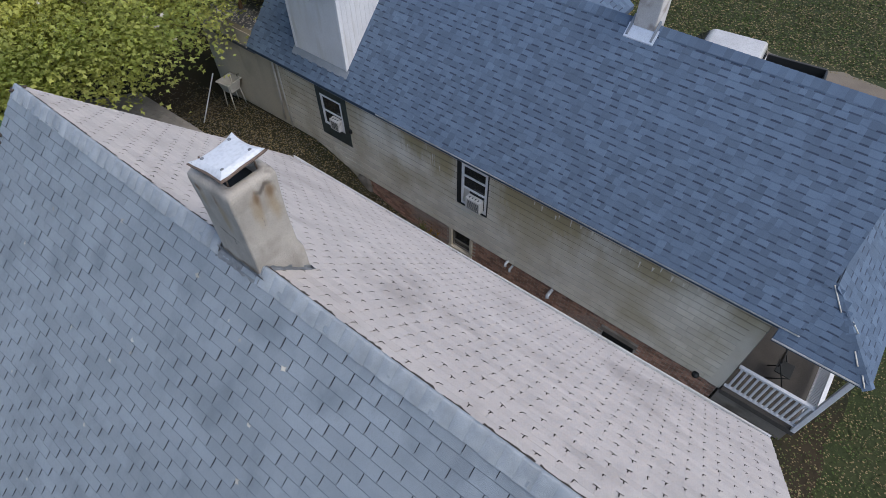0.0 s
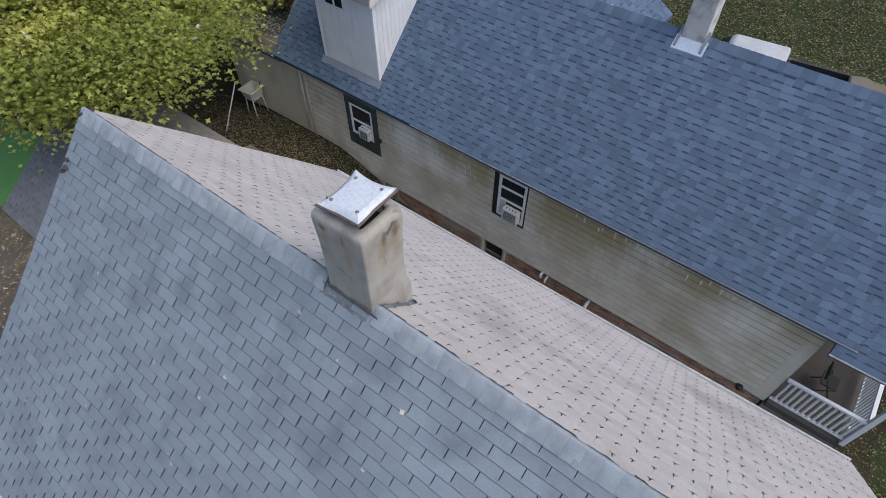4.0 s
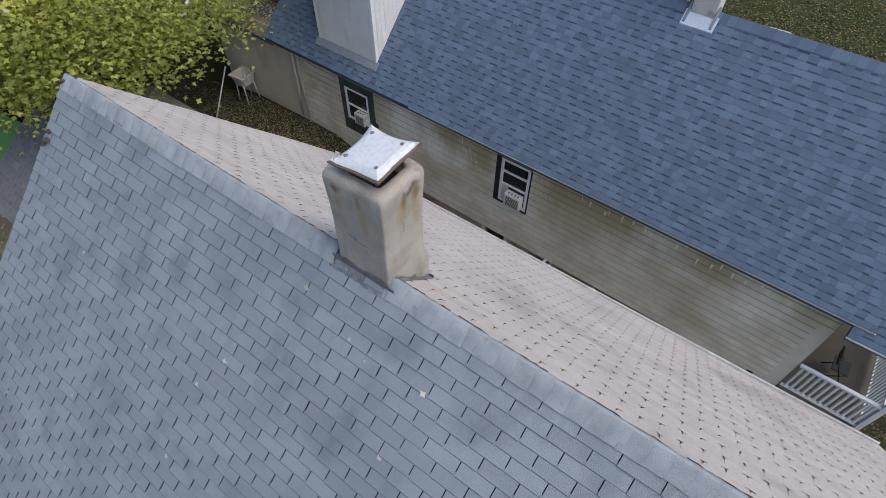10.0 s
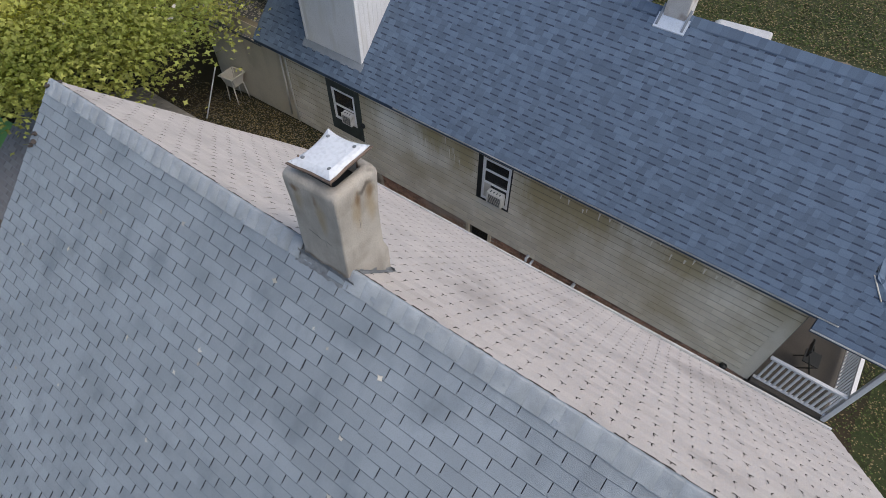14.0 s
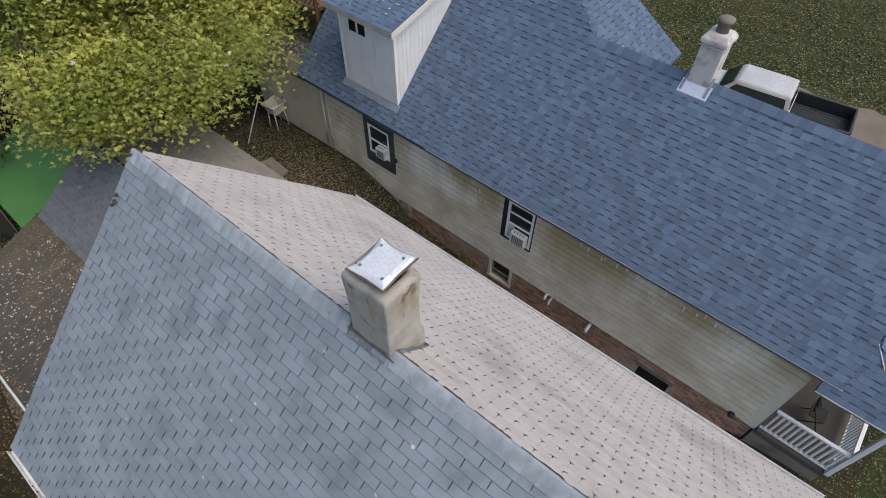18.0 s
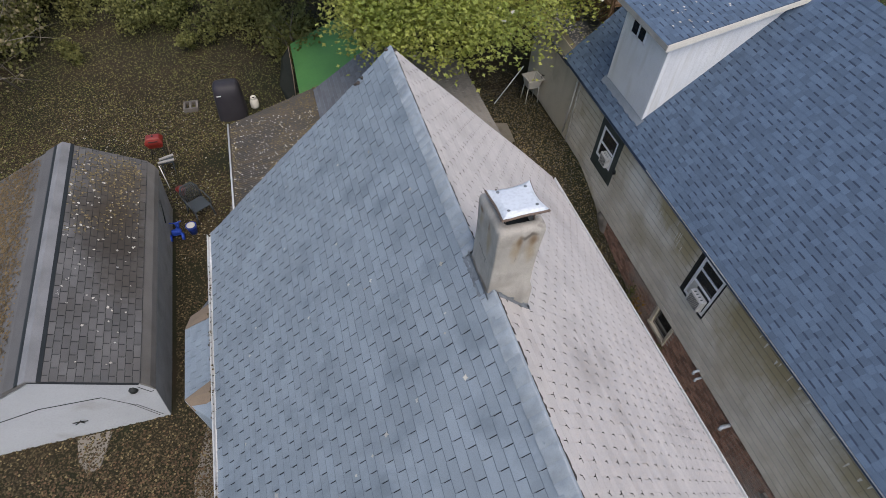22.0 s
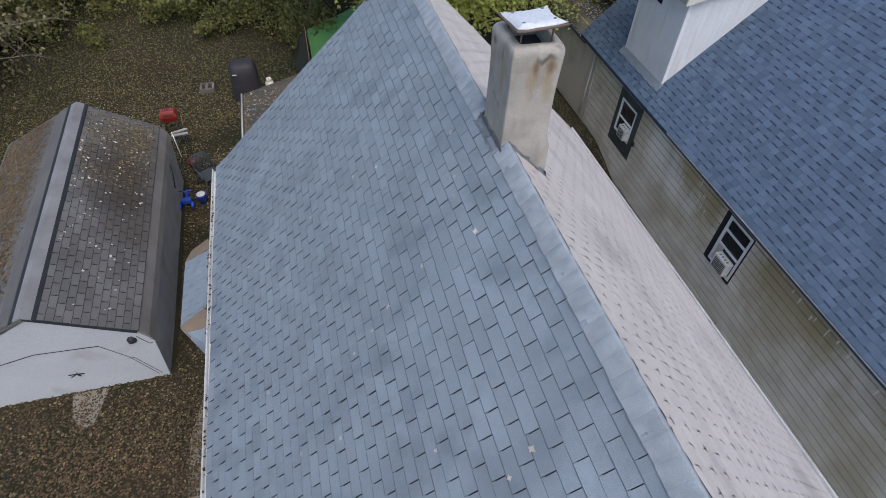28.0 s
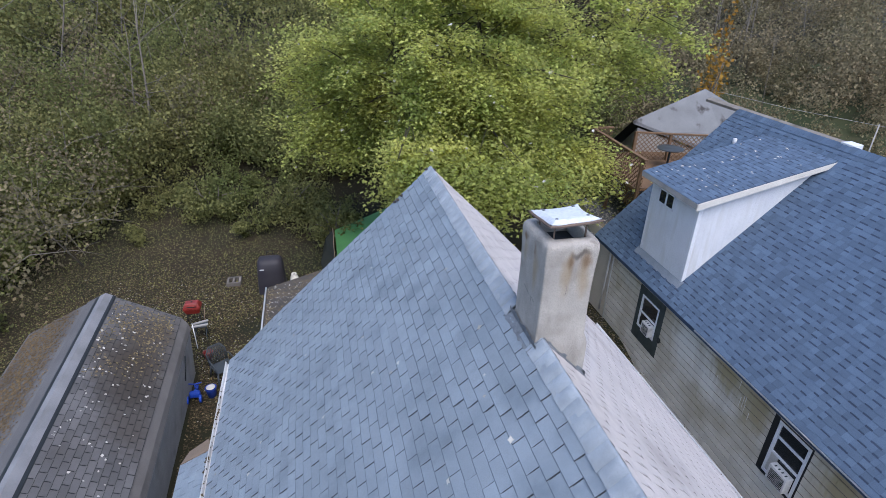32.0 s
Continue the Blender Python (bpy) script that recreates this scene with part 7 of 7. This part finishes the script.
rng = random.Random(91)
for x, y, r, h in ((-8, 27, 3.0, 3.2), (-4, 31, 3.4, 3.6), (-13, 24, 3.0, 3.0), (-16, 19, 2.6, 2.6), (-11, 33, 3.6, 4.0), (-18, 29, 3.6, 4.2), (-2, 25, 2.4, 2.2), (-13.5, 16.5, 1.8, 1.7), (1, 30, 3.2, 4.4),
                   (-22, 23, 3.2, 3.6), (-13.5, 20, 2.4, 2.4), (-11.5, 25, 2.6, 2.8), (-16, 24.5, 2.6, 3.4), (-14, 28.5, 3.0, 3.6), (-9, 30, 2.8, 3.0), (-5.5, 27.5, 2.2, 1.8), (-16, 14.5, 1.8, 2.0), (-12.8, 13.2, 1.2, 1.2), (2.5, 26, 2.4, 2.6), (-19, 18, 2.4, 3.0), (6, 29, 3.0, 4.0), (-6.5, 21.5, 1.6, 1.2), (-12, 20.5, 1.8, 1.6), (-3, 20.5, 1.5, 1.3), (14, 27, 3.0, 3.2), (20, 24, 2.6, 2.4), (-1.2, 17.6, 1.4, 1.3)):
    bush((x, y, ground_z(x, y)), (r, r, h * 0.75), int(1500 * r), 0.15, BUSH, "green bushy undergrowth with thin bare stems", rng.randint(0, 9999))


def woods(name, count, xr, yr, hr, per, size, material, label, seed, slope=True):
    """Far woods: many clumps of leaves over the hillside, as one mass."""
    r = np.random.RandomState(seed)
    pos = []
    for _ in range(count):
        x, y = r.uniform(*xr), r.uniform(*yr)
        h = r.uniform(*hr)
        w = h * r.uniform(0.4, 0.7)
        z0 = ground_z(x, min(y, 90))
        sub = r.normal(size=(9, 3))
        sub /= np.linalg.norm(sub, axis=1)[:, None]
        q = sub[r.randint(0, 9, per)] * 0.75 + r.normal(size=(per, 3)) * 0.22
        pos.append(np.array((x, y, z0 + h * 0.55)) + q * np.array((w, w, h * 0.5)))
    ob = leaf_cloud(name, np.concatenate(pos), size, material)
    return tagged(ob, label, "woods", kind="stuff")


woods("far_woods", 150, (-46, 12), (30, 62), (4, 9), 900, 0.24, BUSH, "green wooded hillside in early autumn", 3)
woods("far_woods", 110, (8, 60), (27, 64), (3, 7), 900, 0.22, BRUSH, "brown brushy hillside behind the neighbour's house", 4)
woods("far_woods", 70, (-46, 60), (58, 88), (8, 14), 700, 0.4, BUSH, "distant wood on the hilltop", 6)
woods("far_woods", 60, (-30, 20), (26, 45), (2, 5), 500, 0.2, BRUSH, "brown undergrowth between the trees", 8)
woods("undergrowth", 85, (-27, -10), (15, 34), (1.8, 4.2), 750, 0.16, BUSH, "green and yellowish undergrowth at the wood's edge", 12)
woods("undergrowth", 60, (-28, -11), (14.5, 34), (1.8, 4.4), 600, 0.15, BRUSH, "brown and yellowing undergrowth at the wood's edge", 16)
woods("undergrowth", 45, (-10, 5), (24, 35), (1.8, 4.2), 750, 0.16, BUSH, "green undergrowth behind the yard", 13)
woods("hillside_brush", 110, (15, 60), (21, 42), (1.2, 3.6), 650, 0.17, BRUSH, "brown brush on the slope behind the houses", 14)
woods("scrub", 60, (-10, 0), (18.5, 26), (0.5, 1.5), 380, 0.11, BUSH, "low green scrub between fallen leaves", 15)
# orange saplings by the old roof
bush((21, 25, ground_z(21, 25)), (1.3, 1.3, 4.2), 700, 0.24, RUSSET, "slender sapling with orange autumn leaves", 44)


def bare_tree(x, y, h, seed, lean=0.0):
    """A leafless tree: trunk, limbs and twigs."""
    r = random.Random(seed)
    z0 = ground_z(x, min(y, 90))
    t = thing("bare_tree", (x, y, z0), "bare gray-brown tree in the woods", "tree", "bare trees on the hillside")
    p0, p1 = Vector((x, y, z0 - 0.1)), Vector((x + lean, y + r.uniform(-1, 1), z0 + h))
    tube("trunk", [p0, p0.lerp(p1, 0.4) + Vector((r.uniform(-.3, .3), 0, 0)), p0.lerp(p1, 0.75), p1], [0.009 * h, 0.007 * h, 0.0045 * h, 0.006], TWIG, t, sides=6)
    for k in range(9):
        s = p0.lerp(p1, r.uniform(0.3, 0.95))
        e = s + Vector((r.uniform(-1, 1) * h * 0.35, r.uniform(-1, 1) * h * 0.35, r.uniform(0.05, 0.35) * h))
        tube("branch", [s, s.lerp(e, 0.5) + Vector((0, 0, -0.1)), e], [0.003 * h, 0.002 * h, 0.004], TWIG, t, sides=5)


for k in range(14):
    bare_tree(rng.uniform(-32, -8), rng.uniform(24, 44), rng.uniform(4, 9), 300 + k, rng.uniform(-3.5, 3.5))
for k in range(26):
    bare_tree(rng.uniform(10, 48), rng.uniform(25, 48), rng.uniform(4, 9), 400 + k, rng.uniform(-1.5, 1.5))
for k in range(20):
    bare_tree(rng.uniform(-20, -10.5), rng.uniform(14.5, 25), rng.uniform(2.6, 4.6), 500 + k, rng.uniform(-1.8, 2.2))
# fallen pale branches reaching out over the yard's edge
for k, (a, b) in enumerate((((-15, 19, 0.9), (-8.5, 20.5, 2.6)), ((-14, 17, 0.8), (-9, 18.2, 2.0)), ((-15, 22, 2.0), (-9.5, 24, 4.2)), ((-14, 15.5, 0.6), (-9.6, 16.4, 1.5)))):
    br = thing("branch", a, "pale bare branch arching from the brush", "branch", "pale branches")
    a, b = Vector(a), Vector(b)
    mid = a.lerp(b, 0.5) + Vector((0, 0, 0.9))
    tube("bough", [a - Vector((0, 0, 0.9)), a.lerp(mid, 0.6), mid, mid.lerp(b, 0.6) + Vector((0, 0, 0.2)), b], [0.03, 0.026, 0.02, 0.013, 0.005], TWIG, br, sides=6)
    for q in range(6):
        s = mid.lerp(b, q / 7) if q > 1 else a.lerp(mid, 0.4 + 0.3 * q)
        e = s + Vector((rng.uniform(-1.2, 1.6), rng.uniform(-1.2, 1.2), rng.uniform(-0.1, 0.8)))
        tube("twig", [s, s.lerp(e, 0.5) + Vector((0, 0, 0.12)), e], [0.011, 0.008, 0.003], TWIG, br, sides=5)

# dry weeds by the basement window
for x, y, r in ((6.8, 3.75, 0.22), (6.85, 4.15, 0.16), (6.78, 2.35, 0.15)):
    wz = gz(x, y)
    weed = thing("weed", (x, y, wz), "tuft of dry tan weeds against the foundation", "weed", "weeds by the foundation")
    for k in range(16):
        a = k * 2.4
        tip = Vector((x + r * math.cos(a), y + r * math.sin(a), wz + rng.uniform(0.4, 0.95)))
        tube("stalk", [(x, y, wz - 0.03), Vector((x, y, wz)).lerp(tip, 0.5) + Vector((0, 0, 0.12)), tip], [0.008, 0.006, 0.002], TWIG, weed, sides=4)
    leaf_cloud("blades", np.array((x, y, wz + 0.5)) + NR.normal(size=(90, 3)) * np.array((r * 0.5, r * 0.5, 0.2)), 0.07, RUSSET if r > 0.2 else BUSH, weed)["kind"] = "stuff"

# ---- fallen leaves ----
def scatter(name, n, xr, yr, zf, size, material, label, keep=None, flat=1.0, lift=0.012, shape=KITE, up=None):
    xs, ys = NR.uniform(*xr, n), NR.uniform(*yr, n)
    if name != "roof_leaves":  # thin out towards the open borders
        d = np.minimum(ys - yr[0], yr[1] - ys)
        d = np.minimum(d, xs - xr[0]) if xr[0] < -10 else d
        d = np.minimum(d, xr[1] - xs) if xr[1] > 30 else d
        stay = NR.rand(n) < d / 2.5
        xs, ys = xs[stay], ys[stay]
    pos = np.array([(x, y, zf(x, y) + lift) for x, y in zip(xs, ys) if keep is None or keep(x, y)])
    return tagged(leaf_cloud(name, pos, size, material, shape=shape, flat=flat, up=up), label, "leaves", kind="stuff")


def clear(x, y):
    inside = -9.6 < x < -5.7 and 3.75 < y < 10.4 or -3.3 < x < 3.3 and y < 4.7 or -0.6 < x < 3.6 and y < 11.8
    return not inside and noise.noise(Vector((x * 0.45, y * 0.45, 4))) > -0.7 + 0.6 * NR.rand()


scatter("leaf_litter", 165000, (-14.5, -3.4), (-6.5, 18), ground_z, 0.055, LITTER, "brown and tan fallen leaves on the yard", clear, lift=0.045)
scatter("leaf_litter", 38000, (-22, 4), (14, 30), ground_z, 0.085, LITTER, "brown fallen leaves at the wood's edge", clear)
scatter("gravel", 16000, (3.7, 7.1), (-5, 16), ground_z, 0.045, PEBBLE, "gray gravel between the houses", flat=0.5)
scatter("leaf_litter", 16000, (3.7, 7.1), (-5, 16), ground_z, 0.055, TANLEAF, "dark fallen leaves in the gap between the houses")
scatter("leaf_litter", 9000, (3.8, 13), (-13, -4.7), lambda x, y: ground_z(x, y) + 0.08, 0.045, TANLEAF, "tan leaves on the grass by the porch")
scatter("leaf_litter", 42000, (13.5, 36), (-16, 22), lambda x, y: ground_z(x, y) + 0.11, 0.085, TANLEAF, "tan leaves scattered on the lawn")
scatter("grass", 110000, (13.5, 36), (-16, 22), lambda x, y: ground_z(x, y) + 0.09, 0.11, GRASS, "tufts of dull green grass on the lawn", lambda x, y: not (18.2 < x < 23.4 and y < 0.2), flat=0.2)
scatter("grass", 16000, (3.8, 13), (-13, -4.7), lambda x, y: ground_z(x, y) + 0.08, 0.05, GRASS, "tufts of dull green grass by the porch", flat=0.2)
scatter("ground_cover", 45000, (-14, -1), (9, 26), ground_z, 0.05, BUSH, "low green weeds among the fallen leaves", clear, flat=0.3, lift=0.05)
scatter("leaf_litter", 2500, (-11, -3.4), (8, 17), ground_z, 0.06, PALELEAF, "pale yellow leaves on the yard", clear)
scatter("leaf_litter", 15000, (-13, -3.4), (-4, 19), ground_z, 0.06, TANLEAF, "tan leaves on the yard", clear, lift=0.05)
KS = 0.98 / 1.69
scatter("roof_leaves", 165, (-7.3, -5.95), (4, 10.3), lambda x, y: shed_z(1.865 + (-5.86 - x) * KS, y), 0.07, PALELEAF, "pale leaves stuck on the shed roof", lambda x, y: NR.rand() < 0.3 + 0.09 * (y - 4), up=(0.5, 0, 0.86), lift=0.032)
scatter("roof_leaves", 9000, (-9.6, -7.8), (3.9, 10.4), lambda x, y: shed_z(2.84 - (-7.55 - x) * 1.02 / 2.1, y), 0.065, DRIFTLEAF, "drift of brown leaves on the shed roof", lambda x, y: x < -8.1 - 0.5 * NR.rand(), up=(-0.44, 0, 0.9), lift=0.025)
scatter("roof_leaves", 1700, (-7.3, -5.95), (6.2, 10.3), lambda x, y: shed_z(1.865 + (-5.86 - x) * KS, y), 0.06, TANLEAF, "brown leaves on the shed roof", lambda x, y: NR.rand() < (y - 7.2) / 2.6 and noise.noise(Vector((x, y, 7))) > -0.15, up=(0.5, 0, 0.86), lift=0.032)
scatter("roof_leaves", 6500, (LX0 + 0.05, LX1), (LY0, LY2), lambda x, y: 2.47 + (x - LX0) * 0.2 / (LX1 - LX0), 0.05, TANLEAF, "leaves strewn over the lean-to roof", lambda x, y: y < LY1 + (x - LX0) * (LY2 - LY1) / (LX1 - LX0) and (NR.rand() < 0.15 + 0.8 * ((x - LX0) / (LX1 - LX0)) ** 2 or x < LX0 + 0.2))
scatter("roof_leaves", 900, (LX0 + 0.05, LX1), (LY0, LY1), lambda x, y: 2.475 + (x - LX0) * 0.2 / (LX1 - LX0), 0.05, PALELEAF, "pale leaves strewn over the lean-to roof")
scatter("roof_leaves", 46, (-3.5, -0.3), (Y0, Y1), lambda x, y: roof_z(x), 0.06, PALELEAF, "a few pale leaves stuck on the gray slope", shape=LOBED, lift=0.03, up=(-0.7, 0, 0.7))
def NX(x, y):
    """Height of the blue roof, which stands slightly turned."""
    return bz(x) - 0.022 * (y - 2) * K


scatter("roof_leaves", 150, (6.85, 10.4), (-2, 10.7), NX, 0.065, PALELEAF, "pale leaves scattered on the blue roof", lambda x, y: NR.rand() < 0.15 + 0.085 * max(y, 0) and not (7.1 < x and 6.7 < y < 9.2) and (x < 9.8 or y > 4.6), shape=STAR, lift=0.03, up=(-0.69, 0, 0.72))
scatter("roof_leaves", 45, (7.1, 10.4), (6.8, 9.1), lambda x, y: 6.352 + (x - 7.05) * 0.2474, 0.085, PALELEAF, "pale leaves scattered on the dormer roof", shape=STAR, lift=0.03)
scatter("roof_leaves", 1500, (7.1, 11), (10.95, 14.2), lambda x, y: 3.33 + (x - 7.2) * 0.1, 0.09, PALELEAF, "leaves covering the low roof")
scatter("roof_leaves", 40, (3.63, 3.68), (Y0, Y1), lambda x, y: EZE - 0.06, 0.05, LITTER, "leaf scraps in the east gutter", flat=0)
scatter("roof_leaves", 260, (-3.66, -3.6), (Y0, Y1), lambda x, y: EZ - 0.05, 0.05, LITTER, "leaf scraps in the west gutter", lambda x, y: noise.noise(Vector((0, y, 2))) > -0.1, flat=0)

scatter("roof_leaves", 260, (7.25, 9.7), (6.76, 6.88), NX, 0.05, LITTER, "line of leaf scraps against the dormer wall", flat=0.3, up=(-0.69, 0, 0.72))
# curled brown leaves heaped in front of the shed and beside it
scatter("leaf_litter", 30000, (-12, -3.4), (-6.5, 3.9), ground_z, 0.06, BROWNLEAF, "curled brown leaves heaped before the shed", lambda x, y: clear(x, y) and NR.rand() < 0.75 + 0.9 * noise.noise(Vector((x * 0.5, y * 0.5, 4))), lift=0.06)
scatter("leaf_litter", 9000, (-12, -3.4), (3.9, 18), ground_z, 0.06, BROWNLEAF, "brown leaves drifted over the back yard", lambda x, y: clear(x, y) and NR.rand() < 0.5 + 1.1 * noise.noise(Vector((x * 0.4, y * 0.4, 8))), lift=0.05)
